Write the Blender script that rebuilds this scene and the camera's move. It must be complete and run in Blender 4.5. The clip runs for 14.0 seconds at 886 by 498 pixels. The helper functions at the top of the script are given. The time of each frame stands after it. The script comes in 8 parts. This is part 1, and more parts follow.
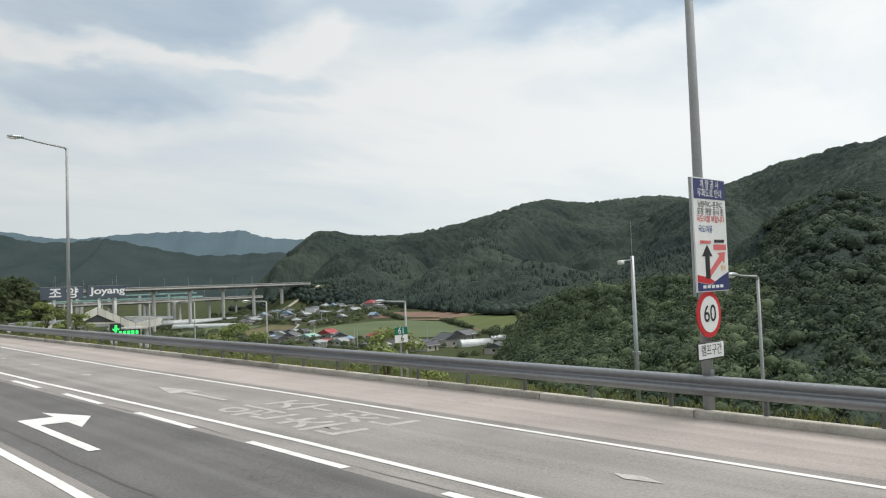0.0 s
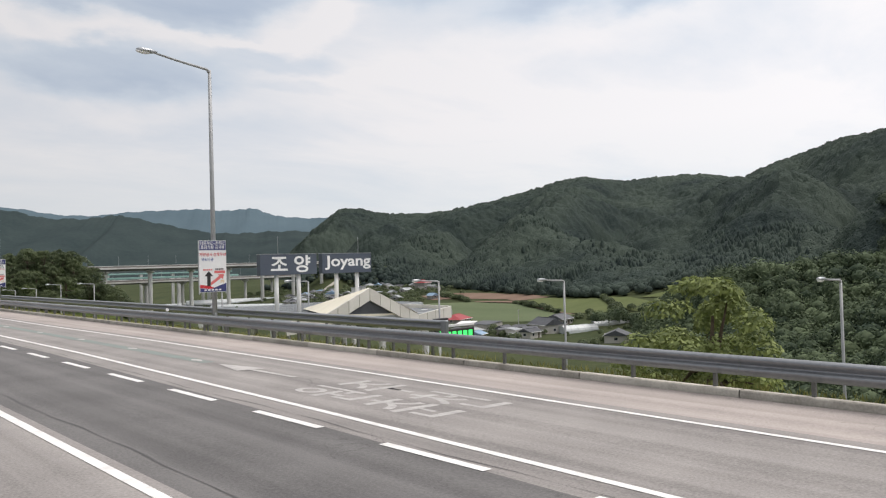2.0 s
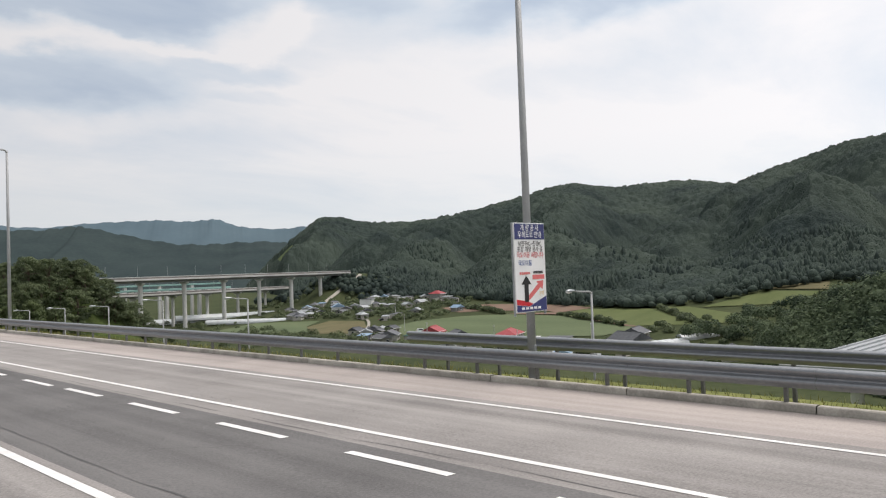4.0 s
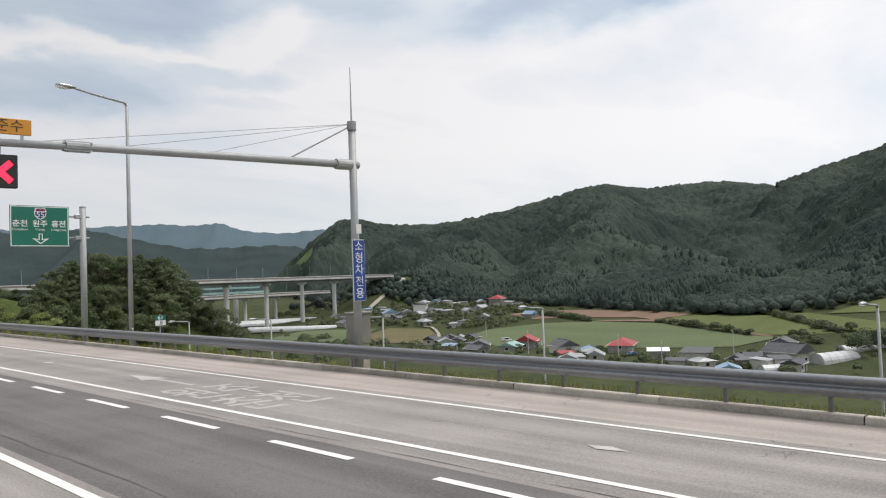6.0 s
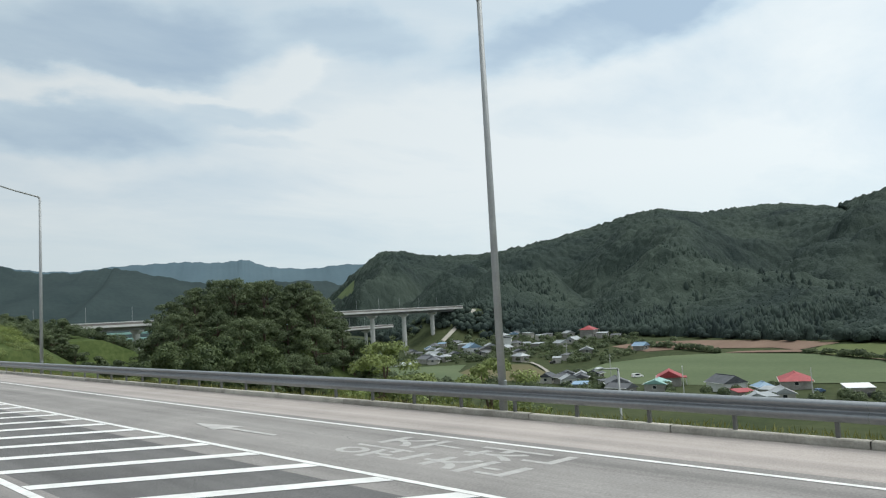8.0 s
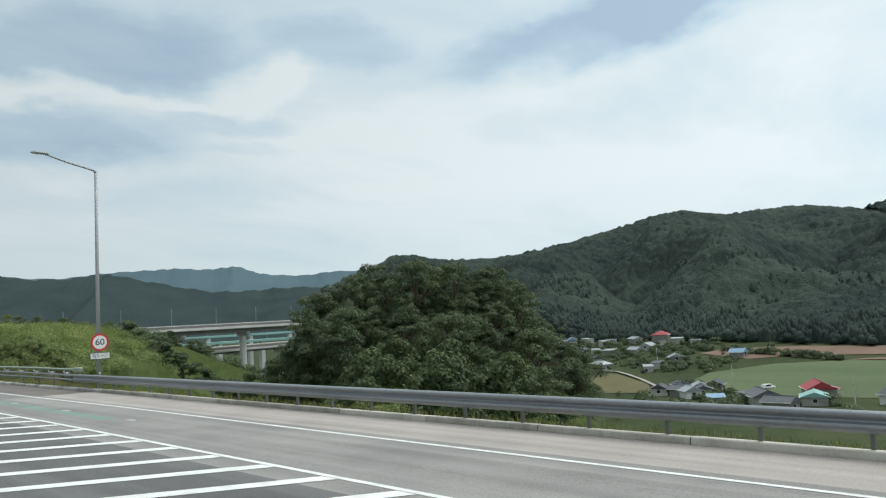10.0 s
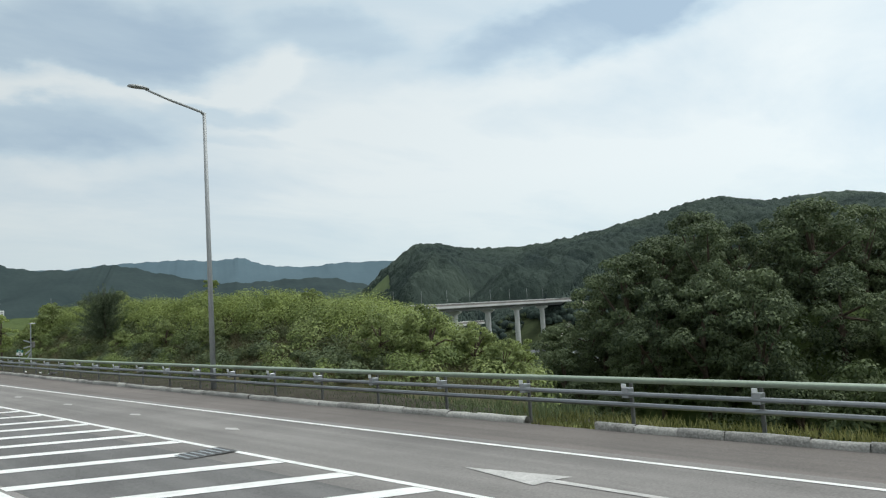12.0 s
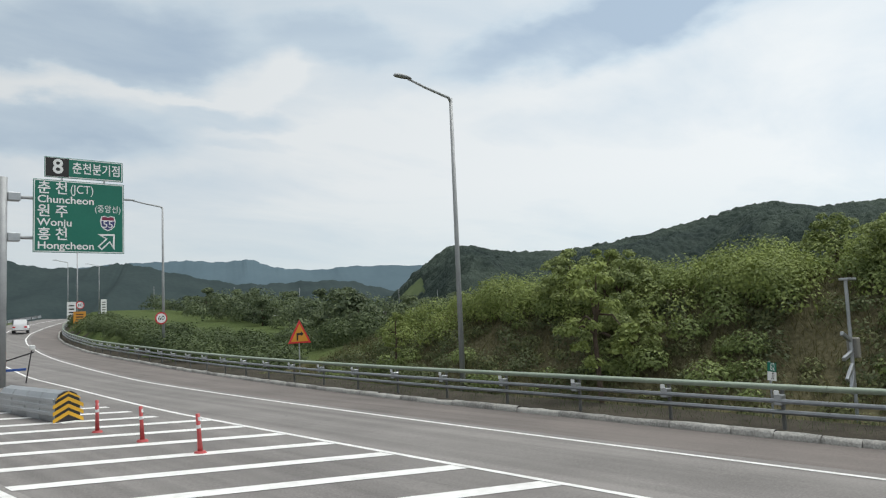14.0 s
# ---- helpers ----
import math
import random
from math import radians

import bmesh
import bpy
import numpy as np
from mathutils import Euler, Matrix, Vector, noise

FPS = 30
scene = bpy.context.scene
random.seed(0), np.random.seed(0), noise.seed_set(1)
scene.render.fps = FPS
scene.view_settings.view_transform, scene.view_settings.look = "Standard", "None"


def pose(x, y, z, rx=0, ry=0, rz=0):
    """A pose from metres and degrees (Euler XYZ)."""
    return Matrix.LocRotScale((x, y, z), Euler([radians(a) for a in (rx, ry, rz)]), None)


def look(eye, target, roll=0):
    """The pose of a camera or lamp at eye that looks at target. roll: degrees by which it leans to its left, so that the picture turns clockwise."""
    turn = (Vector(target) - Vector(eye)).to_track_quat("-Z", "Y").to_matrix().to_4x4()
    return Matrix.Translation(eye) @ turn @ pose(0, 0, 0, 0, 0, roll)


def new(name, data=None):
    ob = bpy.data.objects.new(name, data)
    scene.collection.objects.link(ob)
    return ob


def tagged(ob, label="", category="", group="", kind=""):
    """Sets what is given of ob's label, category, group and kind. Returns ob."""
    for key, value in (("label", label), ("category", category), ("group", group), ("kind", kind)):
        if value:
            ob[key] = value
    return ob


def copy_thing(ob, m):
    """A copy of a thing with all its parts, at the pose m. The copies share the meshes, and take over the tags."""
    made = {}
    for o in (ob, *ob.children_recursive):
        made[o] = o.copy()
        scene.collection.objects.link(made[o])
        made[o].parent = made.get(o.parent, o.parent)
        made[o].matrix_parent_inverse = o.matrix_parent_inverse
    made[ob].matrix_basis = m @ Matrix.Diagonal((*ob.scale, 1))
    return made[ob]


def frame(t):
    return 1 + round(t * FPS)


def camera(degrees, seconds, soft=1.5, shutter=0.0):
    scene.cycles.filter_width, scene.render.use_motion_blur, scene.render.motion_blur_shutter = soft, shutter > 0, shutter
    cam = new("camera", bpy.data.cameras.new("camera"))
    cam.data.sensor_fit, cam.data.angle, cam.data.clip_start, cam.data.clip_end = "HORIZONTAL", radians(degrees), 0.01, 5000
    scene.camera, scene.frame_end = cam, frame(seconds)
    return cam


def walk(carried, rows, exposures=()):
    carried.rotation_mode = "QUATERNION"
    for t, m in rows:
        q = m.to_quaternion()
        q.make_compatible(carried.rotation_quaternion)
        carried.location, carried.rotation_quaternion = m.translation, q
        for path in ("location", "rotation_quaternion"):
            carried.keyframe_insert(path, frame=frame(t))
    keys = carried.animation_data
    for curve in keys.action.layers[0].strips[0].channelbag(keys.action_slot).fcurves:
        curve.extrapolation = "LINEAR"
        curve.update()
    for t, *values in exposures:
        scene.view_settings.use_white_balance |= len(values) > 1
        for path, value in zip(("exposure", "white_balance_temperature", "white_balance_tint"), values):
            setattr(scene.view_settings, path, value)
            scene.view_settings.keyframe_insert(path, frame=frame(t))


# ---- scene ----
cam = camera(60.0, 14.0, soft=1.2)
PATH = [
    (0, (5.354, 15.927, 2.445), (6.694, 17.409, 2.533), -2.05),
    (0.5, (4.932, 30.523, 2.480), (6.271, 32.006, 2.555), -2.14),
    (1, (4.568, 44.514, 2.513), (5.902, 46.003, 2.570), -1.86),
    (1.5, (4.287, 58.702, 2.548), (5.616, 60.196, 2.591), -1.58),
    (2, (4.113, 72.526, 2.582), (5.445, 74.018, 2.620), -1.62),
    (2.5, (3.891, 86.586, 2.620), (5.233, 88.069, 2.664), -1.47),
    (3, (3.574, 101.254, 2.664), (4.942, 102.712, 2.719), -1.63),
    (5.5, (2.952, 174.067, 2.906), (4.384, 175.461, 2.964), -2.44),
    (6, (2.714, 187.694, 2.963), (4.131, 189.103, 3.039), -2.11),
    (6.5, (2.642, 200.743, 3.016), (4.042, 202.167, 3.121), -2.14),
    (7, (2.528, 214.602, 3.077), (3.911, 216.042, 3.207), -2.51),
    (7.5, (2.436, 229.057, 3.144), (3.814, 230.498, 3.298), -2.91),
    (8, (2.395, 243.102, 3.211), (3.780, 244.535, 3.376), -3.17),
    (10.5, (3.212, 313.754, 3.579), (4.633, 315.150, 3.759), -3.53),
    (11, (3.365, 327.202, 3.661), (4.790, 328.595, 3.834), -3.87),
    (11.5, (3.528, 340.388, 3.744), (4.953, 341.781, 3.915), -3.62),
    (12, (3.663, 353.728, 3.832), (5.082, 355.128, 3.994), -3.43),
    (12.5, (3.667, 367.803, 3.932), (5.086, 369.203, 4.087), -3.63),
    (13, (3.535, 382.919, 4.048), (4.949, 384.326, 4.201), -3.08),
    (13.5, (3.499, 398.525, 4.171), (4.916, 399.928, 4.327), -2.80),
    (14, (3.541, 414.832, 4.303), (4.959, 416.231, 4.482), -2.41),
]
walk(cam, [(t, look(eye, target, roll)) for t, eye, target, roll in PATH],
     exposures=[(0.0, 0.07, 6600, 9), (0.6, 0.07, 6600, 9), (1.5, 0.08, 6680, 15), (5.5, 0.08, 6680, 14), (6.5, 0.07, 6650, 12), (7.4, 0.01, 6330, 6), (8.0, 0.01, 6230, 5), (10.5, -0.02, 6170, 2), (12.0, 0.02, 6230, 4), (13.0, 0.01, 6330, 6), (14.0, 0.0, 6400, 8)])

# ---- sky and daylight: bright thin overcast with grey-blue gaps ----
world = bpy.data.worlds.new("sky")
scene.world = world
world.use_nodes = True
wt = world.node_tree
wn, wl = wt.nodes, wt.links
SUN_ELEV, SUN_TURN = radians(66), radians(120)
sky = wn.new("ShaderNodeTexSky")
sky.sky_type = "NISHITA"
sky.sun_disc = False
sky.sun_elevation, sky.sun_rotation = SUN_ELEV, SUN_TURN


def wnode(kind, **kw):
    n = wn.new(kind)
    for k, val in kw.items():
        n.inputs[k].default_value = val
    return n


def wmath(op, a, b):
    n = wn.new("ShaderNodeMath")
    n.operation = op
    for i, s in enumerate((a, b)):
        if isinstance(s, (int, float)):
            n.inputs[i].default_value = s
        else:
            wl.new(s, n.inputs[i])
    return n.outputs[0]


wtc = wn.new("ShaderNodeTexCoord")
wsep = wn.new("ShaderNodeSeparateXYZ")
wl.new(wtc.outputs["Generated"], wsep.inputs[0])
height = wmath("ADD", wmath("MAXIMUM", wsep.outputs[2], 0.0), 0.16)
wcomb = wn.new("ShaderNodeCombineXYZ")
wl.new(wmath("DIVIDE", wsep.outputs[0], height), wcomb.inputs[0])
wl.new(wmath("DIVIDE", wsep.outputs[1], height), wcomb.inputs[1])
wmap = wn.new("ShaderNodeMapping")
wmap.inputs["Rotation"].default_value = (0, 0, radians(35))
wmap.inputs["Location"].default_value = (3.1, 1.7, 0)
wmap.inputs["Scale"].default_value = (0.9, 1.6, 1)
wl.new(wcomb.outputs[0], wmap.inputs[0])
wnz = wnode("ShaderNodeTexNoise", Scale=0.9, Detail=8.0, Roughness=0.6, Distortion=0.4)
wl.new(wmap.outputs[0], wnz.inputs["Vector"])
# bearing and height in degrees, bent by two scales of noise so that cloud edges are ragged
wdeg = wn.new("ShaderNodeCombineXYZ")
wl.new(wmath("MULTIPLY", wmath("ARCTAN2", wsep.outputs[0], wsep.outputs[1]), 57.2958), wdeg.inputs[0])
wl.new(wmath("MULTIPLY", wmath("ARCSINE", wsep.outputs[2], 0.0), 57.2958), wdeg.inputs[1])


def bend(vec, scale, stretch, much, detail):
    mp = wn.new("ShaderNodeMapping")
    mp.inputs["Scale"].default_value = stretch
    wl.new(wdeg.outputs[0], mp.inputs[0])
    nz = wnode("ShaderNodeTexNoise", Scale=scale, Detail=detail, Roughness=0.6)
    wl.new(mp.outputs[0], nz.inputs["Vector"])
    off = wn.new("ShaderNodeVectorMath")
    off.operation = "SUBTRACT"
    wl.new(nz.outputs["Color"], off.inputs[0])
    off.inputs[1].default_value = (0.5, 0.5, 0.5)
    add = wn.new("ShaderNodeVectorMath")
    add.operation = "MULTIPLY_ADD"
    wl.new(off.outputs[0], add.inputs[0])
    add.inputs[1].default_value = much
    wl.new(vec, add.inputs[2])
    return add.outputs[0]


wbent = bend(wdeg.outputs[0], 0.16, (0.6, 1.2, 1), (9.0, 4.5, 0), 3.0)
wbent = bend(wbent, 0.62, (0.6, 1.3, 1), (2.6, 1.5, 0), 5.0)
wramp = wn.new("ShaderNodeValToRGB")
cr = wramp.color_ramp
cr.elements[0].position, cr.elements[0].color = 0.34, (0.44, 0.54, 0.66, 1)
cr.elements[1].position, cr.elements[1].color = 0.66, (0.835, 0.855, 0.865, 1)
e = cr.elements.new(0.48)
e.color = (0.61, 0.70, 0.78, 1)
thin = wmath("ADD", wmath("MULTIPLY", wmath("SUBTRACT", wnz.outputs[0], 0.5), 0.42), 0.60)
# thick grey cloud (minus) and bright thin cloud (plus): bearing, height, half sizes, slant in degrees, amount
for bear, high, ha, hb, slant, much in ((20.5, 19.6, 12.0, 3.4, 0, -0.21), (18.5, 14.0, 8.5, 1.9, -5, -0.17), (29.5, 14.8, 5.5, 1.1, -3, -0.11), (38.0, 20.4, 5.5, 2.2, -6, -0.13), (57.0, 19.6, 12.5, 2.3, 8, -0.19),
                                        (66.0, 22.5, 12.0, 3.0, 6, -0.15), (31.5, 12.8, 3.5, 0.6, -4, -0.07), (16.0, 16.8, 6.5, 1.0, -4, 0.13), (31.6, 17.6, 5.0, 1.8, 12, 0.13), (25.5, 16.1, 5.5, 0.6, -8, 0.10),
                                        (47.0, 15.4, 15.0, 2.2, 8, 0.07), (25.0, 9.5, 13.0, 1.3, 3, -0.05), (52.0, 9.0, 20.0, 4.0, 0, 0.06), (-60.0, 30.0, 40.0, 9.0, 0, -0.12), (130.0, 28.0, 40.0, 8.0, 0, -0.10)):
    spot = wn.new("ShaderNodeMapping")
    spot.vector_type = "TEXTURE"
    spot.inputs["Location"].default_value = (bear, high, 0)
    spot.inputs["Rotation"].default_value = (0, 0, radians(slant))
    spot.inputs["Scale"].default_value = (ha, hb, 1)
    wl.new(wbent, spot.inputs[0])
    flat2 = wn.new("ShaderNodeVectorMath")
    flat2.operation = "MULTIPLY"
    wl.new(spot.outputs[0], flat2.inputs[0])
    flat2.inputs[1].default_value = (1, 1, 0)
    far = wn.new("ShaderNodeVectorMath")
    far.operation = "LENGTH"
    wl.new(flat2.outputs[0], far.inputs[0])
    near = wn.new("ShaderNodeMapRange")
    near.interpolation_type = "SMOOTHSTEP"
    near.inputs["From Min"].default_value, near.inputs["From Max"].default_value = 1.35, 0.45
    wl.new(far.outputs["Value"], near.inputs["Value"])
    thin = wmath("ADD", thin, wmath("MULTIPLY", near.outputs[0], much))
wl.new(thin, wramp.inputs[0])
# hazy blue-grey towards the horizon
haze = wnode("ShaderNodeMapRange")
haze.inputs["From Min"].default_value, haze.inputs["From Max"].default_value = 0.03, 0.17
haze.inputs["To Min"].default_value, haze.inputs["To Max"].default_value = 0.75, 0.0
wl.new(wsep.outputs[2], haze.inputs["Value"])
whz = wn.new("ShaderNodeMix")
whz.data_type = "RGBA"
wl.new(haze.outputs[0], whz.inputs["Factor"])
wl.new(wramp.outputs[0], whz.inputs["A"])
whz.inputs["B"].default_value = (0.68, 0.76, 0.79, 1)
wtop = wn.new("ShaderNodeMix")
wtop.data_type = "RGBA"
wtop.inputs["Factor"].default_value = 0.96
wskm = wn.new("ShaderNodeVectorMath")
wskm.operation = "SCALE"
wskm.inputs["Scale"].default_value = 0.12
wl.new(sky.outputs[0], wskm.inputs[0])
wl.new(wskm.outputs[0], wtop.inputs["A"])
wl.new(whz.outputs["Result"], wtop.inputs["B"])
# the cloud is thinner and brighter towards the sun
side = wmath("ADD", wmath("MULTIPLY", wsep.outputs[0], 0.20), wmath("MULTIPLY", wsep.outputs[1], -0.15))
wgain = wn.new("ShaderNodeVectorMath")
wgain.operation = "SCALE"
wl.new(wtop.outputs["Result"], wgain.inputs[0])
wl.new(wmath("ADD", side, 0.95), wgain.inputs["Scale"])
wl.new(wgain.outputs[0], wn["Background"].inputs["Color"])
wn["Background"].inputs["Strength"].default_value = 1.0

sun = new("sun", bpy.data.lights.new("sun", "SUN"))
sun.data.energy, sun.data.angle, sun.data.color = 2.8, radians(36), (1.0, 0.97, 0.92)
toward = Vector((math.sin(SUN_TURN) * math.cos(SUN_ELEV), math.cos(SUN_TURN) * math.cos(SUN_ELEV), math.sin(SUN_ELEV)))
sun.matrix_world = (-toward).to_track_quat("-Z", "Y").to_matrix().to_4x4()


# ---- materials ----
def shader(name):
    m = bpy.data.materials.new(name)
    m.use_nodes = True
    return m, m.node_tree.nodes, m.node_tree.links, m.node_tree.nodes["Principled BSDF"]


def surf(name, dark, light, scale=1.0, rough=0.7, metal=0.0, bump=0.0, bump_scale=40.0, stretch=(1, 1, 1), vary=0.0,
         coarse=0.35, emit=0.0, island=0.0, alpha=1.0):
    """A procedural surface: two scales of noise between two colours, with fine relief."""
    m, n, l, p = shader(name)
    geo = n.new("ShaderNodeNewGeometry")
    mp = n.new("ShaderNodeMapping")
    mp.inputs["Scale"].default_value = stretch
    l.new(geo.outputs["Position"], mp.inputs[0])
    a, b = n.new("ShaderNodeTexNoise"), n.new("ShaderNodeTexNoise")
    a.inputs["Scale"].default_value, a.inputs["Detail"].default_value = scale, 6
    b.inputs["Scale"].default_value, b.inputs["Detail"].default_value = scale * 11, 3
    l.new(mp.outputs[0], a.inputs["Vector"])
    l.new(geo.outputs["Position"], b.inputs["Vector"])
    mixf = n.new("ShaderNodeMix")
    mixf.inputs["Factor"].default_value = coarse
    l.new(a.outputs[0], mixf.inputs[2])
    l.new(b.outputs[0], mixf.inputs[3])
    fac = mixf.outputs[0]
    if vary or island:
        add = n.new("ShaderNodeMath")
        add.operation = "MULTIPLY_ADD"
        if island:
            l.new(geo.outputs["Random Per Island"], add.inputs[0])
        else:
            oi = n.new("ShaderNodeObjectInfo")
            l.new(oi.outputs["Random"], add.inputs[0])
        add.inputs[1].default_value = island or vary
        l.new(fac, add.inputs[2])
        sub = n.new("ShaderNodeMath")
        sub.operation = "SUBTRACT"
        l.new(add.outputs[0], sub.inputs[0])
        sub.inputs[1].default_value = (island or vary) / 2
        fac = sub.outputs[0]
    ramp = n.new("ShaderNodeValToRGB")
    ramp.color_ramp.elements[0].position, ramp.color_ramp.elements[0].color = 0.3, (*dark, 1)
    ramp.color_ramp.elements[1].position, ramp.color_ramp.elements[1].color = 0.7, (*light, 1)
    l.new(fac, ramp.inputs[0])
    l.new(ramp.outputs[0], p.inputs["Base Color"])
    p.inputs["Roughness"].default_value, p.inputs["Metallic"].default_value = rough, metal
    if bump:
        bn, bp = n.new("ShaderNodeTexNoise"), n.new("ShaderNodeBump")
        bn.inputs["Scale"].default_value, bn.inputs["Detail"].default_value = bump_scale, 4
        bp.inputs["Strength"].default_value, bp.inputs["Distance"].default_value = bump, 0.6 / bump_scale
        l.new(geo.outputs["Position"], bn.inputs["Vector"])
        l.new(bn.outputs[0], bp.inputs["Height"])
        l.new(bp.outputs[0], p.inputs["Normal"])
    if emit:
        l.new(ramp.outputs[0], p.inputs["Emission Color"])
        p.inputs["Emission Strength"].default_value = emit
    return m


def leaf(name, dark, light, scale=0.4, glow=0.3, single=0.45, gloss=0.25, relief=0.0):
    """Foliage: colour by leaf and by clump, part of the light coming through."""
    m, n, l, p = shader(name)
    geo = n.new("ShaderNodeNewGeometry")
    nz = n.new("ShaderNodeTexNoise")
    nz.inputs["Scale"].default_value, nz.inputs["Detail"].default_value = scale, 5
    l.new(geo.outputs["Position"], nz.inputs["Vector"])
    add = n.new("ShaderNodeMath")
    add.operation = "MULTIPLY_ADD"
    l.new(geo.outputs["Random Per Island"], add.inputs[0])
    add.inputs[1].default_value = single
    l.new(nz.outputs[0], add.inputs[2])
    ramp = n.new("ShaderNodeValToRGB")
    ramp.color_ramp.elements[0].position, ramp.color_ramp.elements[0].color = 0.42, (*dark, 1)
    ramp.color_ramp.elements[1].position, ramp.color_ramp.elements[1].color = 0.55 + single, (*light, 1)
    l.new(add.outputs[0], ramp.inputs[0])
    l.new(ramp.outputs[0], p.inputs["Base Color"])
    p.inputs["Roughness"].default_value = 0.65
    p.inputs["Specular IOR Level"].default_value = gloss
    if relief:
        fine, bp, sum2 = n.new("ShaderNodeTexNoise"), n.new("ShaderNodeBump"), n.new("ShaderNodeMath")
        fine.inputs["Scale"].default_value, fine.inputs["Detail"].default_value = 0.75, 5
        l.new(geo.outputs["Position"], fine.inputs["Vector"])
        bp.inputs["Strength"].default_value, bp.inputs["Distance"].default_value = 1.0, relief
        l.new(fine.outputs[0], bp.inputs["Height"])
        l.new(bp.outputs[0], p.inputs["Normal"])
        # the relief's noise also darkens its hollows, painting shade between leaf clumps
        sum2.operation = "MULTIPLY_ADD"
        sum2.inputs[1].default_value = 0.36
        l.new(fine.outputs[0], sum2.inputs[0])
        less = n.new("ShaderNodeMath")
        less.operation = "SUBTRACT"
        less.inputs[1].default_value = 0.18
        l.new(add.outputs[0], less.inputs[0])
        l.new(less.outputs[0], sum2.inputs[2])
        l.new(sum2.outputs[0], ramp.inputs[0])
    if glow:
        tr, mx = n.new("ShaderNodeBsdfTranslucent"), n.new("ShaderNodeMixShader")
        l.new(ramp.outputs[0], tr.inputs[0])
        mx.inputs[0].default_value = glow
        l.new(p.outputs[0], mx.inputs[1])
        l.new(tr.outputs[0], mx.inputs[2])
        l.new(mx.outputs[0], n["Material Output"].inputs[0])
    return m


def asphalt(name, dark, light, cracks=0.5, grain=0.34):
    """Road surface: streaks along the lanes, stains, stone grain and thin dark cracks."""
    m, n, l, p = shader(name)
    geo, att, sep, com = n.new("ShaderNodeNewGeometry"), n.new("ShaderNodeAttribute"), n.new("ShaderNodeSeparateXYZ"), n.new("ShaderNodeCombineXYZ")
    att.attribute_name = "across"
    l.new(geo.outputs["Position"], sep.inputs[0])
    shrink = n.new("ShaderNodeMath")
    shrink.operation = "MULTIPLY"
    shrink.inputs[1].default_value = 0.02
    l.new(sep.outputs[1], shrink.inputs[0])
    l.new(att.outputs["Fac"], com.inputs[0])
    l.new(shrink.outputs[0], com.inputs[1])

    def tex(scale, detail, vec):
        t = n.new("ShaderNodeTexNoise")
        t.inputs["Scale"].default_value, t.inputs["Detail"].default_value = scale, detail
        l.new(vec, t.inputs["Vector"])
        return t.outputs[0]

    def math2(op, a, b):
        t = n.new("ShaderNodeMath")
        t.operation = op
        for i, s in enumerate((a, b)):
            if isinstance(s, (int, float)):
                t.inputs[i].default_value = s
            else:
                l.new(s, t.inputs[i])
        return t.outputs[0]

    pos = geo.outputs["Position"]
    streak, stain, fine = tex(1.7, 5, com.outputs[0]), tex(0.45, 6, pos), tex(26.0, 3, pos)
    fac = math2("ADD", math2("ADD", math2("MULTIPLY", streak, 0.42), math2("MULTIPLY", stain, 0.58 - grain)), math2("MULTIPLY", fine, grain))
    ramp = n.new("ShaderNodeValToRGB")
    ramp.color_ramp.elements[0].position, ramp.color_ramp.elements[0].color = 0.38, (*dark, 1)
    ramp.color_ramp.elements[1].position, ramp.color_ramp.elements[1].color = 0.62, (*light, 1)
    l.new(fac, ramp.inputs[0])
    bent = n.new("ShaderNodeMix")
    bent.data_type = "VECTOR"
    bent.inputs["Factor"].default_value = 0.12
    wob = n.new("ShaderNodeTexNoise")
    wob.inputs["Scale"].default_value, wob.inputs["Detail"].default_value = 1.2, 4
    l.new(pos, wob.inputs["Vector"])
    l.new(pos, bent.inputs["A"])
    sc = n.new("ShaderNodeVectorMath")
    sc.operation = "MULTIPLY_ADD"
    l.new(wob.outputs["Color"], sc.inputs[0])
    sc.inputs[1].default_value = (14, 14, 0)
    l.new(pos, sc.inputs[2])
    l.new(sc.outputs[0], bent.inputs["B"])
    vor = n.new("ShaderNodeTexVoronoi")
    vor.feature = "DISTANCE_TO_EDGE"
    vor.inputs["Scale"].default_value = 0.42
    l.new(bent.outputs["Result"], vor.inputs["Vector"])
    line = math2("LESS_THAN", vor.outputs["Distance"], 0.0045)
    line = math2("MULTIPLY", line, math2("GREATER_THAN", tex(0.16, 3, pos), 0.66 - 0.12 * cracks))
    dim = n.new("ShaderNodeMix")
    dim.data_type = "RGBA"
    l.new(math2("MULTIPLY", line, 0.45), dim.inputs["Factor"])
    l.new(ramp.outputs[0], dim.inputs["A"])
    dim.inputs["B"].default_value = (0.05, 0.048, 0.046, 1)
    l.new(dim.outputs["Result"], p.inputs["Base Color"])
    p.inputs["Roughness"].default_value = 0.85
    bp = n.new("ShaderNodeBump")
    bp.inputs["Strength"].default_value, bp.inputs["Distance"].default_value = 0.6, 0.012
    l.new(tex(48.0, 4, pos), bp.inputs["Height"])
    l.new(bp.outputs[0], p.inputs["Normal"])
    return m


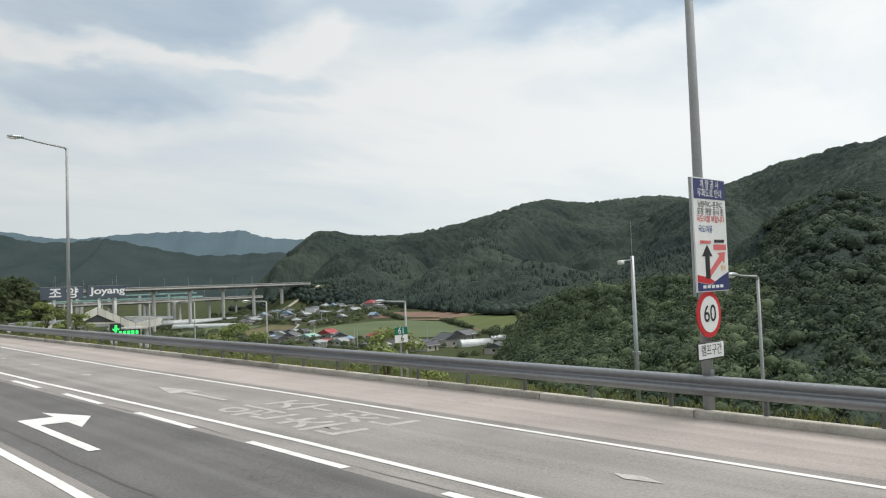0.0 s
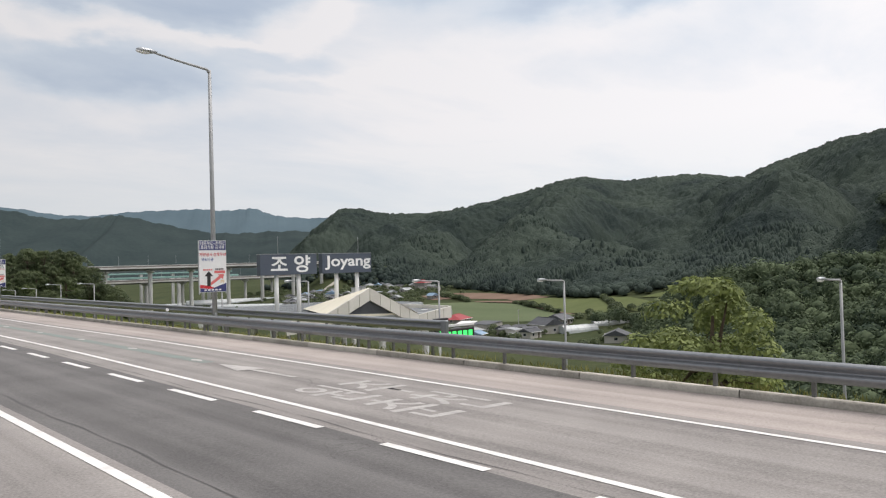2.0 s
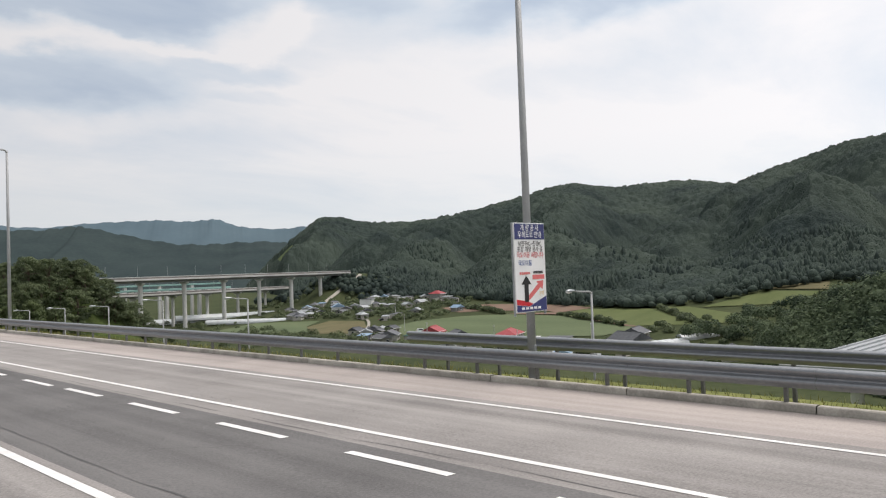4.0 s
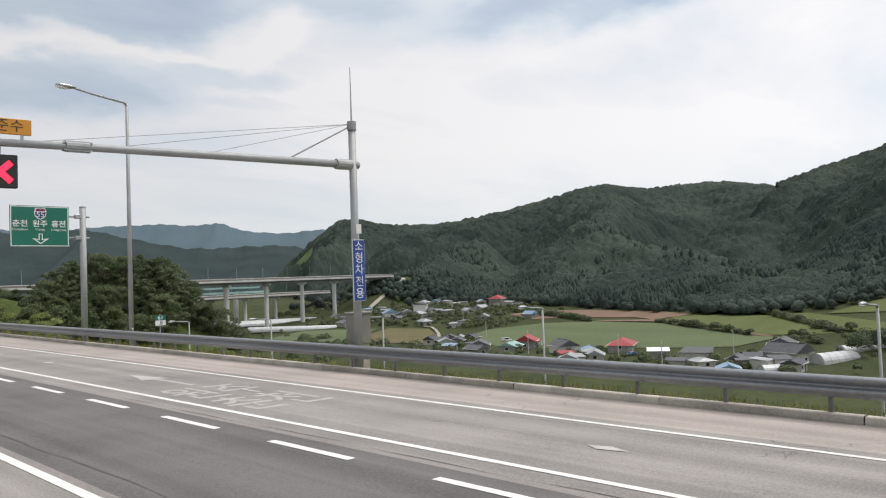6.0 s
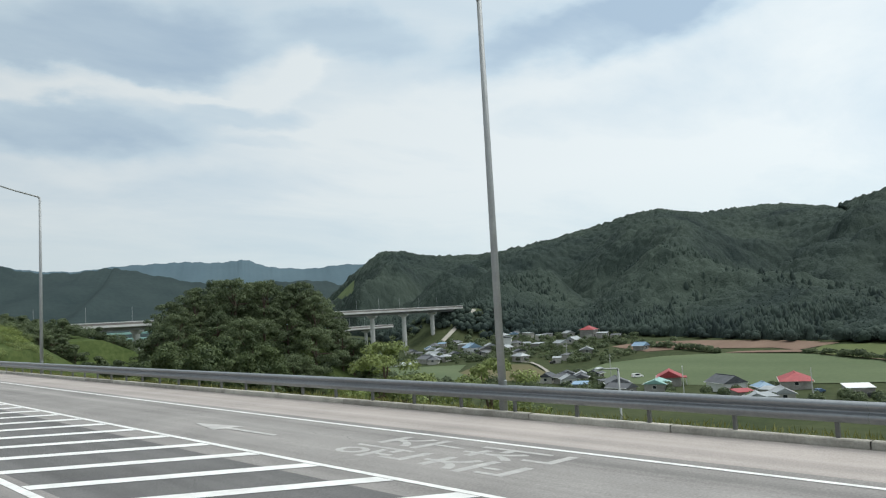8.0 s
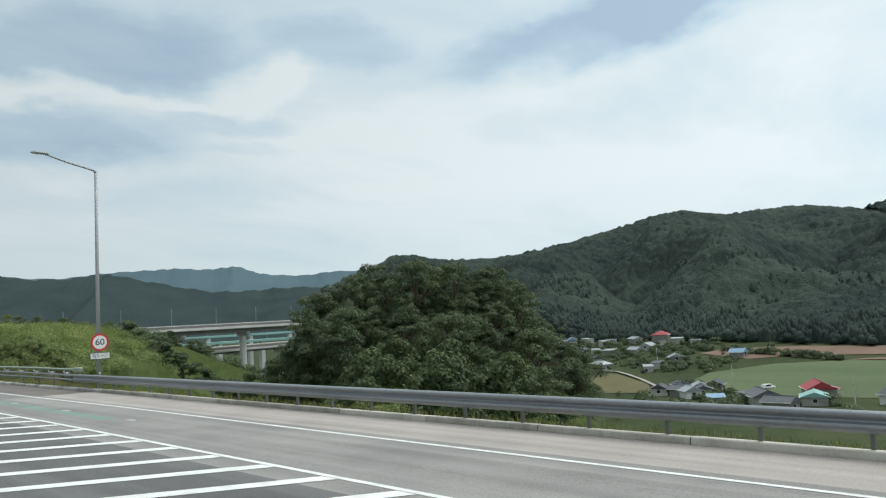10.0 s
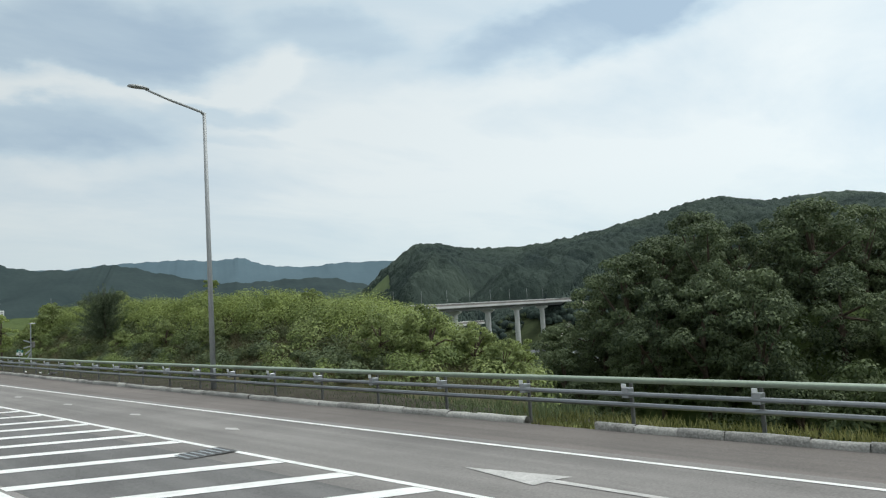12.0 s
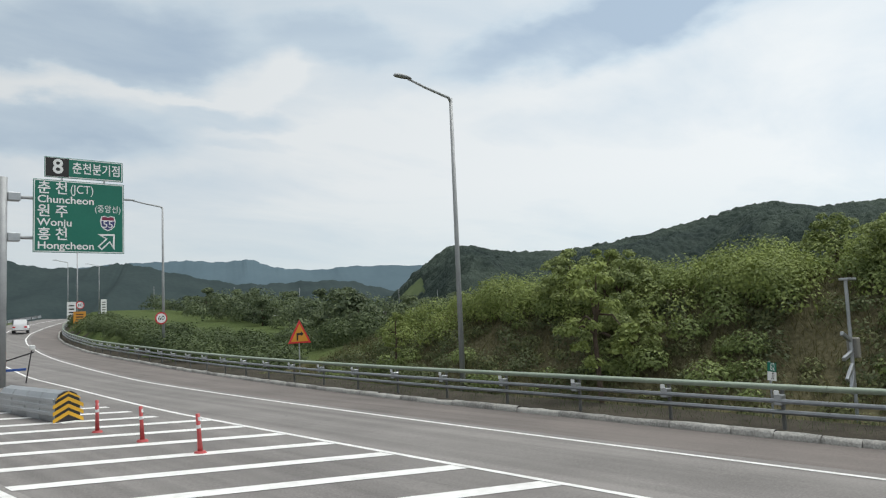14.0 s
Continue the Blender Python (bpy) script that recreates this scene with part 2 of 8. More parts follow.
A_LANE = asphalt("asphalt_worn", (0.152, 0.142, 0.135), (0.31, 0.29, 0.274), 0.5)
A_DARK = asphalt("asphalt_newer", (0.070, 0.067, 0.066), (0.152, 0.147, 0.143), 0.8)
A_SIDE = asphalt("asphalt_pale", (0.25, 0.222, 0.206), (0.415, 0.367, 0.338), 0.2)
A_RAMP = asphalt("asphalt_ramp", (0.115, 0.106, 0.1), (0.225, 0.21, 0.198), 0.3)
A_LATE = asphalt("asphalt_brown", (0.088, 0.077, 0.07), (0.175, 0.151, 0.138), 0.2)
PAINT = surf("road_paint", (0.55, 0.54, 0.52), (0.82, 0.81, 0.79), 3.0, 0.6, bump=0.2, bump_scale=80)
WORN = surf("worn_paint", (0.25, 0.24, 0.23), (0.55, 0.53, 0.51), 2.6, 0.8, bump=0.3, bump_scale=60, coarse=0.5)
TEAL = surf("worn_green_paint", (0.165, 0.185, 0.168), (0.175, 0.30, 0.245), 0.9, 0.85, bump=0.3, bump_scale=60, coarse=0.4)
TEAL_FADED = surf("faded_green_paint", (0.185, 0.188, 0.182), (0.19, 0.255, 0.225), 1.3, 0.85, bump=0.3, bump_scale=60, coarse=0.5)
POSTM = surf("dull_post_steel", (0.09, 0.09, 0.085), (0.16, 0.162, 0.155), 2.0, 0.6, 0.3)
TAR = surf("tar_seal", (0.05, 0.05, 0.05), (0.09, 0.088, 0.086), 2.0, 0.7)
STEEL = surf("galvanised_steel", (0.30, 0.315, 0.33), (0.46, 0.475, 0.49), 1.3, 0.42, 0.75, bump=0.1, bump_scale=20, stretch=(1, 0.3, 1))
RAILM = surf("guardrail_steel", (0.19, 0.20, 0.213), (0.31, 0.325, 0.34), 0.8, 0.36, 0.6, bump=0.15, bump_scale=14, stretch=(1, 0.2, 1))
POLEM = surf("pole_steel", (0.26, 0.27, 0.275), (0.37, 0.38, 0.385), 1.5, 0.6, 0.25, bump=0.1, bump_scale=25)
GREENR = surf("pale_green_rail", (0.20, 0.245, 0.19), (0.33, 0.38, 0.30), 1.2, 0.5, 0.2, bump=0.1, bump_scale=20)
CONC_OLD = surf("old_kerb_concrete", (0.20, 0.195, 0.18), (0.56, 0.54, 0.50), 2.2, 0.9, bump=0.8, bump_scale=14, vary=0.25, coarse=0.5)
CONC = surf("kerb_concrete", (0.23, 0.215, 0.185), (0.48, 0.45, 0.395), 1.7, 0.9, bump=0.5, bump_scale=25, vary=0.3)
PARAPET = surf("brown_parapet", (0.15, 0.135, 0.128), (0.23, 0.205, 0.19), 0.12, 0.9)
# GIRDER is bridge concrete with the shade beneath the deck put into its colour
GIRDER = surf("shade_toned_concrete", (0.15, 0.15, 0.148), (0.24, 0.24, 0.235), 0.12, 0.9, stretch=(1, 1, 0.4))
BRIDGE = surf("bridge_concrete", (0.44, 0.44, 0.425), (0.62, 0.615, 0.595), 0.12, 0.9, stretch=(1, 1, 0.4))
GRASS = surf("verge_grass", (0.10, 0.122, 0.038), (0.24, 0.24, 0.088), 0.35, 0.95, bump=0.8, bump_scale=12, coarse=0.5)
SCRUB = surf("slope_scrub", (0.035, 0.055, 0.018), (0.10, 0.125, 0.045), 0.1, 0.95, bump=0.8, bump_scale=4, coarse=0.5)
VALLEY = surf("valley_ground", (0.03, 0.043, 0.02), (0.075, 0.085, 0.042), 0.035, 0.95, coarse=0.45)
EARTH = surf("bank_earth", (0.048, 0.046, 0.026), (0.135, 0.120, 0.07), 0.5, 0.95, bump=0.8, bump_scale=6, coarse=0.5)
CROP = surf("green_crop", (0.088, 0.115, 0.064), (0.130, 0.156, 0.088), 0.06, 0.95, stretch=(1, 0.2, 1))
CROP2 = surf("bright_crop", (0.08, 0.10, 0.042), (0.125, 0.145, 0.064), 0.08, 0.95, stretch=(0.3, 1, 1))
STRAW = surf("straw_field", (0.105, 0.098, 0.055), (0.155, 0.138, 0.078), 0.08, 0.95)
SOIL = surf("ploughed_soil", (0.15, 0.105, 0.08), (0.22, 0.155, 0.12), 0.1, 0.95, stretch=(0.3, 1, 1))
# forest greens made bluer: a little haze is put into these colours
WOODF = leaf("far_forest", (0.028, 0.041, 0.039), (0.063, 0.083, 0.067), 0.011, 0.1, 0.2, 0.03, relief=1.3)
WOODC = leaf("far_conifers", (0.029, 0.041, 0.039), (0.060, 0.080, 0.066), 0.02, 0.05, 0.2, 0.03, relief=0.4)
WOODN = leaf("spur_forest", (0.028, 0.046, 0.030), (0.122, 0.158, 0.088), 0.06, 0.15, 0.3, 0.08)
WOODS = leaf("slope_forest", (0.024, 0.037, 0.029), (0.076, 0.100, 0.066), 0.03, 0.12, 0.3, 0.06)
FOREST = surf("forest_floor", (0.045, 0.062, 0.054), (0.068, 0.090, 0.068), 0.05, 0.95)
MOWN = surf("mown_slope", (0.085, 0.115, 0.055), (0.135, 0.165, 0.08), 0.06, 0.95)
DARKL = leaf("dark_leaves", (0.043, 0.062, 0.034), (0.150, 0.186, 0.088), 0.12, 0.25)
LITEL = leaf("light_leaves", (0.095, 0.128, 0.036), (0.30, 0.355, 0.105), 0.3, 0.3)
MIDL = leaf("shrub_leaves", (0.085, 0.118, 0.038), (0.26, 0.32, 0.108), 0.25, 0.3)
MIDK = leaf("broadleaf", (0.038, 0.058, 0.025), (0.118, 0.152, 0.06), 0.15, 0.25)
PINEL = leaf("pine_needles", (0.048, 0.066, 0.040), (0.135, 0.168, 0.092), 0.5, 0.15)
SHADYL = leaf("shade_darkened_leaves", (0.050, 0.066, 0.030), (0.14, 0.168, 0.07), 0.5, 0.25)
DIRT = surf("roadside_dirt", (0.022, 0.021, 0.017), (0.088, 0.078, 0.062), 0.9, 0.95, bump=0.8, bump_scale=18, coarse=0.5)
BARK = surf("bark", (0.06, 0.045, 0.035), (0.14, 0.11, 0.085), 4, 0.95, bump=0.8, bump_scale=25)
# FAR1 and FAR2 have air haze put into the colour, with some glow
FAR1 = surf("haze_painted_ridge", (0.024, 0.036, 0.038), (0.041, 0.056, 0.055), 0.012, 1.0, emit=0.14)
FAR2 = surf("haze_painted_range", (0.07, 0.102, 0.122), (0.084, 0.12, 0.14), 0.006, 1.0, emit=0.2)
for mat in (FOREST, MOWN, GRASS, SCRUB, VALLEY, EARTH, CROP, CROP2, STRAW, SOIL, FAR1, FAR2, BARK, DIRT):
    mat.node_tree.nodes["Principled BSDF"].inputs["Specular IOR Level"].default_value = 0.05
S_GREEN = surf("sign_green", (0.0, 0.125, 0.085), (0.006, 0.155, 0.105), 1.0, 0.45)
S_BLUE = surf("sign_blue", (0.012, 0.05, 0.22), (0.02, 0.075, 0.30), 1.0, 0.45)
S_NAVY = surf("sign_navy", (0.03, 0.035, 0.13), (0.04, 0.05, 0.17), 1.0, 0.45)
S_WHITE = surf("sign_white", (0.70, 0.71, 0.71), (0.82, 0.82, 0.82), 1.0, 0.45)
S_RED = surf("sign_red", (0.50, 0.02, 0.03), (0.60, 0.03, 0.04), 1.0, 0.45)
S_MAROON = surf("sign_maroon", (0.17, 0.012, 0.045), (0.22, 0.018, 0.06), 1.0, 0.45)
S_PINK = surf("faded_red", (0.62, 0.13, 0.13), (0.70, 0.18, 0.17), 1.0, 0.5)
S_YELLOW = surf("sign_yellow", (0.60, 0.33, 0.02), (0.72, 0.42, 0.03), 1.0, 0.5)
S_ORANGE = surf("sign_orange", (0.55, 0.23, 0.02), (0.62, 0.28, 0.03), 1.0, 0.5)
BLACK = surf("black_panel", (0.012, 0.011, 0.012), (0.025, 0.022, 0.022), 2.0, 0.6)
LEDRED = surf("red_light", (0.95, 0.02, 0.07), (1.0, 0.03, 0.09), 9.0, 0.5, emit=1.0)
LEDGRN = surf("green_light", (0.02, 0.8, 0.12), (0.05, 0.95, 0.2), 9.0, 0.5, emit=0.9)
SLATE = surf("sign_slate", (0.055, 0.07, 0.10), (0.075, 0.092, 0.125), 0.6, 0.5)
CREAM = surf("cream_panel", (0.64, 0.60, 0.48), (0.75, 0.71, 0.58), 0.5, 0.6)
FAINT = surf("faint_paint", (0.25, 0.24, 0.23), (0.50, 0.485, 0.465), 4.0, 0.8, bump=0.3, bump_scale=60, coarse=0.5)
PALE = surf("pale_panel", (0.55, 0.53, 0.48), (0.68, 0.66, 0.60), 0.6, 0.6, vary=0.3)
SHEET = surf("metal_roof_sheet", (0.25, 0.265, 0.275), (0.39, 0.41, 0.42), 0.4, 0.5, 0.3)
WHITE = surf("white_paint", (0.66, 0.66, 0.65), (0.80, 0.80, 0.79), 0.8, 0.6)
WALLM = surf("house_wall", (0.24, 0.23, 0.21), (0.52, 0.50, 0.46), 0.6, 0.8, vary=0.6)
ROOF_RED = surf("red_roof", (0.24, 0.03, 0.036), (0.36, 0.05, 0.055), 0.8, 0.6)
ROOF_BLUE = surf("blue_roof", (0.16, 0.25, 0.36), (0.24, 0.35, 0.46), 0.8, 0.6)
ROOF_GREY = surf("grey_roof", (0.055, 0.06, 0.068), (0.11, 0.115, 0.125), 0.8, 0.75, vary=0.4)
ROOF_TEAL = surf("teal_roof", (0.20, 0.36, 0.33), (0.28, 0.45, 0.41), 0.8, 0.6)
GLASS = surf("dark_window", (0.02, 0.025, 0.03), (0.035, 0.04, 0.05), 1.0, 0.12)
FILM = surf("greenhouse_film", (0.42, 0.45, 0.46), (0.60, 0.63, 0.63), 0.3, 0.4)
BOXM = surf("cabinet_grey", (0.19, 0.185, 0.165), (0.26, 0.25, 0.225), 1.2, 0.6, 0.2)
REDP = surf("red_plastic", (0.38, 0.05, 0.05), (0.50, 0.085, 0.085), 2.0, 0.5)
RUBBER = surf("rubber", (0.015, 0.015, 0.015), (0.03, 0.03, 0.03), 2.0, 0.8)
CARP = [surf("car_paint_" + c, a, b, 1.0, 0.3, 0.1) for c, a, b in (("white", (0.7, 0.7, 0.7), (0.8, 0.8, 0.8)),
        ("silver", (0.35, 0.36, 0.37), (0.45, 0.46, 0.47)), ("black", (0.02, 0.02, 0.022), (0.03, 0.03, 0.035)), ("blue", (0.05, 0.10, 0.2), (0.07, 0.13, 0.26)))]


# ---- helpers of shape ----
def part(name, bm, material, parent=None, label="", smooth=False):
    """Links a bmesh as one mesh object under a thing or a part."""
    me = bpy.data.meshes.new(name)
    bm.to_mesh(me)
    bm.free()
    return hang(name, me, material, parent, label, smooth)


def hang(name, me, material, parent=None, label="", smooth=False):
    if material is not None:
        me.materials.append(material)
    if smooth:
        me.polygons.foreach_set("use_smooth", [True] * len(me.polygons))
    ob = new(name, me)
    if parent is not None:
        ob.parent = parent
    if label:
        ob["label"] = label
    return ob


def thing(name, label, category, at=(0, 0, 0), turn=0.0, group="", kind=""):
    ob = tagged(new(name), label, category, group, kind)
    ob.matrix_basis = pose(*at, 0, 0, turn)
    return ob


def bm_box(bm, x0, x1, y0, y1, z0, z1, m=None, bevel=0.0):
    vs = [bm.verts.new((x, y, z)) for x in (x0, x1) for y in (y0, y1) for z in (z0, z1)]
    fs = [bm.faces.new([vs[i] for i in q]) for q in ((0, 1, 3, 2), (4, 6, 7, 5), (0, 4, 5, 1), (2, 3, 7, 6), (0, 2, 6, 4), (1, 5, 7, 3))]
    if bevel:
        geom = list({ed for f in fs for ed in f.edges})
        r = bmesh.ops.bevel(bm, geom=geom, offset=bevel, segments=1, affect="EDGES")
        vs = list({v for f in r["faces"] for v in f.verts} | {v for v in vs if v.is_valid})
    if m is not None:
        for v in vs:
            v.co = m @ v.co
    return vs


def box_bm(*a, **k):
    bm = bmesh.new()
    bm_box(bm, *a, **k)
    return bm


def bm_tube(bm, pts, radii, sides=10, caps=True):
    """A tube along points, with a radius at each."""
    pts = [Vector(p) for p in pts]
    rings = []
    for i, p in enumerate(pts):
        d = (pts[min(i + 1, len(pts) - 1)] - pts[max(i - 1, 0)]).normalized()
        ref = Vector((0, 0, 1)) if abs(d.z) < 0.9 else Vector((1, 0, 0))
        u = d.cross(ref).normalized()
        w = d.cross(u)
        r = radii[i] if isinstance(radii, (list, tuple)) else radii
        rings.append([bm.verts.new(p + r * (math.cos(a) * u + math.sin(a) * w)) for a in (2 * math.pi * k / sides for k in range(sides))])
    for a, b in zip(rings, rings[1:]):
        for k in range(sides):
            bm.faces.new((a[k], a[(k + 1) % sides], b[(k + 1) % sides], b[k]))
    if caps:
        bm.faces.new(rings[0][::-1])
        bm.faces.new(rings[-1])
    bmesh.ops.recalc_face_normals(bm, faces=bm.faces)
    return bm


def tube_bm(pts, radii, sides=10):
    return bm_tube(bmesh.new(), pts, radii, sides)


def bm_poly(bm, pts, z0=0.0, thick=0.0, axis="y"):
    """A flat outline in x-z (axis y) or x-y (axis z), given thickness."""
    def at(a, b, c):
        return (a, c, b) if axis == "y" else (a, b, c)
    f = bm.faces.new([bm.verts.new(at(a, b, z0)) for a, b in pts])
    if thick:
        r = bmesh.ops.extrude_face_region(bm, geom=[f])
        off = Vector(at(0, 0, thick))
        for v in r["geom"]:
            if isinstance(v, bmesh.types.BMVert):
                v.co += off
    bmesh.ops.recalc_face_normals(bm, faces=bm.faces)
    return bm


def poly_bm(pts, z0=0.0, thick=0.0, axis="y"):
    return bm_poly(bmesh.new(), pts, z0, thick, axis)


def disc_pts(cx, cz, r, n=36):
    return [(cx + r * math.cos(2 * math.pi * k / n), cz + r * math.sin(2 * math.pi * k / n)) for k in range(n)]


def lettering(body, size, material, parent, x, z, y=-0.03, name="lettering", wide=1.0, align="CENTER", m=None, bold=0.0):
    """Writing in the built-in font, upright and facing -y, centred at x, z (middle of its height)."""
    cu = bpy.data.curves.new(name, "FONT")
    cu.body, cu.offset, cu.size, cu.align_x, cu.align_y = body, bold * size, size, align, "CENTER"
    tmp = new(name, cu)
    bpy.context.view_layer.update()
    me = bpy.data.meshes.new_from_object(tmp.evaluated_get(bpy.context.evaluated_depsgraph_get()))
    bpy.data.objects.remove(tmp)
    me.transform(m if m is not None else Matrix.Translation((x, y, z)) @ Matrix.Rotation(radians(90), 4, "X") @ Matrix.Diagonal((wide, 1, 1, 1)))
    me.materials.clear()
    return hang(name, me, material, parent)


def raw_mesh(name, verts, faces, material, parent=None, smooth=False):
    """A mesh from numpy arrays of places and of equal-sided faces."""
    me = bpy.data.meshes.new(name)
    k = faces.shape[1]
    me.vertices.add(len(verts))
    me.vertices.foreach_set("co", np.ascontiguousarray(verts, dtype=np.float32).ravel())
    me.loops.add(faces.size)
    me.loops.foreach_set("vertex_index", np.ascontiguousarray(faces, dtype=np.int32).ravel())
    me.polygons.add(len(faces))
    me.polygons.foreach_set("loop_start", np.arange(0, faces.size, k, dtype=np.int32))
    me.update(calc_edges=True)
    return hang(name, me, material, parent, smooth=smooth)


# ---- the road's line, banking and grade ----
def centre(y):
    a1, a2 = -1.7008e-4, 6.8226e-7
    return a1 * y * y / 2 + a2 * y ** 3 / 3, a1 * y + a2 * y * y


def climb(y):
    """The ramp's rise after it leaves the carriageway."""
    u = np.clip(y - 440.0, 0.0, 138.0)
    return np.where(u < 75, 4.0e-4 * u * u, 2.25 + 0.06 * (u - 75))


def road_z(lat, y):
    rise = climb(y) * np.clip((lat - 5.0) / 7.0, 0.0, 1.0)
    y = np.minimum(y, 470.0)
    return 0.0014187 * y + 0.7048e-5 * y * y - 0.023218 * lat + rise


def rp(lat, y, dz=0.0):
    """A place by its distance to the right of the road's line, its way along it and its height over the road."""
    cx, h = centre(y)
    return Vector((cx + lat * math.cos(h), y - lat * math.sin(h), road_z(lat, y) + dz))


def turn_at(y):
    """The turn of a thing that faces along the road there, in degrees."""
    return -math.degrees(centre(y)[1])


def along(ys, vals):
    return lambda y: float(np.interp(y, ys, vals))


L0 = along((-80, 30, 60, 300, 340, 367, 382, 397, 413, 445, 470), (8.9, 8.6, 8.0, 8.0, 8.1, 7.7, 7.25, 6.5, 5.8, 4.4, 3.2))
L1 = along((-80, 29, 43, 57, 72, 85, 100, 187, 214, 242, 256, 327, 340, 353, 367, 381, 396, 412, 428, 439, 452, 461, 480, 505, 520, 535, 555, 576),
           (12.6, 12.6, 12.2, 12.0, 12.0, 12.45, 12.8, 12.79, 12.71, 12.45, 12.42, 12.85, 12.71, 12.42, 12.16, 11.96, 11.6, 11.6, 11.77, 12.0, 12.9, 13.2, 15.2, 19.0, 22.6, 26.6, 33.4, 42.0))
L2 = along((-80, 32, 46, 60, 88, 103, 117, 190, 217, 245, 259, 330, 343, 356, 370, 384, 399, 415, 431, 454, 467, 478, 487, 505, 514, 525, 540, 559, 576),
           (16.1, 16.0, 15.8, 15.95, 16.4, 16.5, 16.3, 16.38, 16.33, 16.12, 16.1, 16.4, 16.16, 15.92, 15.59, 15.37, 15.1, 15.2, 15.6, 16.6, 17.8, 18.95, 20.1, 22.7, 24.4, 27.1, 31.8, 38.4, 45.5))
KERB = along((-80, 30, 200, 265, 340, 355, 373, 395, 421, 436, 452, 468, 487, 504, 514, 527, 542, 560, 576),
             (19.35, 19.3, 19.1, 19.3, 19.1, 18.8, 18.2, 18.05, 18.3, 19.0, 20.6, 22.0, 23.7, 26.0, 27.8, 30.9, 35.2, 41.6, 48.8))
YS = [float(v) for v in np.arange(-80, 541, 3.0)]


def strip(name, lat_a, lat_b, y0, y1, dz, material, parent=None, step=3.0, label=""):
    """A ribbon of road surface between two lines that run along the road."""
    n = max(2, int(round((y1 - y0) / step)) + 1)
    ys = np.linspace(y0, y1, n)
    a = [rp(lat_a(y) if callable(lat_a) else lat_a, y, dz) for y in ys]
    b = [rp(lat_b(y) if callable(lat_b) else lat_b, y, dz) for y in ys]
    v = np.array([p[:] for p in a] + [p[:] for p in b])
    f = np.array([(i, n + i, n + i + 1, i + 1) for i in range(n - 1)])
    ob = raw_mesh(name, v, f, material, parent)
    lats = [lat_a(y) if callable(lat_a) else lat_a for y in ys] + [lat_b(y) if callable(lat_b) else lat_b for y in ys]
    ob.data.attributes.new("across", "FLOAT", "POINT").data.foreach_set("value", lats)
    if label:
        ob["label"] = label
    return ob


def sweep(name, section, lat, y0, y1, material, parent=None, step=4.0, closed=True, smooth=False):
    """A section of (sideways, up) points drawn along the road at a distance lat."""
    n = max(2, int(math.ceil((y1 - y0) / step)) + 1)
    ys, k = np.linspace(y0, y1, n), len(section)
    v = np.array([rp(lat(y) + s, y, u)[:] for y in ys for s, u in section])
    m = k if closed else k - 1
    f = np.array([(i * k + j, i * k + (j + 1) % k, (i + 1) * k + (j + 1) % k, (i + 1) * k + j) for i in range(n - 1) for j in range(m)])
    return raw_mesh(name, v, f, material, parent, smooth)


# ---- ground: one sheet from the road bed over bank, knoll and valley to the horizon ----
def smooth_to(x, a, b):
    s = np.clip((x - a) / (b - a), 0, 1)
    return s * s * (3 - 2 * s)


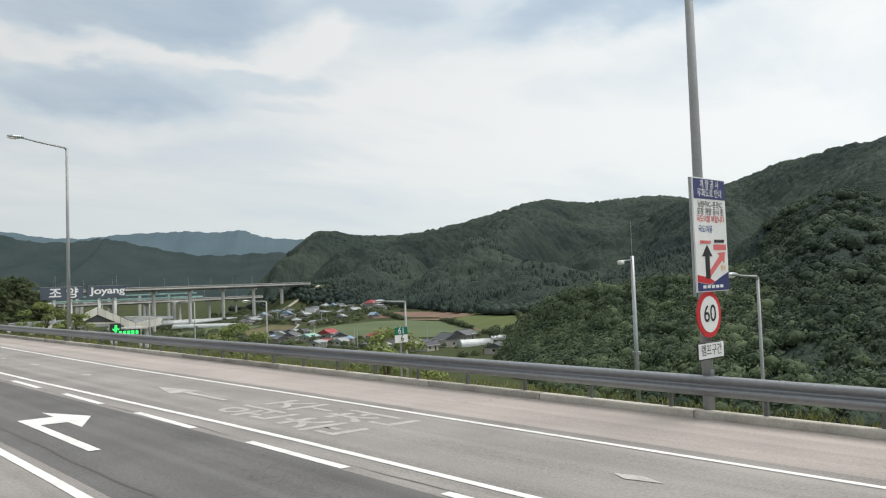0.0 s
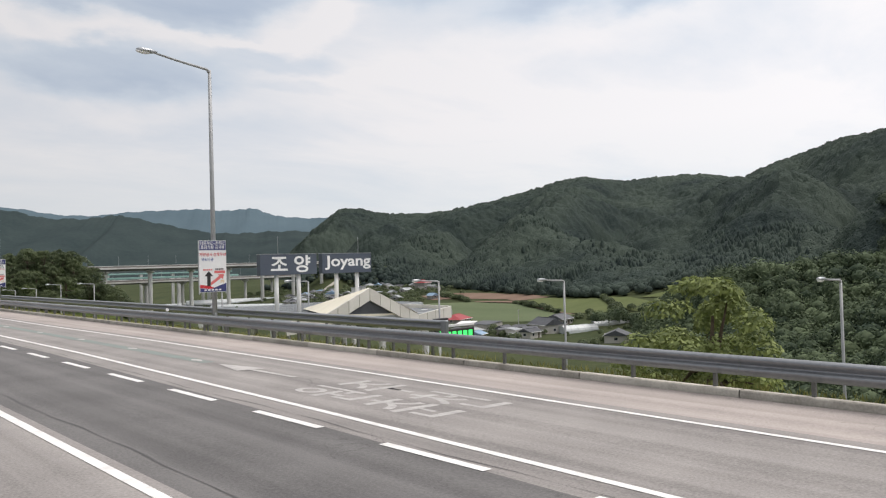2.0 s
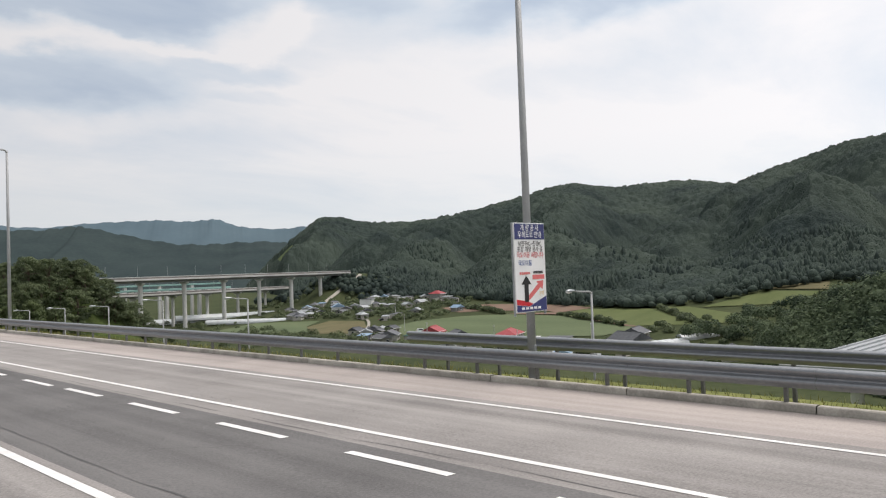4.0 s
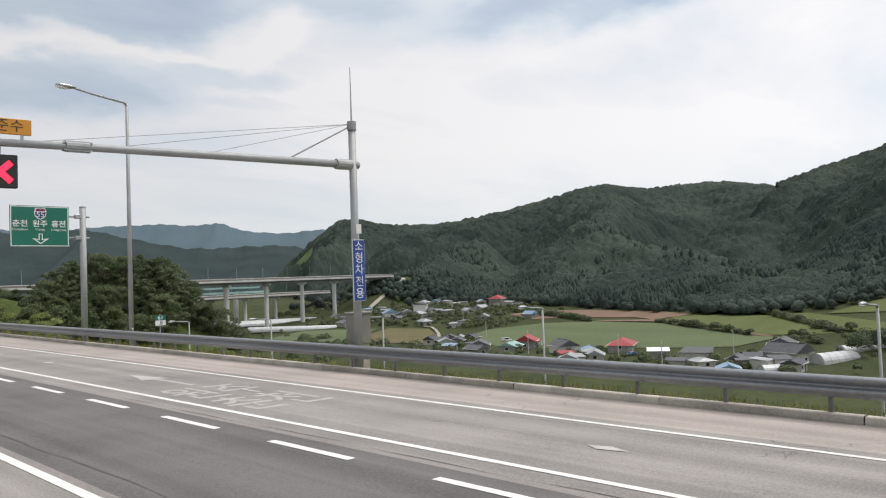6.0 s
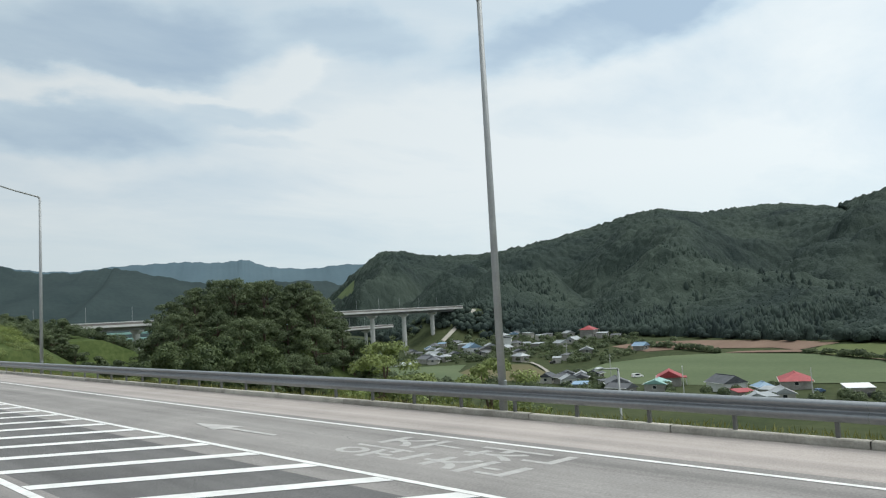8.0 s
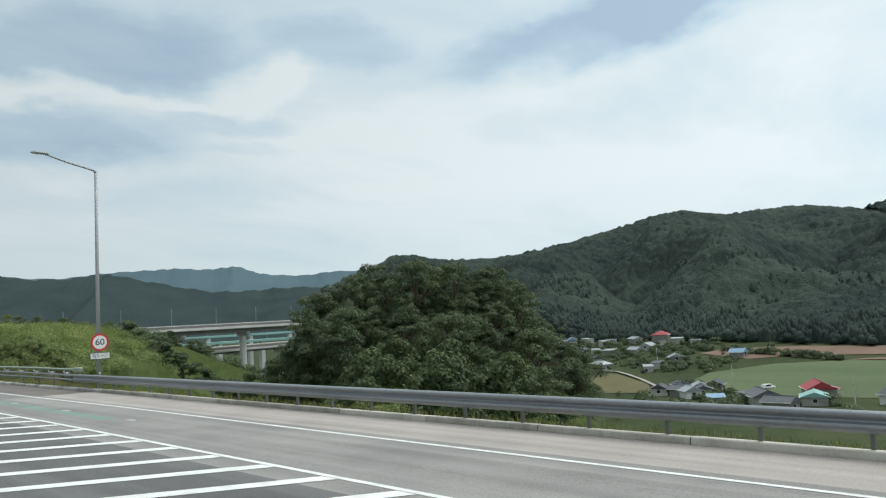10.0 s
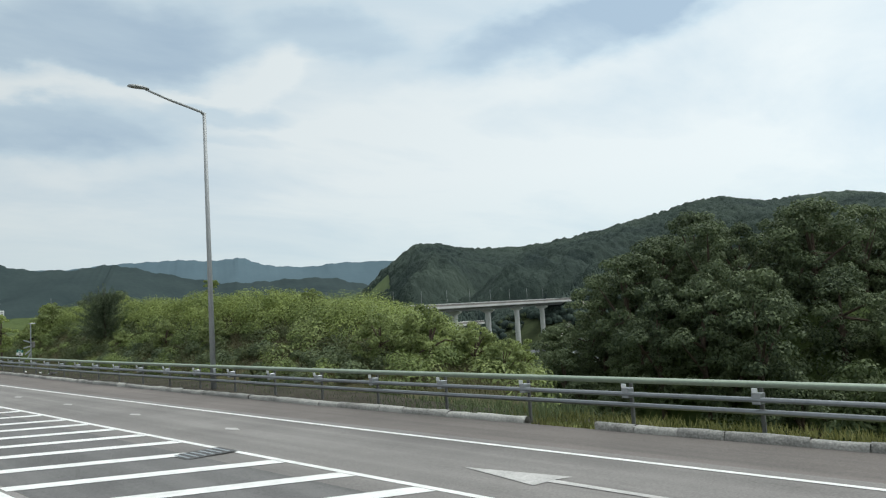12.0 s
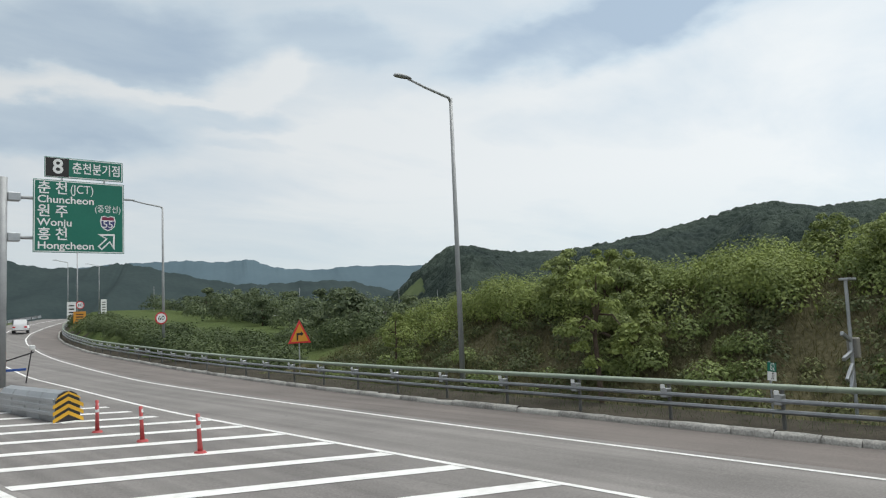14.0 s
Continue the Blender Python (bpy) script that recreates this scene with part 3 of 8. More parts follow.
def ground_z(x, y):
    x, y = np.asarray(x, float), np.asarray(y, float)
    cx = -1.7008e-4 * y * y / 2 + 6.8226e-7 * y ** 3 / 3
    yy = np.clip(y, -200, 470)
    cx = np.where((y > -200) & (y < 600), cx, np.where(y >= 600, 18.5, -3.4))
    lat = x - cx
    kerb = np.interp(y, (-80, 265, 340, 373, 421, 436, 452, 468, 487, 504, 514, 527, 542, 560, 576), (19.35, 19.3, 19.1, 18.2, 18.3, 19.0, 20.6, 22.0, 23.7, 26.0, 27.8, 30.9, 35.2, 41.6, 48.8))
    edge = kerb + 2.6
    rz = 0.0014187 * yy + 0.7048e-5 * yy * yy - 0.023218 * np.clip(lat, -30, 40)
    rz = rz + climb(y) * np.clip((lat - 5.0) / 7.0, 0, 1) * (1 - smooth_to(y, 590, 680))
    floor = -27 + 0.09 * np.clip(x - 250, 0, 130)
    floor = floor + 0.14 * np.clip(x - 345, 0, 80) * (1 - smooth_to(y, 300, 345)) * smooth_to(y, 180, 230)
    # the slope on which the tall viaduct ends
    sv, nv = ((x - 70) * 322 + (y - 563) * 73) / 330.2, ((y - 563) * 322 - (x - 70) * 73) / 330.2
    floor = np.maximum(floor, np.where((sv > 230) & (sv < 430), 5 - 0.47 * np.clip(333 - sv, 0, None) - 0.32 * np.clip(np.abs(nv) - 9, 0, None) - 0.3 * np.clip(sv - 350, 0, None), -60))
    down = np.clip(lat - edge, 0, None)
    z = np.maximum(rz - 0.22 - 0.60 * down, floor)
    z = np.where(lat <= edge, rz - np.where(lat < kerb + 0.2, 0.5, 0.14), z)
    plaza = smooth_to(y, 10, 32) * (1 - smooth_to(y, 172, 196))
    level = -10.5 - 0.5 * np.clip(lat - 58, 0, None)
    z = np.where(lat > edge, np.maximum(z, np.where(plaza > 0, level * plaza + (1 - plaza) * -40, -99)), z)
    knoll = np.exp(-(((x - 83) / 27) ** 2 + (np.where(y > 382, y - 385, y - 382) / np.where(y > 382, 32, 23)) ** 2))
    z = np.where(lat > edge, np.maximum(z, -27 + 29.5 * np.minimum(1.0, knoll * 1.12)), z)
    along_bank = smooth_to(y - 0.9 * np.clip(lat - 24, 0, 30), 368, 384) * (1 - 0.75 * smooth_to(y, 432, 462))
    bank = -0.2 + rz + along_bank * np.interp(y, (370, 385, 400, 415, 425), (2.7, 3.1, 3.6, 4.1, 4.3)) * smooth_to(lat, edge + 0.6, edge + 8.0)
    bank = np.where(lat > 42, bank - 0.55 * (lat - 42), bank)
    z = np.where((lat > edge) & (along_bank > 0.02), np.maximum(z, bank), z)
    shelf = smooth_to(y, 450, 490) * (1 - smooth_to(y, 640, 700))
    z = np.where((lat > edge) & (shelf > 0), np.maximum(z, rz - 0.3 + 1.8 * shelf - 0.42 * np.clip(x - 78, 0, None)), z)
    return z


def graded(*spans):
    return np.concatenate([np.arange(a, b, s) for a, b, s in spans])


gx = graded((-4200, -300, 300), (-300, -20, 40), (-20, 18, 4), (18, 60, 1.4), (60, 130, 3), (130, 460, 9), (460, 1200, 60), (1200, 4400, 300))
gy = graded((-3000, -200, 250), (-200, 0, 12), (0, 340, 4), (340, 480, 2), (480, 700, 6), (700, 1400, 50), (1400, 4600, 300))
GX, GY = np.meshgrid(gx, gy, indexing="ij")
GZ = ground_z(GX, GY)
nx, ny = GX.shape
idx = np.arange(nx * ny).reshape(nx, ny)
quads = np.stack([idx[:-1, :-1], idx[1:, :-1], idx[1:, 1:], idx[:-1, 1:]], -1).reshape(-1, 4)
ground = raw_mesh("ground", np.stack([GX, GY, GZ], -1).reshape(-1, 3), quads, VALLEY, smooth=True)
tagged(ground, "green valley ground with grassy embankment and scrub", "ground", kind="structure")
ground.data.materials.append(GRASS)
ground.data.materials.append(SCRUB)
ground.data.materials.append(EARTH)
cxm = (GX[:-1, :-1] + GX[1:, 1:]) / 2
cym = (GY[:-1, :-1] + GY[1:, 1:]) / 2
which = np.zeros(cxm.shape, np.int32)
which[(cxm > 15) & (cxm < 24) & (cym > -120) & (cym < 480)] = 1
which[(cxm >= 24) & (cxm < 80) & (cym > -120) & (cym < 345)] = 2
which[(cxm >= 19) & (cxm < 120) & (cym >= 345) & (cym < 620)] = 2
which[(cxm >= 19) & (cxm < 31) & (cym >= 366) & (cym < 470)] = 3
which[(cxm < 15) & (cxm > -60)] = 1
ground.data.materials.append(DIRT)
which[(cxm >= 15) & (cxm < 24) & (cym >= 368) & (cym < 480)] = 3
lat_m = cxm + 1.7008e-4 * cym * cym / 2 - 6.8226e-7 * cym ** 3 / 3
kerb_m = np.interp(cym, (340, 373, 421, 436, 452, 468, 487, 504, 514, 527, 542), (19.1, 18.2, 18.3, 19.0, 20.6, 22.0, 23.7, 26.0, 27.8, 30.9, 35.2))
which[(cym > 366) & (cym < 545) & (lat_m < kerb_m + 2.3) & (lat_m > 12)] = 4
ground.data.polygons.foreach_set("material_index", which.ravel())

# ---- road: carriageway, lane, hard shoulder, kerb ----
road = thing("road", "worn grey asphalt highway with painted lines", "road", kind="structure")
strip("carriageway", -14.0, lambda y: L0(y) + 0.25, -80, 540, 0.0, A_LANE, road)
strip("exit_lane", lambda y: L0(y) + 0.25, lambda y: L1(y) - 0.75, -80, 412, 0.0, A_DARK, road, label="darker newer asphalt lane")
strip("gore", lambda y: L0(y) + 0.25, lambda y: L1(y) - 0.75, 412, 470, 0.0, A_RAMP, road, label="worn asphalt between the lanes")
strip("shoulder_lane", lambda y: L1(y) - 0.75, lambda y: L2(y) + 0.45, -80, 341, 0.0, A_LANE, road)
strip("ramp_lane", lambda y: L1(y) - 0.75, lambda y: L2(y) + 0.45, 341, 576, 0.0, A_RAMP, road, label="dark grey worn asphalt lane")
strip("ramp_verge", lambda y: L1(y) - 3.4, lambda y: L1(y) - 0.75, 470, 576, 0.0, A_RAMP, road)
strip("hard_shoulder", lambda y: L2(y) + 0.45, lambda y: KERB(y) + 0.03, -80, 341, 0.0, A_SIDE, road, label="pale pinkish asphalt shoulder")
strip("ramp_shoulder", lambda y: L2(y) + 0.45, lambda y: KERB(y) + 0.03, 341, 576, 0.0, A_LATE, road, label="brownish asphalt shoulder")
dirt = strip("dirt_verge", lambda y: KERB(y) + 0.2, lambda y: KERB(y) + 2.75, 364, 545, 0.10, DIRT, road, step=1.5, label="bare grey-brown dirt behind the kerb")
for v in dirt.data.vertices:
    v.co.z -= 0.3 * min(1.0, max(0.0, (374.5 - v.co.y) / 7.0)) + 0.03 * noise.noise(v.co * 0.6)


def crack(lat, wide):
    """A wandering edge for a tar-filled crack beside a line."""
    return lambda y: lat(y) + wide * (1 + 0.8 * math.sin(y * 1.9)) + 0.035 * math.sin(y * 0.83) + 0.02 * math.sin(y * 2.7 + 1) + 0.05 * math.sin(y * 0.11)


strip("lane_joint", crack(lambda y: L0(y) + 0.62, 0.0), crack(lambda y: L0(y) + 0.62, 0.025), -60, 215, 0.005, TAR, road, step=0.7, label="dark tar seal in a joint")
strip("shoulder_joint", crack(lambda y: L1(y) - 0.56, 0.0), crack(lambda y: L1(y) - 0.56, 0.016), -60, 208, 0.005, TAR, road, step=0.7)

marking = thing("road_marking", "white painted lane lines and hatching on asphalt", "road marking", kind="structure")
strip("near_line", lambda y: L0(y) - 0.08, lambda y: L0(y) + 0.08, -80, 470, 0.008, PAINT, marking)
strip("solid_line", lambda y: L1(y) - 0.075, lambda y: L1(y) + 0.075, -80, 576, 0.008, PAINT, marking)
strip("edge_line", lambda y: L2(y) - 0.07, lambda y: L2(y) + 0.07, -80, 576, 0.008, PAINT, marking)
for y0, length, lat in [(40.6 + 5.06 * k, 2.95, float(np.interp(40.6 + 5.06 * k, (20, 38, 60), (12.0, 11.8, 11.42)))) for k in range(-12, 5)] + [(67.83 + 3.9 * k, 2.2, 11.55) for k in range(0, 22)] + [(152.9 + 4.0 * k, 2.2, 11.5) for k in range(0, 17)]:
    strip("dash", lat - 0.085, lat + 0.085, y0, y0 + length, 0.009, PAINT, marking, step=length)
HATCH = along((0, 4, 8, 12, 15, 19, 49, 53, 56, 59, 62, 65, 69, 72, 76, 80, 82, 85, 89, 92, 96, 100, 106),
              (223.7, 232.0, 239.5, 247.4, 253.2, 261.7, 323.8, 332.3, 338.0, 344.7, 350.5, 356.9, 364.7, 371.1, 378.7, 387.5, 392.5, 398.7, 408.1, 414.3, 423.1, 431.7, 444.5))
for k in range(-2, 107):
    y0 = HATCH(k) - 0.2 if k >= 0 else 223.5 + 2.1 * k
    lean = float(np.interp(y0, (212, 430), (0.6, 0.31)))
    if y0 < 443:
        la = L0(y0) + 0.1 if y0 > 224 else 11.1
        lb = L1(y0) - 0.1
        if y0 > 436:
            lb = min(lb, 11.2)
        bm = bmesh.new()
        n = 4
        rows = [(la + (lb - la) * i / n, y0 + lean * (lb - la) * (1 - i / n)) for i in range(n + 1)]
        va = [bm.verts.new(rp(l, y, 0.009)) for l, y in rows]
        vb = [bm.verts.new(rp(l, y + 0.47, 0.009)) for l, y in rows]
        for i in range(n):
            bm.faces.new((va[i], va[i + 1], vb[i + 1], vb[i]))
        part("hatch_stripe", bm, PAINT, marking)


def painted(name, lat, y, outline, material, parent=marking):
    """A flat painted shape; outline in metres, (to the right, ahead)."""
    bm = bmesh.new()
    bm.faces.new([bm.verts.new(rp(lat + a, y + b, 0.010)) for a, b in outline])
    return part(name, bm, material, parent)


STRAIGHT = [(-0.07, 0), (0.07, 0), (0.09, 2.3), (0.42, 2.2), (0, 4.2), (-0.42, 2.3), (-0.09, 2.3)]
MERGE = [(1.38, 0.15), (1.54, 0.27), (0.38, 2.85), (0.62, 3.0), (-0.9, 4.4), (-0.3, 2.55), (0.14, 2.68)]
for y in (117.6, 184.0):
    painted("merge_arrow", 9.5, y, MERGE, PAINT)
for lat, y, mt in ((14.6, 89.2, WORN), (14.2, 33.8, WORN), (14.5, 207.6, WORN), (14.0, 259.4, WORN), (13.7, 359.3, WORN)):
    painted("straight_arrow", lat, y, STRAIGHT, mt)
painted("turn_arrow", 9.75, 29.6, [(-0.1, 0), (0.1, 0), (0.1, 3.6), (0.62, 3.6), (0.62, 2.7), (1.25, 4.1), (0.62, 5.5), (0.62, 4.6), (-0.1, 4.6)], PAINT)
painted("nose", 9.7, 215.7, [(0, 0), (1.07, 4.06), (0.75, 4.1), (-0.05, 1.4)], PAINT)
painted("nose", 9.7, 215.7, [(-0.05, 1.4), (0.0, 1.95), (-1.6, 4.2), (-1.6, 3.6)], PAINT)
painted("nose", 9.7, 215.7, [(1.0, 3.8), (1.07, 4.06), (-1.6, 5.1), (-1.6, 4.8)], PAINT)
for y in (11, 16.5, 22, 43.6, 49.6, 54.7, 59.8, 66.0, 94.8, 100.2, 105.8, 111.6, 117.6, 123, 170, 176, 181.5, 194.4, 219, 225, 230.5, 236, 247, 325, 331, 337.3, 344.3, 350, 372, 378, 384, 390):
    c = (L1(y) + L2(y)) / 2
    painted("worn_diamond", c, y, [(-0.14, 0.1), (0, -0.42), (0.16, 0.0), (0.04, 0.4)], WORN)
for lat, y, body in ((14.35, 30.0, "원주\n춘천"), (14.3, 204.6, "원주\n춘천"), (14.5, 85.0, "원주\n춘천"), (14.6, 254.0, "원주\n춘천"), (14.0, 355.2, "원주\n춘천")):
    ob = lettering(body, 1.35, FAINT, marking, 0, 0, m=Matrix.Diagonal((0.98, 1.9, 1, 1)), name="worn_lettering", bold=0.008)
    for v in ob.data.vertices:
        v.co = rp(lat + v.co.x, y + v.co.y, 0.004)
strip("worn_green_band", 14.36, 14.78, 94, 122, 0.004, TEAL_FADED, marking)
strip("worn_green_band", 14.08, 14.58, 326, 352, 0.004, TEAL, marking)
for y, w, at in ((369.0, 0.42, 11.6), (420.0, 0.4, 9.8)):
    grate = thing("drain_cover", "dark steel drain cover set in asphalt", "drain cover", rp(at, y, 0.012), turn_at(y))
    part("frame", box_bm(-0.55, 0.55, -w, w, 0, 0.008), TAR, grate)
    for k in range(6):
        part("bar", box_bm(-0.48 + 0.17 * k, -0.42 + 0.17 * k, -w + 0.1, w - 0.1, 0.008, 0.016), STEEL, grate)

kerb = thing("kerb", "weathered concrete kerb along the shoulder", "kerb", kind="structure")
for k in range(95):
    y0 = -40 + 4.0 * k
    rnd = random.Random(k)
    hgt, w, sh = 0.155 + rnd.uniform(-0.006, 0.006), 0.24, rnd.uniform(-0.008, 0.008)
    sweep("kerb_stone", [(sh, -0.2), (sh + 0.02, hgt - 0.03), (sh + 0.05, hgt), (w, hgt), (w, -0.2)], KERB, y0 + 0.012, y0 + 3.988, CONC, kerb, step=4)
# the older kerb along the ramp: short worn stones, chipped and out of line
y0, k = 340.0, 0
while y0 < 574:
    rnd = random.Random(500 + k)
    ln, k = rnd.choice((1.0, 1.0, 1.0, 0.8, 1.6)), k + 1
    if not 364.0 < y0 < 365.4:
        sec = [(0.0, -0.2), (0.0, 0.09), (0.03, 0.15), (0.1, 0.17), (0.19, 0.16), (0.23, 0.13), (0.25, -0.2)]
        ob = sweep("kerb_stone", sec, KERB, y0 + 0.004, y0 + ln - 0.004, CONC_OLD, kerb, step=0.5)
        dx, dz = rnd.uniform(-0.015, 0.015), rnd.uniform(-0.025, 0.01)
        for v in ob.data.vertices:
            v.co += Vector((dx + rnd.uniform(-0.014, 0.014), rnd.uniform(-0.006, 0.006), dz + rnd.uniform(-0.018, 0.010)))
    y0 += ln


# ---- guard rails ----
W_FACE = [(0.03, 0.50), (-0.02, 0.494), (-0.068, 0.468), (-0.09, 0.438), (-0.086, 0.405), (-0.045, 0.345), (0.0, 0.305), (0.008, 0.275), (-0.03, 0.248), (-0.07, 0.222), (-0.09, 0.192), (-0.086, 0.155), (-0.045, 0.095), (0.0, 0.045), (0.012, 0.03)]


def wave_rail(name, label, lat, y0, y1, base, group, posts=2.0, tall=1.0):
    rail = thing(name, label, "guard rail", rp(lat(y0), y0), 0, group)
    inv = Matrix.Translation(-rp(lat(y0), y0))
    sec = [(s, base + 0.5 - (0.5 - u) * tall) for s, u in W_FACE]
    sec = sec + [(s + 0.012, u) for s, u in reversed(sec)]
    y = y0
    while y < y1 - 0.5:
        ye = min(y + 4.0, y1)
        b = sweep("beam", sec, lat, y + 0.004, ye - 0.004, RAILM, rail, step=4, smooth=False)
        b.data.transform(inv)
        y = ye
    pm = box_bm(0.05, 0.14, -0.04, 0.04, -0.4, base + 0.42, bevel=0.012)
    proto = None
    n = int((y1 - y0) / posts)
    for k in range(n):
        yk = y0 + 0.6 + posts * k
        if proto is None:
            ob = proto = part("post", pm, POSTM, rail)
        else:
            ob = hang("post", proto.data, None, rail)
        ob.matrix_basis = inv @ Matrix.Translation(rp(lat(yk), yk)) @ pose(0, 0, 0, 0, 0, turn_at(yk))
    ends = box_bm(-0.11, 0.05, -0.25, 0.0, base + 0.02, base + 0.51, bevel=0.03)
    ob = part("end_wing", ends, RAILM, rail)
    ob.matrix_basis = inv @ Matrix.Translation(rp(lat(y0), y0)) @ pose(0, 0, 0, 0, 0, turn_at(y0))
    return rail


wave_rail("guard_rail", "grey corrugated steel guard rail above a concrete kerb", lambda y: KERB(y) + 0.10, -40, 344.3, 0.345, "guard rails", tall=0.86)
wave_rail("guard_rail", "grey corrugated steel guard rail set behind the first one", lambda y: KERB(y) + 1.35, 90.3, 148.5, 0.60, "guard rails", tall=0.74)
wave_rail("guard_rail", "far grey steel guard rail on the outside of the ramp", lambda y: L1(y) - 3.2, 486, 574, 0.34, "guard rails", posts=4.0)

tall = thing("guard_rail", "pale green and grey steel rail with three bars and reflectors", "guard rail", rp(KERB(344), 344), 0, "guard rails")
tinv = Matrix.Translation(-rp(KERB(344), 344))
RL = lambda y: KERB(y) + 0.22 + 0.35 * float(np.clip((y - 343) / 8, 0, 1))
for nm, z0, z1, mt, dx in (("top_bar", 0.985, 1.12, GREENR, 0.0), ("middle_bar", 0.69, 0.795, RAILM, 0.0), ("lower_bar", 0.45, 0.56, RAILM, 0.0)):
    zm = (z0 + z1) / 2
    sec = [(0.04, z1), (-0.02, z1 - 0.006), (-0.06, z1 - 0.03), (-0.075, z1 - 0.05), (-0.062, zm - 0.015), (-0.03, z0 + 0.012), (0.04, z0)]
    y = 343.6
    while y < 570:
        b = sweep(nm, sec, RL, y + 0.004, y + 5.996, mt, tall, step=3)
        b.data.transform(tinv)
        y += 6.0
post_me = refl_me = None
for k in range(78):
    yk = 346.0 + 2.95 * k
    if yk > 573:
        break
    at = tinv @ Matrix.Translation(rp(RL(yk), yk)) @ pose(0, 0, 0, 0, 0, turn_at(yk))
    if post_me is None:
        bm = box_bm(0.18, 0.25, -0.04, 0.04, -0.4, 0.98, bevel=0.012)
        ob = part("post", bm, POSTM, tall)
        post_me = ob.data
        bm = box_bm(-0.095, -0.06, -0.06, 0.06, 0.885, 0.985, bevel=0.01)
        rf = part("reflector", bm, S_WHITE, tall, "white plastic reflector")
        refl_me = rf.data
        sp = part("spacer", box_bm(-0.05, 0.18, -0.09, 0.09, 0.66, 0.88, bevel=0.01), STEEL, tall)
        spacer_me = sp.data
    else:
        ob, rf, sp = hang("post", post_me, None, tall), hang("reflector", refl_me, None, tall), hang("spacer", spacer_me, None, tall)
    ob.matrix_basis = at
    rf.matrix_basis = at
    sp.matrix_basis = at
part("end_box", box_bm(-0.1, 0.12, -0.9, 0.1, 0.92, 1.18, bevel=0.04), GREENR, tall).matrix_basis = tinv @ Matrix.Translation(rp(RL(344.3), 344.3))

# ---- hills ----
FOOT = [(140, -350), (120, -60), (150, 60), (180, 140), (270, 160), (330, 190), (385, 225), (404, 262), (366, 300), (352, 330), (350, 345), (352, 365), (358, 400), (372, 450), (384, 490), (395, 520), (400, 560), (398, 590), (380, 612), (372, 635), (385, 665), (400, 720), (430, 780), (470, 850), (520, 950)]
RIDGE = [(740, -150, 150), (790, 60, 146), (800, 190, 136), (815, 250, 130), (830, 330, 126), (870, 400, 125), (905, 455, 120), (941, 521, 112), (1040, 590, 114), (1100, 608, 117), (1054, 665, 127), (1003, 700, 123), (950, 730, 117), (889, 756, 122), (872, 790, 119), (855, 838, 107), (836, 900, 95), (810, 950, 87), (788, 987, 83), (745, 1039, 86), (713, 1078, 96), (695, 1092, 95), (660, 1117, 62), (631, 1137, 29), (590, 1165, -22)]


def fbm(x, y, s, octaves=4):
    """Smooth noise on a plane, by sums of waves in mixed directions."""
    r = np.random.RandomState(7)
    out = np.zeros(np.shape(x))
    amp, total = 1.0, 0.0
    for o in range(octaves):
        for _ in range(5):
            a, ph = r.uniform(0, 2 * np.pi), r.uniform(0, 2 * np.pi)
            out = out + amp * np.sin((x * np.cos(a) + y * np.sin(a)) * 2 * np.pi / s + ph + 1.3 * np.sin(x / s * 1.7 + y / s * 2.3 + o)) / 2.2
        total += amp
        amp, s = amp * 0.5, s * 0.5
    return out / total


def hillside(foot, ridge, us, ss, rough, low, crest_drop=6.5, bulge=0.92):
    """Places of a hill drawn between its foot and its crest, and on down the far side."""
    foot, ridge = np.array(foot, float), np.array(ridge, float)
    k = np.arange(len(foot))
    f = np.stack([np.interp(us, k, foot[:, i]) for i in range(2)], -1)
    r = np.stack([np.interp(us, k, ridge[:, i]) for i in range(3)], -1)
    fz = ground_z(f[..., 0], f[..., 1]) - low
    x = f[..., 0] + (r[..., 0] - f[..., 0]) * ss
    y = f[..., 1] + (r[..., 1] - f[..., 1]) * ss
    up = np.clip(ss, 0, 1) ** bulge
    back = np.clip(ss - 1, 0, None)
    z = fz + (r[..., 2] - crest_drop - fz) * up - back * 260
    swell = np.sin(np.pi * np.clip(ss, 0, 1)) ** 1.4
    ease = np.clip((0.93 - ss) / 0.38, 0.0, 1.0)
    cross = (0.8 * y - 0.45 * x) / 52 + 0.8 * np.sin(x / 150) + 0.5 * np.sin(y / 47 + x / 90)
    valley = np.abs(np.sin(cross))
    spurs = 1 - 2 * valley ** 0.9
    lift = rough * (fbm(x, y, 300.0, 3) * 0.8 + 0.45 * spurs - 1.1 * valley ** 3 + 0.36 * np.minimum(fbm(x + 90, y, 80.0, 2), 0.25)) * swell
    z = z + np.where(lift > 0, lift * ease, lift)
    return np.stack([x, y, z], -1)


def in_cutting(x, y):
    """Inside the three-cornered mown cutting at the end of the mountain."""
    corners = ((628, 1122), (652, 1094), (608, 1040))
    inside = np.ones(np.shape(x), bool)
    for (xa, ya), (xb, yb) in zip(corners, corners[1:] + corners[:1]):
        inside &= (xb - xa) * (y - ya) - (yb - ya) * (x - xa) <= 0
    return inside


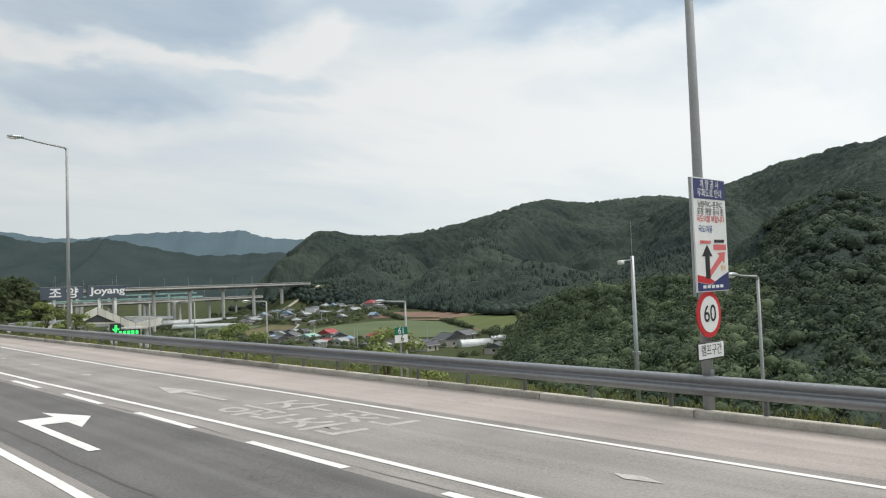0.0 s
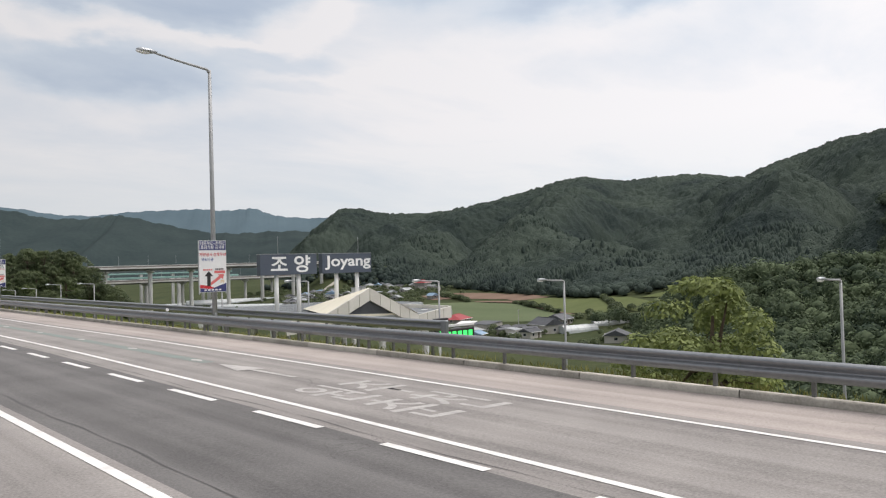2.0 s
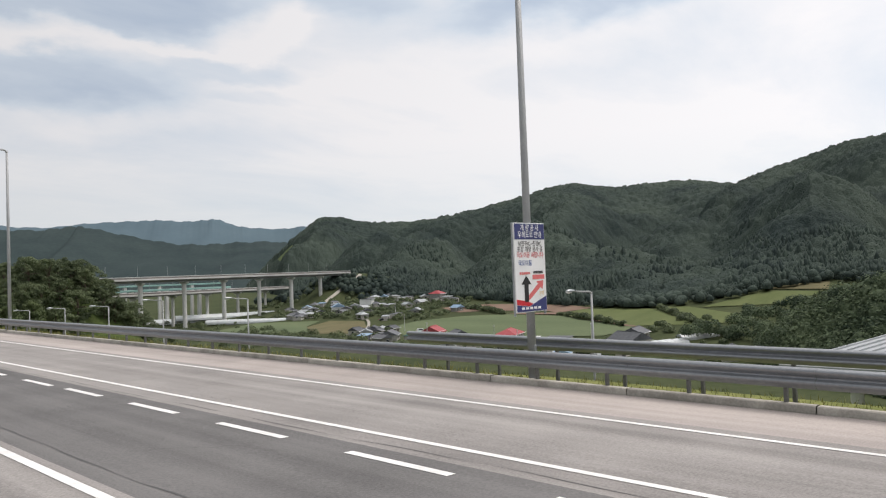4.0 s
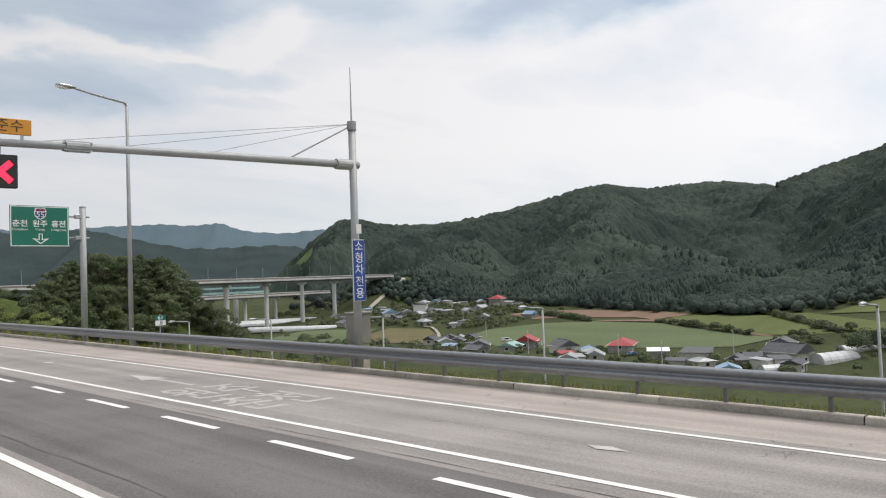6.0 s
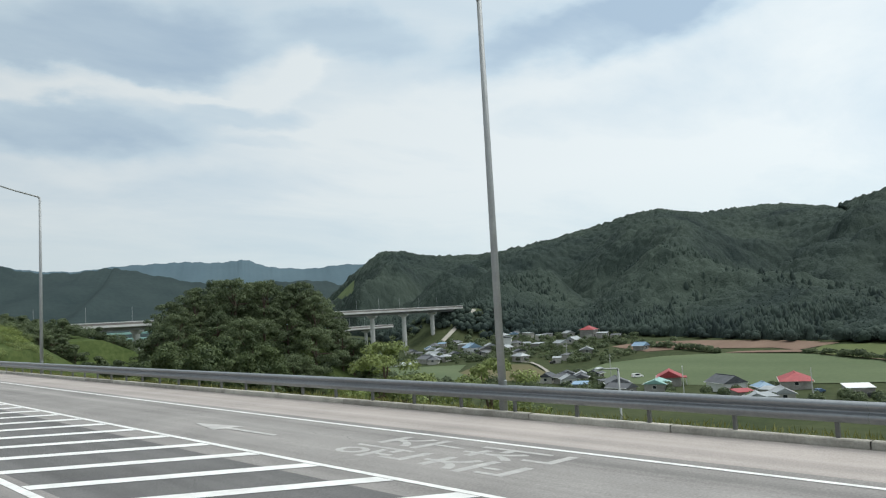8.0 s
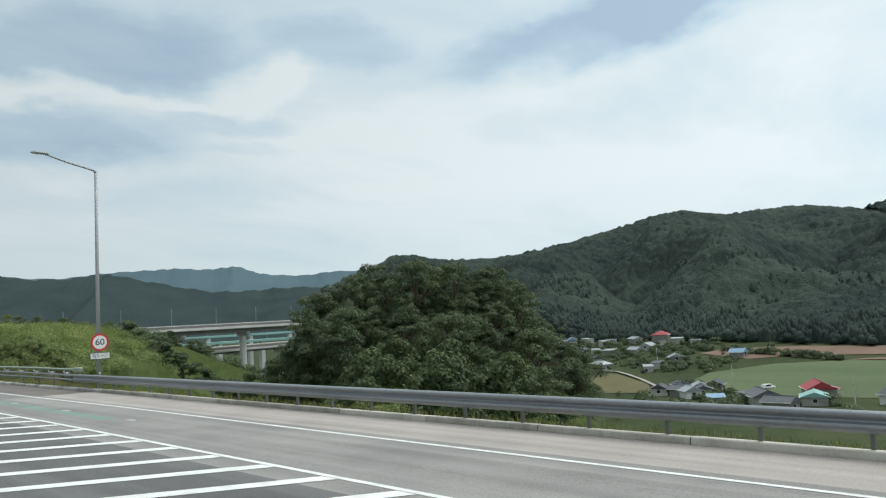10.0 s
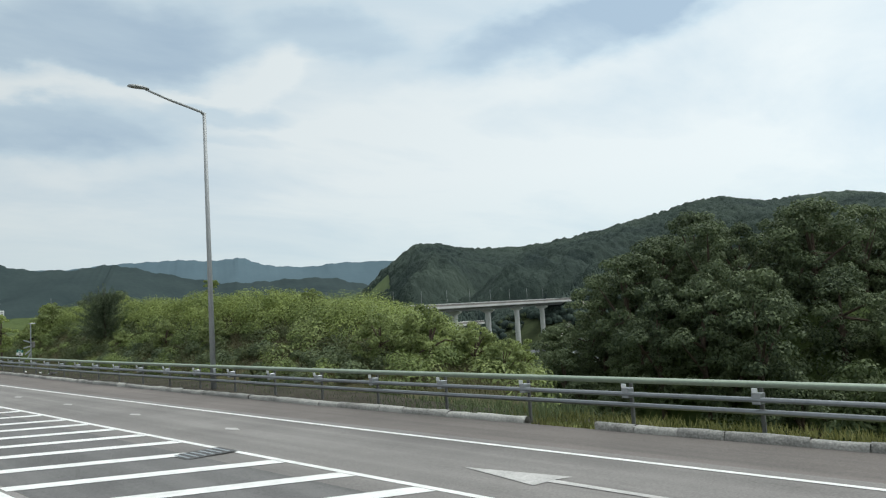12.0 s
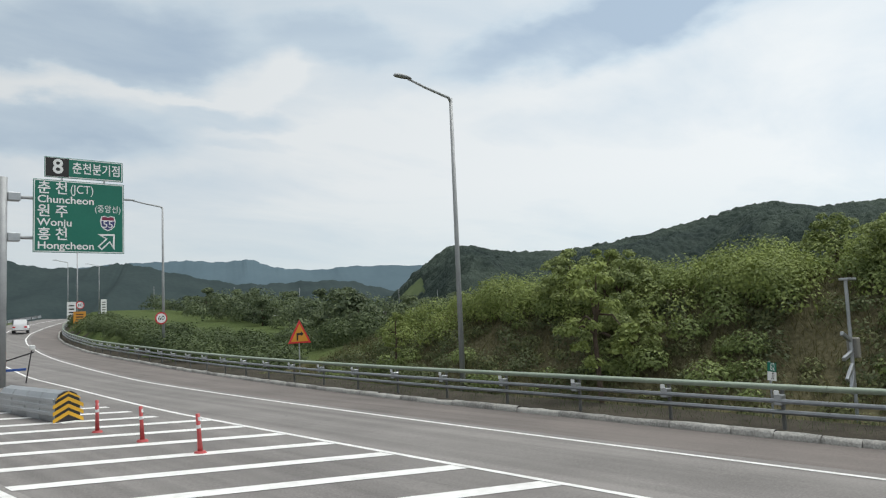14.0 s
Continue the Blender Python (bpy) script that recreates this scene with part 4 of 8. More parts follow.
def hill_mesh(name, label, foot, ridge, rough, low, nu, ns, drop):
    U, S = np.meshgrid(np.linspace(0, len(foot) - 1, nu), np.linspace(0, 1.35, ns), indexing="ij")
    v = hillside(foot, ridge, U, S, rough, low, drop)
    i = np.arange(nu * ns).reshape(nu, ns)
    q = np.stack([i[:-1, :-1], i[1:, :-1], i[1:, 1:], i[:-1, 1:]], -1).reshape(-1, 4)
    ob = tagged(raw_mesh(name, v.reshape(-1, 3), q, FOREST, smooth=True), label, "hill", kind="structure")
    ob.data.materials.append(MOWN)
    mid = (v[:-1, :-1] + v[1:, 1:]) / 2
    ob.data.polygons.foreach_set("material_index", in_cutting(mid[..., 0], mid[..., 1]).astype(np.int32).ravel())
    return ob


hill_mesh("hill", "dark wooded mountain across the valley", FOOT, RIDGE, 26.0, 2.0, 260, 80, 6.5)
S_FOOT = [(118, 40), (138, 95), (158, 135), (178, 170), (196, 195), (210, 212), (226, 222)]
S_RIDGE = [(300, 50, 13), (281, 105, 10.5), (258, 138, 7.5), (236, 168, 4.0), (224, 190, 1.0), (230, 208, -4.0), (236, 228, -18)]
hill_mesh("hill", "lower wooded spur beside the village", S_FOOT, S_RIDGE, 3.0, 1.5, 50, 24, 6.0)


# ---- woods ----
def blob(level, seed, rough=0.32):
    """A lumpy crown shape of unit size."""
    bm = bmesh.new()
    bmesh.ops.create_icosphere(bm, subdivisions=level, radius=1)
    off = Vector((seed * 3.7, seed * 1.3, seed * 7.1))
    for v in bm.verts:
        n1 = noise.noise(v.co * 1.6 + off)
        n2 = noise.noise(v.co * 4.0 + off)
        v.co *= 1 + rough * n1 * 1.5 + rough * 0.9 * n2
    bmesh.ops.delete(bm, geom=[f for f in bm.faces if f.calc_center_median().z < -0.3], context="FACES")
    bm.verts.index_update()
    out = np.array([v.co[:] for v in bm.verts]), np.array([[v.index for v in f.verts] for f in bm.faces])
    bm.free()
    return out


def crowns(name, label, pts, rad, tall, shapes, material, seed=1, category="trees"):
    """Many crowns in one mesh: uncountable woods."""
    r = np.random.RandomState(seed)
    vs, fs, base = [], [], 0
    pick = r.randint(0, len(shapes), len(pts))
    for k, (sv, sf) in enumerate(shapes):
        m = np.where(pick == k)[0]
        if not len(m):
            continue
        a = r.uniform(0, 2 * np.pi, len(m))
        c, s = np.cos(a)[:, None], np.sin(a)[:, None]
        x = (sv[None, :, 0] * c - sv[None, :, 1] * s) * rad[m][:, None]
        y = (sv[None, :, 0] * s + sv[None, :, 1] * c) * rad[m][:, None]
        z = sv[None, :, 2] * (rad * tall)[m][:, None]
        v = np.stack([x, y, z], -1) + pts[m][:, None, :]
        f = sf[None] + (np.arange(len(m)) * len(sv))[:, None, None] + base
        vs.append(v.reshape(-1, 3))
        fs.append(f.reshape(-1, 3))
        base += v.shape[0] * v.shape[1]
    return tagged(raw_mesh(name, np.concatenate(vs), np.concatenate(fs), material, smooth=True), label, category, kind="stuff")


rs = np.random.RandomState(3)


def dome(seed):
    """A cheap uneven crown of unit size, open below."""
    r = np.random.RandomState(seed)
    v = [(q * (1 + r.uniform(-0.2, 0.2)) * math.cos(1.047 * (k + j / 2)), q * (1 + r.uniform(-0.2, 0.2)) * math.sin(1.047 * (k + j / 2)), z + r.uniform(-0.1, 0.1))
         for j, (q, z) in enumerate(((0.82, -0.45), (1.0, 0.2), (0.62, 0.72))) for k in range(6)] + [(r.uniform(-0.2, 0.2), r.uniform(-0.2, 0.2), 1.0)]
    f = []
    for j in (0, 6):
        for k in range(6):
            a, b, c, d = j + k, j + (k + 1) % 6, j + 6 + k, j + 6 + (k + 1) % 6
            f += [(a, b, c), (b, d, c)]
    f += [(12 + k, 12 + (k + 1) % 6, 18) for k in range(6)]
    return np.array(v), np.array(f)


SHAPES1 = [dome(k) for k in range(8)]
def fir(seed):
    """A pointed conifer of unit width, open below."""
    r = np.random.RandomState(seed)
    v = []
    for j, (q, z) in enumerate(((1.0, -0.6), (1.05, 0.15), (0.72, 0.8), (0.42, 1.5))):
        for k in range(7):
            a, w = 0.898 * (k + j / 2), q * (1 + r.uniform(-0.22, 0.22))
            v.append((w * math.cos(a), w * math.sin(a), z + r.uniform(-0.15, 0.15)))
    v.append((0, 0, 2.2))
    f = []
    for j in (0, 7, 14):
        for k in range(7):
            a, b, c, d = j + k, j + (k + 1) % 7, j + 7 + k, j + 7 + (k + 1) % 7
            f += [(a, b, c), (b, d, c)]
    f += [(21 + k, 21 + (k + 1) % 7, 28) for k in range(7)]
    return np.array(v), np.array(f)


def rolling(x, y, cell, seed):
    """Height of rounded tree tops, 0 to 1: the highest of many domes, one in each cell of a plan."""
    ix, iy = np.floor(x / cell).astype(np.int64), np.floor(y / cell).astype(np.int64)
    best = np.zeros(np.shape(x))

    def dice(a, b, k):
        h = (a * 73856093) ^ (b * 19349663) ^ ((seed * 7 + k) * 83492791)
        h = (h ^ (h >> 13)) * 1274126177
        return ((h ^ (h >> 16)) & 0xFFFF) / 65535.0

    for da in (-1, 0, 1):
        for db in (-1, 0, 1):
            a, b = ix + da, iy + db
            cx, cy = (a + 0.15 + 0.7 * dice(a, b, 1)) * cell, (b + 0.15 + 0.7 * dice(a, b, 2)) * cell
            r = cell * (0.62 + 0.5 * dice(a, b, 3))
            d2 = ((x - cx) ** 2 + (y - cy) ** 2) / (r * r)
            best = np.maximum(best, (0.45 + 0.55 * dice(a, b, 4)) * np.sqrt(np.clip(1 - d2, 0, 1)))
    return best


# the close canopy: one rolling sheet of tree tops over the mountain
nu, ns = 1000, 360
U, S = np.meshgrid(np.linspace(1.5, len(FOOT) - 1.0, nu), np.linspace(0.0, 1.06, ns), indexing="ij")
tops = hillside(FOOT, RIDGE, U, S, 26.0, 2.0, 6.2)
wobx, woby = tops[..., 0] + 1.5 * fbm(tops[..., 0], tops[..., 1], 23.0, 2), tops[..., 1] + 1.5 * fbm(tops[..., 1], tops[..., 0], 19.0, 2)
tops[..., 2] += 5.6 * rolling(wobx, woby, 7.0, 3) + 2.0 * rolling(wobx, woby, 3.1, 8) + 1.1 * fbm(tops[..., 0], tops[..., 1], 26.0, 2)
tops[..., 2] -= 14.0 * in_cutting(tops[..., 0], tops[..., 1]) + 4.0 * np.clip(1 - S / 0.01, 0, 1)
i = np.arange(nu * ns).reshape(nu, ns)
q = np.stack([i[:-1, :-1], i[1:, :-1], i[1:, 1:], i[:-1, 1:]], -1).reshape(-1, 4)
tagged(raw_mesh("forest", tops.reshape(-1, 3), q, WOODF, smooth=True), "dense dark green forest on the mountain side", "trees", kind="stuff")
flat_tops = tops.reshape(-1, 3)[~in_cutting(tops[..., 0], tops[..., 1]).ravel()]
HILLTOPS = flat_tops[rs.randint(0, len(flat_tops), 150000)]
# pointed conifers standing in the lower woods
N = 30000
U, S = rs.uniform(1.5, len(FOOT) - 1.2, N), rs.uniform(0.0, 1.0, N) ** 1.6 * 0.34
P3 = hillside(FOOT, RIDGE, U, S, 26.0, 2.0, 5.2)
keep = (fbm(P3[:, 0], P3[:, 1], 120.0, 2) + rs.uniform(-0.4, 0.4, N) > 0.02 + 1.6 * S) & (U > 3.6) & ~in_cutting(P3[:, 0], P3[:, 1])
P3 = P3[keep][:7000]
rad = rs.uniform(1.2, 2.3, len(P3))
P3[:, 2] += 1.6
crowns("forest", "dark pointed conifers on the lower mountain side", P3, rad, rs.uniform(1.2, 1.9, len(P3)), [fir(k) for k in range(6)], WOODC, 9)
N = 2500
U, S = rs.uniform(0, len(S_FOOT) - 1.0, N), rs.uniform(-0.05, 1.05, N)
P3 = hillside(S_FOOT, S_RIDGE, U, S, 3.0, 1.5, 6.0)
rad = rs.uniform(1.7, 4.0, N)
P3[:, 2] += rad * 0.6
SPUR = (P3.copy(), rad * 1.05)
crowns("forest", "shaded inner crowns of the wood on the spur", P3, rad * 0.66, rs.uniform(0.8, 1.05, N), SHAPES1, WOODN, 6)
# broad crowns on the near end of the mountain, behind the spur
rn = np.random.RandomState(64)
N = 2600
U, S = rn.uniform(1.6, 4.2, N), rn.uniform(0, 1, N) ** 1.5 * 0.46 - 0.01
U[:700], S[:700] = rn.uniform(1.8, 3.0, 700), rn.uniform(-0.03, 0.10, 700)
P3 = hillside(FOOT, RIDGE, U, S, 26.0, 2.0, 6.2)
rad = rn.uniform(2.2, 4.6, N)
P3[:, 2] += 3.2 * np.clip(S / 0.05, 0, 1) + rad * 0.6
NEARW = (P3, rad)
crowns("forest", "shaded inner crowns of the wood behind the spur", P3, rad * 0.62, rn.uniform(0.8, 1.1, N), SHAPES1, WOODS, 66)
# tree belt between fields and mountain, and hedges in the valley
N = 1100
U = rs.uniform(4.5, 23, N)
P3 = hillside(FOOT, RIDGE, U, rs.uniform(-0.012, 0.03, N), 0, 0)
q1, q2 = rs.uniform(300, 430, 420), rs.uniform(-75, 75, 420)
okk = (np.abs(q2) > 18) | (q1 > 342)
more = np.stack([70 + (q1 * 322 - q2 * 73) / 330.2, 563 + (q1 * 73 + q2 * 322) / 330.2, 0 * q1], -1)[okk]
P3 = np.concatenate([P3, more])
N = len(P3)
rad = rs.uniform(1.6, 3.8, N)
P3[:, 2] = ground_z(P3[:, 0], P3[:, 1]) + rad * 0.7
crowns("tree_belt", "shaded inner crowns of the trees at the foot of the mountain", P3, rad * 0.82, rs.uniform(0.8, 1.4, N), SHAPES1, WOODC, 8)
BELT = (P3.copy(), rad * 1.12)


# ---- far ridges: plain distance, haze painted into faintly glowing colours ----
def far_ridge(name, label, crest, deep, material):
    """A distant range: a crest line in the sky and a slope towards the valley."""
    c = np.array(crest, float)
    t = np.linspace(0, len(c) - 1, 260)
    c = np.stack([np.interp(t, np.arange(len(c)), c[:, i]) for i in range(3)], -1)
    pad = np.pad(c, ((9, 9), (0, 0)), mode="edge")
    c = np.stack([np.convolve(pad[:, i], np.hanning(21)[1:-1] / np.hanning(21).sum(), mode="valid") for i in range(3)], -1)
    jag = 1.6 * np.sin(t * 9.1) + 0.7 * np.sin(t * 23.7 + 1) + 0.3 * np.sin(t * 51 + 2)
    rows = []
    for s in np.linspace(0, 1, 9):
        p = c.copy()
        p[:, 0] -= s * deep * 0.45
        p[:, 1] -= s * deep * 0.8
        p[:, 2] = c[:, 2] * (1 - s) + jag * (1 - s) ** 8 - 40 * s + 9 * np.sin(t * 3 + s * 7) * np.sin(np.pi * s)
        rows.append(p)
    v = np.stack(rows, 1)
    n, m = v.shape[:2]
    i = np.arange(n * m).reshape(n, m)
    q = np.stack([i[:-1, :-1], i[1:, :-1], i[1:, 1:], i[:-1, 1:]], -1).reshape(-1, 4)
    return tagged(raw_mesh(name, v.reshape(-1, 3), q, material, smooth=True), label, "mountains", kind="structure")


far_ridge("backdrop", "distant mountain range, blue haze painted into its glowing colour", [(200, 3230, 262), (500, 3190, 262), (709, 3145, 244), (807, 3119, 222), (942, 3078, 216), (1047, 3041, 231), (1153, 3000, 237), (1240, 2960, 240), (1296, 2936, 243), (1368, 2900, 234), (1440, 2862, 240), (1477, 2841, 245), (1530, 2812, 218), (1585, 2778, 206), (1692, 2708, 198), (1760, 2660, 210), (1850, 2590, 208), (2100, 2350, 200)], 700, FAR2)
far_ridge("backdrop", "green middle mountain range with haze painted into its colour", [(-100, 2080, 190), (243, 2013, 172), (426, 1978, 147), (485, 1963, 130), (566, 1938, 128), (620, 1920, 137), (645, 1911, 136), (724, 1878, 115), (821, 1832, 92), (886, 1797, 90), (951, 1759, 94), (1026, 1709, 93), (1079, 1672, 74), (1200, 1560, 40)], 600, FAR1)


# ---- lamp posts along the shoulder ----
def street_lamp(label, group, height=11.6, base_r=0.115, arm=3.0, rise=0.38, led=False):
    lamp = thing("street_lamp", label, "street lamp", (0, 0, 0), 0, group)
    part("base_plate", box_bm(-0.22, 0.22, -0.22, 0.22, -0.35, 0.03, bevel=0.01), STEEL, lamp)
    part("pole", tube_bm([(0, 0, 0), (0, 0, height * 0.5), (0, 0, height)], [base_r, base_r * 0.82, 0.07], 12), POLEM, lamp, smooth=True)
    part("hatch", box_bm(-0.05, 0.05, -base_r - 0.012, -base_r + 0.03, 0.7, 1.0, bevel=0.008), STEEL, lamp)
    part("arm", tube_bm([(0, 0, height - 0.12), (-0.12, 0, height + 0.02), (-arm * 0.5, 0, height + rise * 0.55), (-arm * 0.82, 0, height + rise)], [0.07, 0.06, 0.052, 0.045], 8), POLEM, lamp, smooth=True)
    bm = bmesh.new()
    bmesh.ops.create_icosphere(bm, subdivisions=2, radius=1)
    hx, hz = -arm * 0.82 - 0.36, height + rise + 0.03
    for v in bm.verts:
        v.co = Vector((hx + v.co.x * (0.46 + 0.1 * v.co.x), v.co.y * 0.16, hz + (v.co.z * 0.11 if v.co.z > 0 else v.co.z * (0.05 if led else 0.12))))
    head = part("lamp_head", bm, POLEM if led else STEEL, lamp, "grey lamp head", smooth=True)
    if not led:
        bm = bmesh.new()
        bmesh.ops.create_icosphere(bm, subdivisions=2, radius=1)
        for v in bm.verts:
            v.co = Vector((hx - 0.04 + v.co.x * 0.34, v.co.y * 0.13, hz - 0.05 + v.co.z * 0.11))
        part("glass_bowl", bm, S_WHITE, head, "clouded glass bowl", smooth=True)
    return lamp


def stand(ob, lat, y, dz=0.0, extra=0.0):
    ob.matrix_basis = Matrix.Translation(rp(lat, y, dz)) @ pose(0, 0, 0, 0, 0, turn_at(y) + extra)
    return ob


def clone(ob, lat, y, dz=0.0, extra=0.0):
    return copy_thing(ob, Matrix.Translation(rp(lat, y, dz)) @ pose(0, 0, 0, 0, 0, turn_at(y) + extra))


POLES = [(23.8, 19.57), (64.1, 19.55), (103.9, 19.57), (143.1, 19.82), (184.8, 19.6), (223.4, 19.57)]
LED_POLES = [(257.1, 19.58), (296.9, 19.55), (341.45, 19.53), (383.35, 19.0)]
lamp_a = street_lamp("tall grey steel street lamp behind the guard rail", "highway lamps")
stand(lamp_a, POLES[0][1], POLES[0][0], -0.05)
for y, lat in POLES[1:]:
    clone(lamp_a, lat, y, -0.05)
lamp_b = street_lamp("tall grey street lamp with a slim flat head", "highway lamps", led=True, rise=0.62)
stand(lamp_b, LED_POLES[0][1], LED_POLES[0][0], -0.05)
for y, lat in LED_POLES[1:]:
    clone(lamp_b, lat, y, -0.05)
lamp_c = street_lamp("grey street lamp on the curving ramp", "highway lamps", height=12.0, arm=2.7, rise=0.42, led=True)
stand(lamp_c, 23.0, 437.2, -0.25)
clone(lamp_c, 25.6, 474.2, -0.2, -10)
for x, y, top, a in ((38.3, 511.4, 14.4, -15), (51.9, 553.5, 16.9, -20), (59.9, 560.6, 17.0, -20)):
    z = float(ground_z(x, y))
    s = (top - z) / 12.4
    copy_thing(lamp_c, pose(x, y, z, 0, 0, a) @ Matrix.Diagonal((0.8, 0.8, s, 1)))

# lower lamps of the toll road
lamp_d = street_lamp("small grey street lamp below the embankment", "toll road lamps", height=11.75, base_r=0.1, arm=2.5, rise=0.12)
PLAZA = -10.6
lamp_d.matrix_basis = pose(41.4, 60.2, PLAZA)
for x, y, z in ((40.0, 32.6, PLAZA + 1.05), (45.6, 88.4, PLAZA), (46.0, 106.9, PLAZA), (45.2, 119.2, PLAZA), (45.9, 140.1, PLAZA), (46.1, 160.1, PLAZA)):
    copy_thing(lamp_d, pose(x, y, z))
lamp_e = street_lamp("small grey street lamp on a tall mast beside the lower road", "toll road lamps", height=14.5, base_r=0.1, arm=2.2, rise=0.15)
lamp_e.matrix_basis = pose(43.4, 199, -13.6)
for x, y, z in ((44.2, 219.7, -13.8), (44.3, 236.4, -14.6), (44.5, 253.6, -15.0), (44.9, 271.5, -15.5)):
    copy_thing(lamp_e, pose(x, y, z))
# camera mast
mast = thing("camera_mast", "grey steel mast with a white surveillance camera", "camera mast", (38.0, 38.0, PLAZA + 3.85))
part("pole", tube_bm([(0, 0, -0.3), (0, 0, 5), (0, 0, 10.2)], [0.13, 0.11, 0.09], 12), STEEL, mast, smooth=True)
part("bracket", tube_bm([(0, 0, 10.0), (-0.9, 0, 9.95)], 0.035, 8), STEEL, mast)
part("rod", tube_bm([(0, 0, 10.2), (0, 0, 11.9)], 0.012, 6), STEEL, mast)
part("collar", tube_bm([(0, 0, 5.3), (0, 0, 5.45)], 0.2, 12), STEEL, mast)
part("camera_housing", box_bm(-1.15, -0.8, -0.12, 0.12, 9.78, 9.98, bevel=0.05), WHITE, mast)


# ---- signs ----
def round_sign(lat, y, z, words="램프구간", d=0.9, label="round white speed limit sign with red rim on a pole"):
    s = thing("speed_sign", label, "road sign", rp(lat, y), turn_at(y), "speed signs")
    r = d / 2
    part("rim", poly_bm(disc_pts(0, z, r), 0.0, -0.03), S_RED, s)
    part("face", poly_bm(disc_pts(0, z, r * 0.78), -0.033, -0.004), S_WHITE, s)
    lettering("60", r * 1.02, BLACK, s, 0, z, -0.042, name="number", wide=1.05, bold=0.008)
    part("bracket", box_bm(-0.14, 0.14, 0.003, 0.16, z - 0.05, z + 0.05), STEEL, s)
    if words:
        part("plate", box_bm(-0.5, 0.5, -0.03, 0.0, z - r - 0.42, z - r - 0.08, bevel=0.01), BLACK, s)
        part("plate_face", box_bm(-0.475, 0.475, -0.036, -0.031, z - r - 0.395, z - r - 0.105), S_WHITE, s)
        lettering(words, 0.235, BLACK, s, 0, z - r - 0.25, -0.041, wide=0.92)
        part("bracket", box_bm(-0.14, 0.14, 0.003, 0.16, z - r - 0.3, z - r - 0.2), STEEL, s)
    return s


round_sign(19.25, 23.55, 2.06)
round_sign(19.5, 341.2, 2.5)
round_sign(25.3, 473.9, 3.1, words="", d=0.95, label="round speed limit sign with red rim on a lamp post")
round_sign(29.9, 512.6, 4.0, words="", d=0.95, label="round speed limit sign over an orange notice")


def works_sign(lat, y, z0, z1, head, lines):
    s = thing("works_notice", "tall white and blue roadworks detour notice on a lamp post", "road sign", rp(lat, y), turn_at(y), "roadworks notices")
    w = 0.62
    hgt = z1 - z0
    part("panel", box_bm(-w, w, -0.02, 0.02, z0, z1, bevel=0.006), S_WHITE, s)
    part("header", box_bm(-w + 0.02, w - 0.02, -0.027, -0.022, z1 - hgt * 0.185, z1 - 0.02), S_NAVY, s)
    part("footer", poly_bm([(-w + 0.02, z0 + 0.02), (w - 0.02, z0 + 0.02), (w - 0.02, z0 + hgt * 0.17), (0.25, z0 + hgt * 0.12), (-0.1, z0 + hgt * 0.06), (-w + 0.02, z0 + hgt * 0.085)], -0.022, -0.005), S_NAVY, s)
    part("red_wave", poly_bm([(-w + 0.02, z0 + hgt * 0.09), (-0.1, z0 + hgt * 0.065), (0.05, z0 + hgt * 0.09), (-0.2, z0 + hgt * 0.125), (-w + 0.02, z0 + hgt * 0.15)], -0.022, -0.004), S_RED, s)
    for i, t in enumerate(head):
        lettering(t, hgt * 0.08, S_WHITE, s, 0, z1 - hgt * (0.058 + 0.078 * i), -0.030, wide=0.92, bold=0.01)
    for t, f, size, mt, x in lines:
        lettering(t, hgt * size * 1.12, mt, s, x, z1 - hgt * f, -0.026, wide=0.95, bold=0.012)
    for f, x0, x1, mt in ((0.565, -0.45, -0.02, S_PINK), (0.555, 0.1, 0.5, BLACK), (0.955, -0.42, 0.4, S_WHITE)):
        for k in range(5):
            a = x0 + (x1 - x0) * k / 5
            part("unreadable_line", box_bm(a, a + (x1 - x0) * 0.14, -0.031, -0.028 if mt is S_WHITE else -0.023, z1 - hgt * f - 0.03, z1 - hgt * f + 0.03), mt, s)
    part("red_label", box_bm(0.06, 0.55, -0.026, -0.022, z1 - hgt * 0.635, z1 - hgt * 0.585), S_PINK, s)
    zb = z0 + hgt * 0.115
    part("black_arrow", poly_bm([(-0.28, zb), (-0.12, zb), (-0.12, z0 + hgt * 0.31), (0.0, z0 + hgt * 0.31), (-0.2, z0 + hgt * 0.41), (-0.4, z0 + hgt * 0.31), (-0.28, z0 + hgt * 0.31)], -0.022, -0.005), BLACK, s)
    part("red_arrow", poly_bm([(-0.11, z0 + hgt * 0.13), (-0.11, z0 + hgt * 0.19), (0.28, z0 + hgt * 0.315), (0.2, z0 + hgt * 0.34), (0.5, z0 + hgt * 0.35), (0.45, z0 + hgt * 0.245), (0.38, z0 + hgt * 0.275)], -0.022, -0.004), S_PINK, s)
    lettering("정체", hgt * 0.06, S_YELLOW, s, 0.4, z0 + hgt * 0.2, -0.030, wide=0.8)
    for zz in (z0 + 0.3, z1 - 0.3):
        part("bracket", box_bm(-0.2, 0.2, 0.021, 0.2, zz, zz + 0.06), STEEL, s)
    part("frame_tube", box_bm(-w - 0.015, -w + 0.03, 0.021, 0.06, z0 - 0.08, z1), STEEL, s)
    part("frame_tube", box_bm(w - 0.03, w + 0.015, 0.021, 0.06, z0 - 0.08, z1), STEEL, s)
    return s


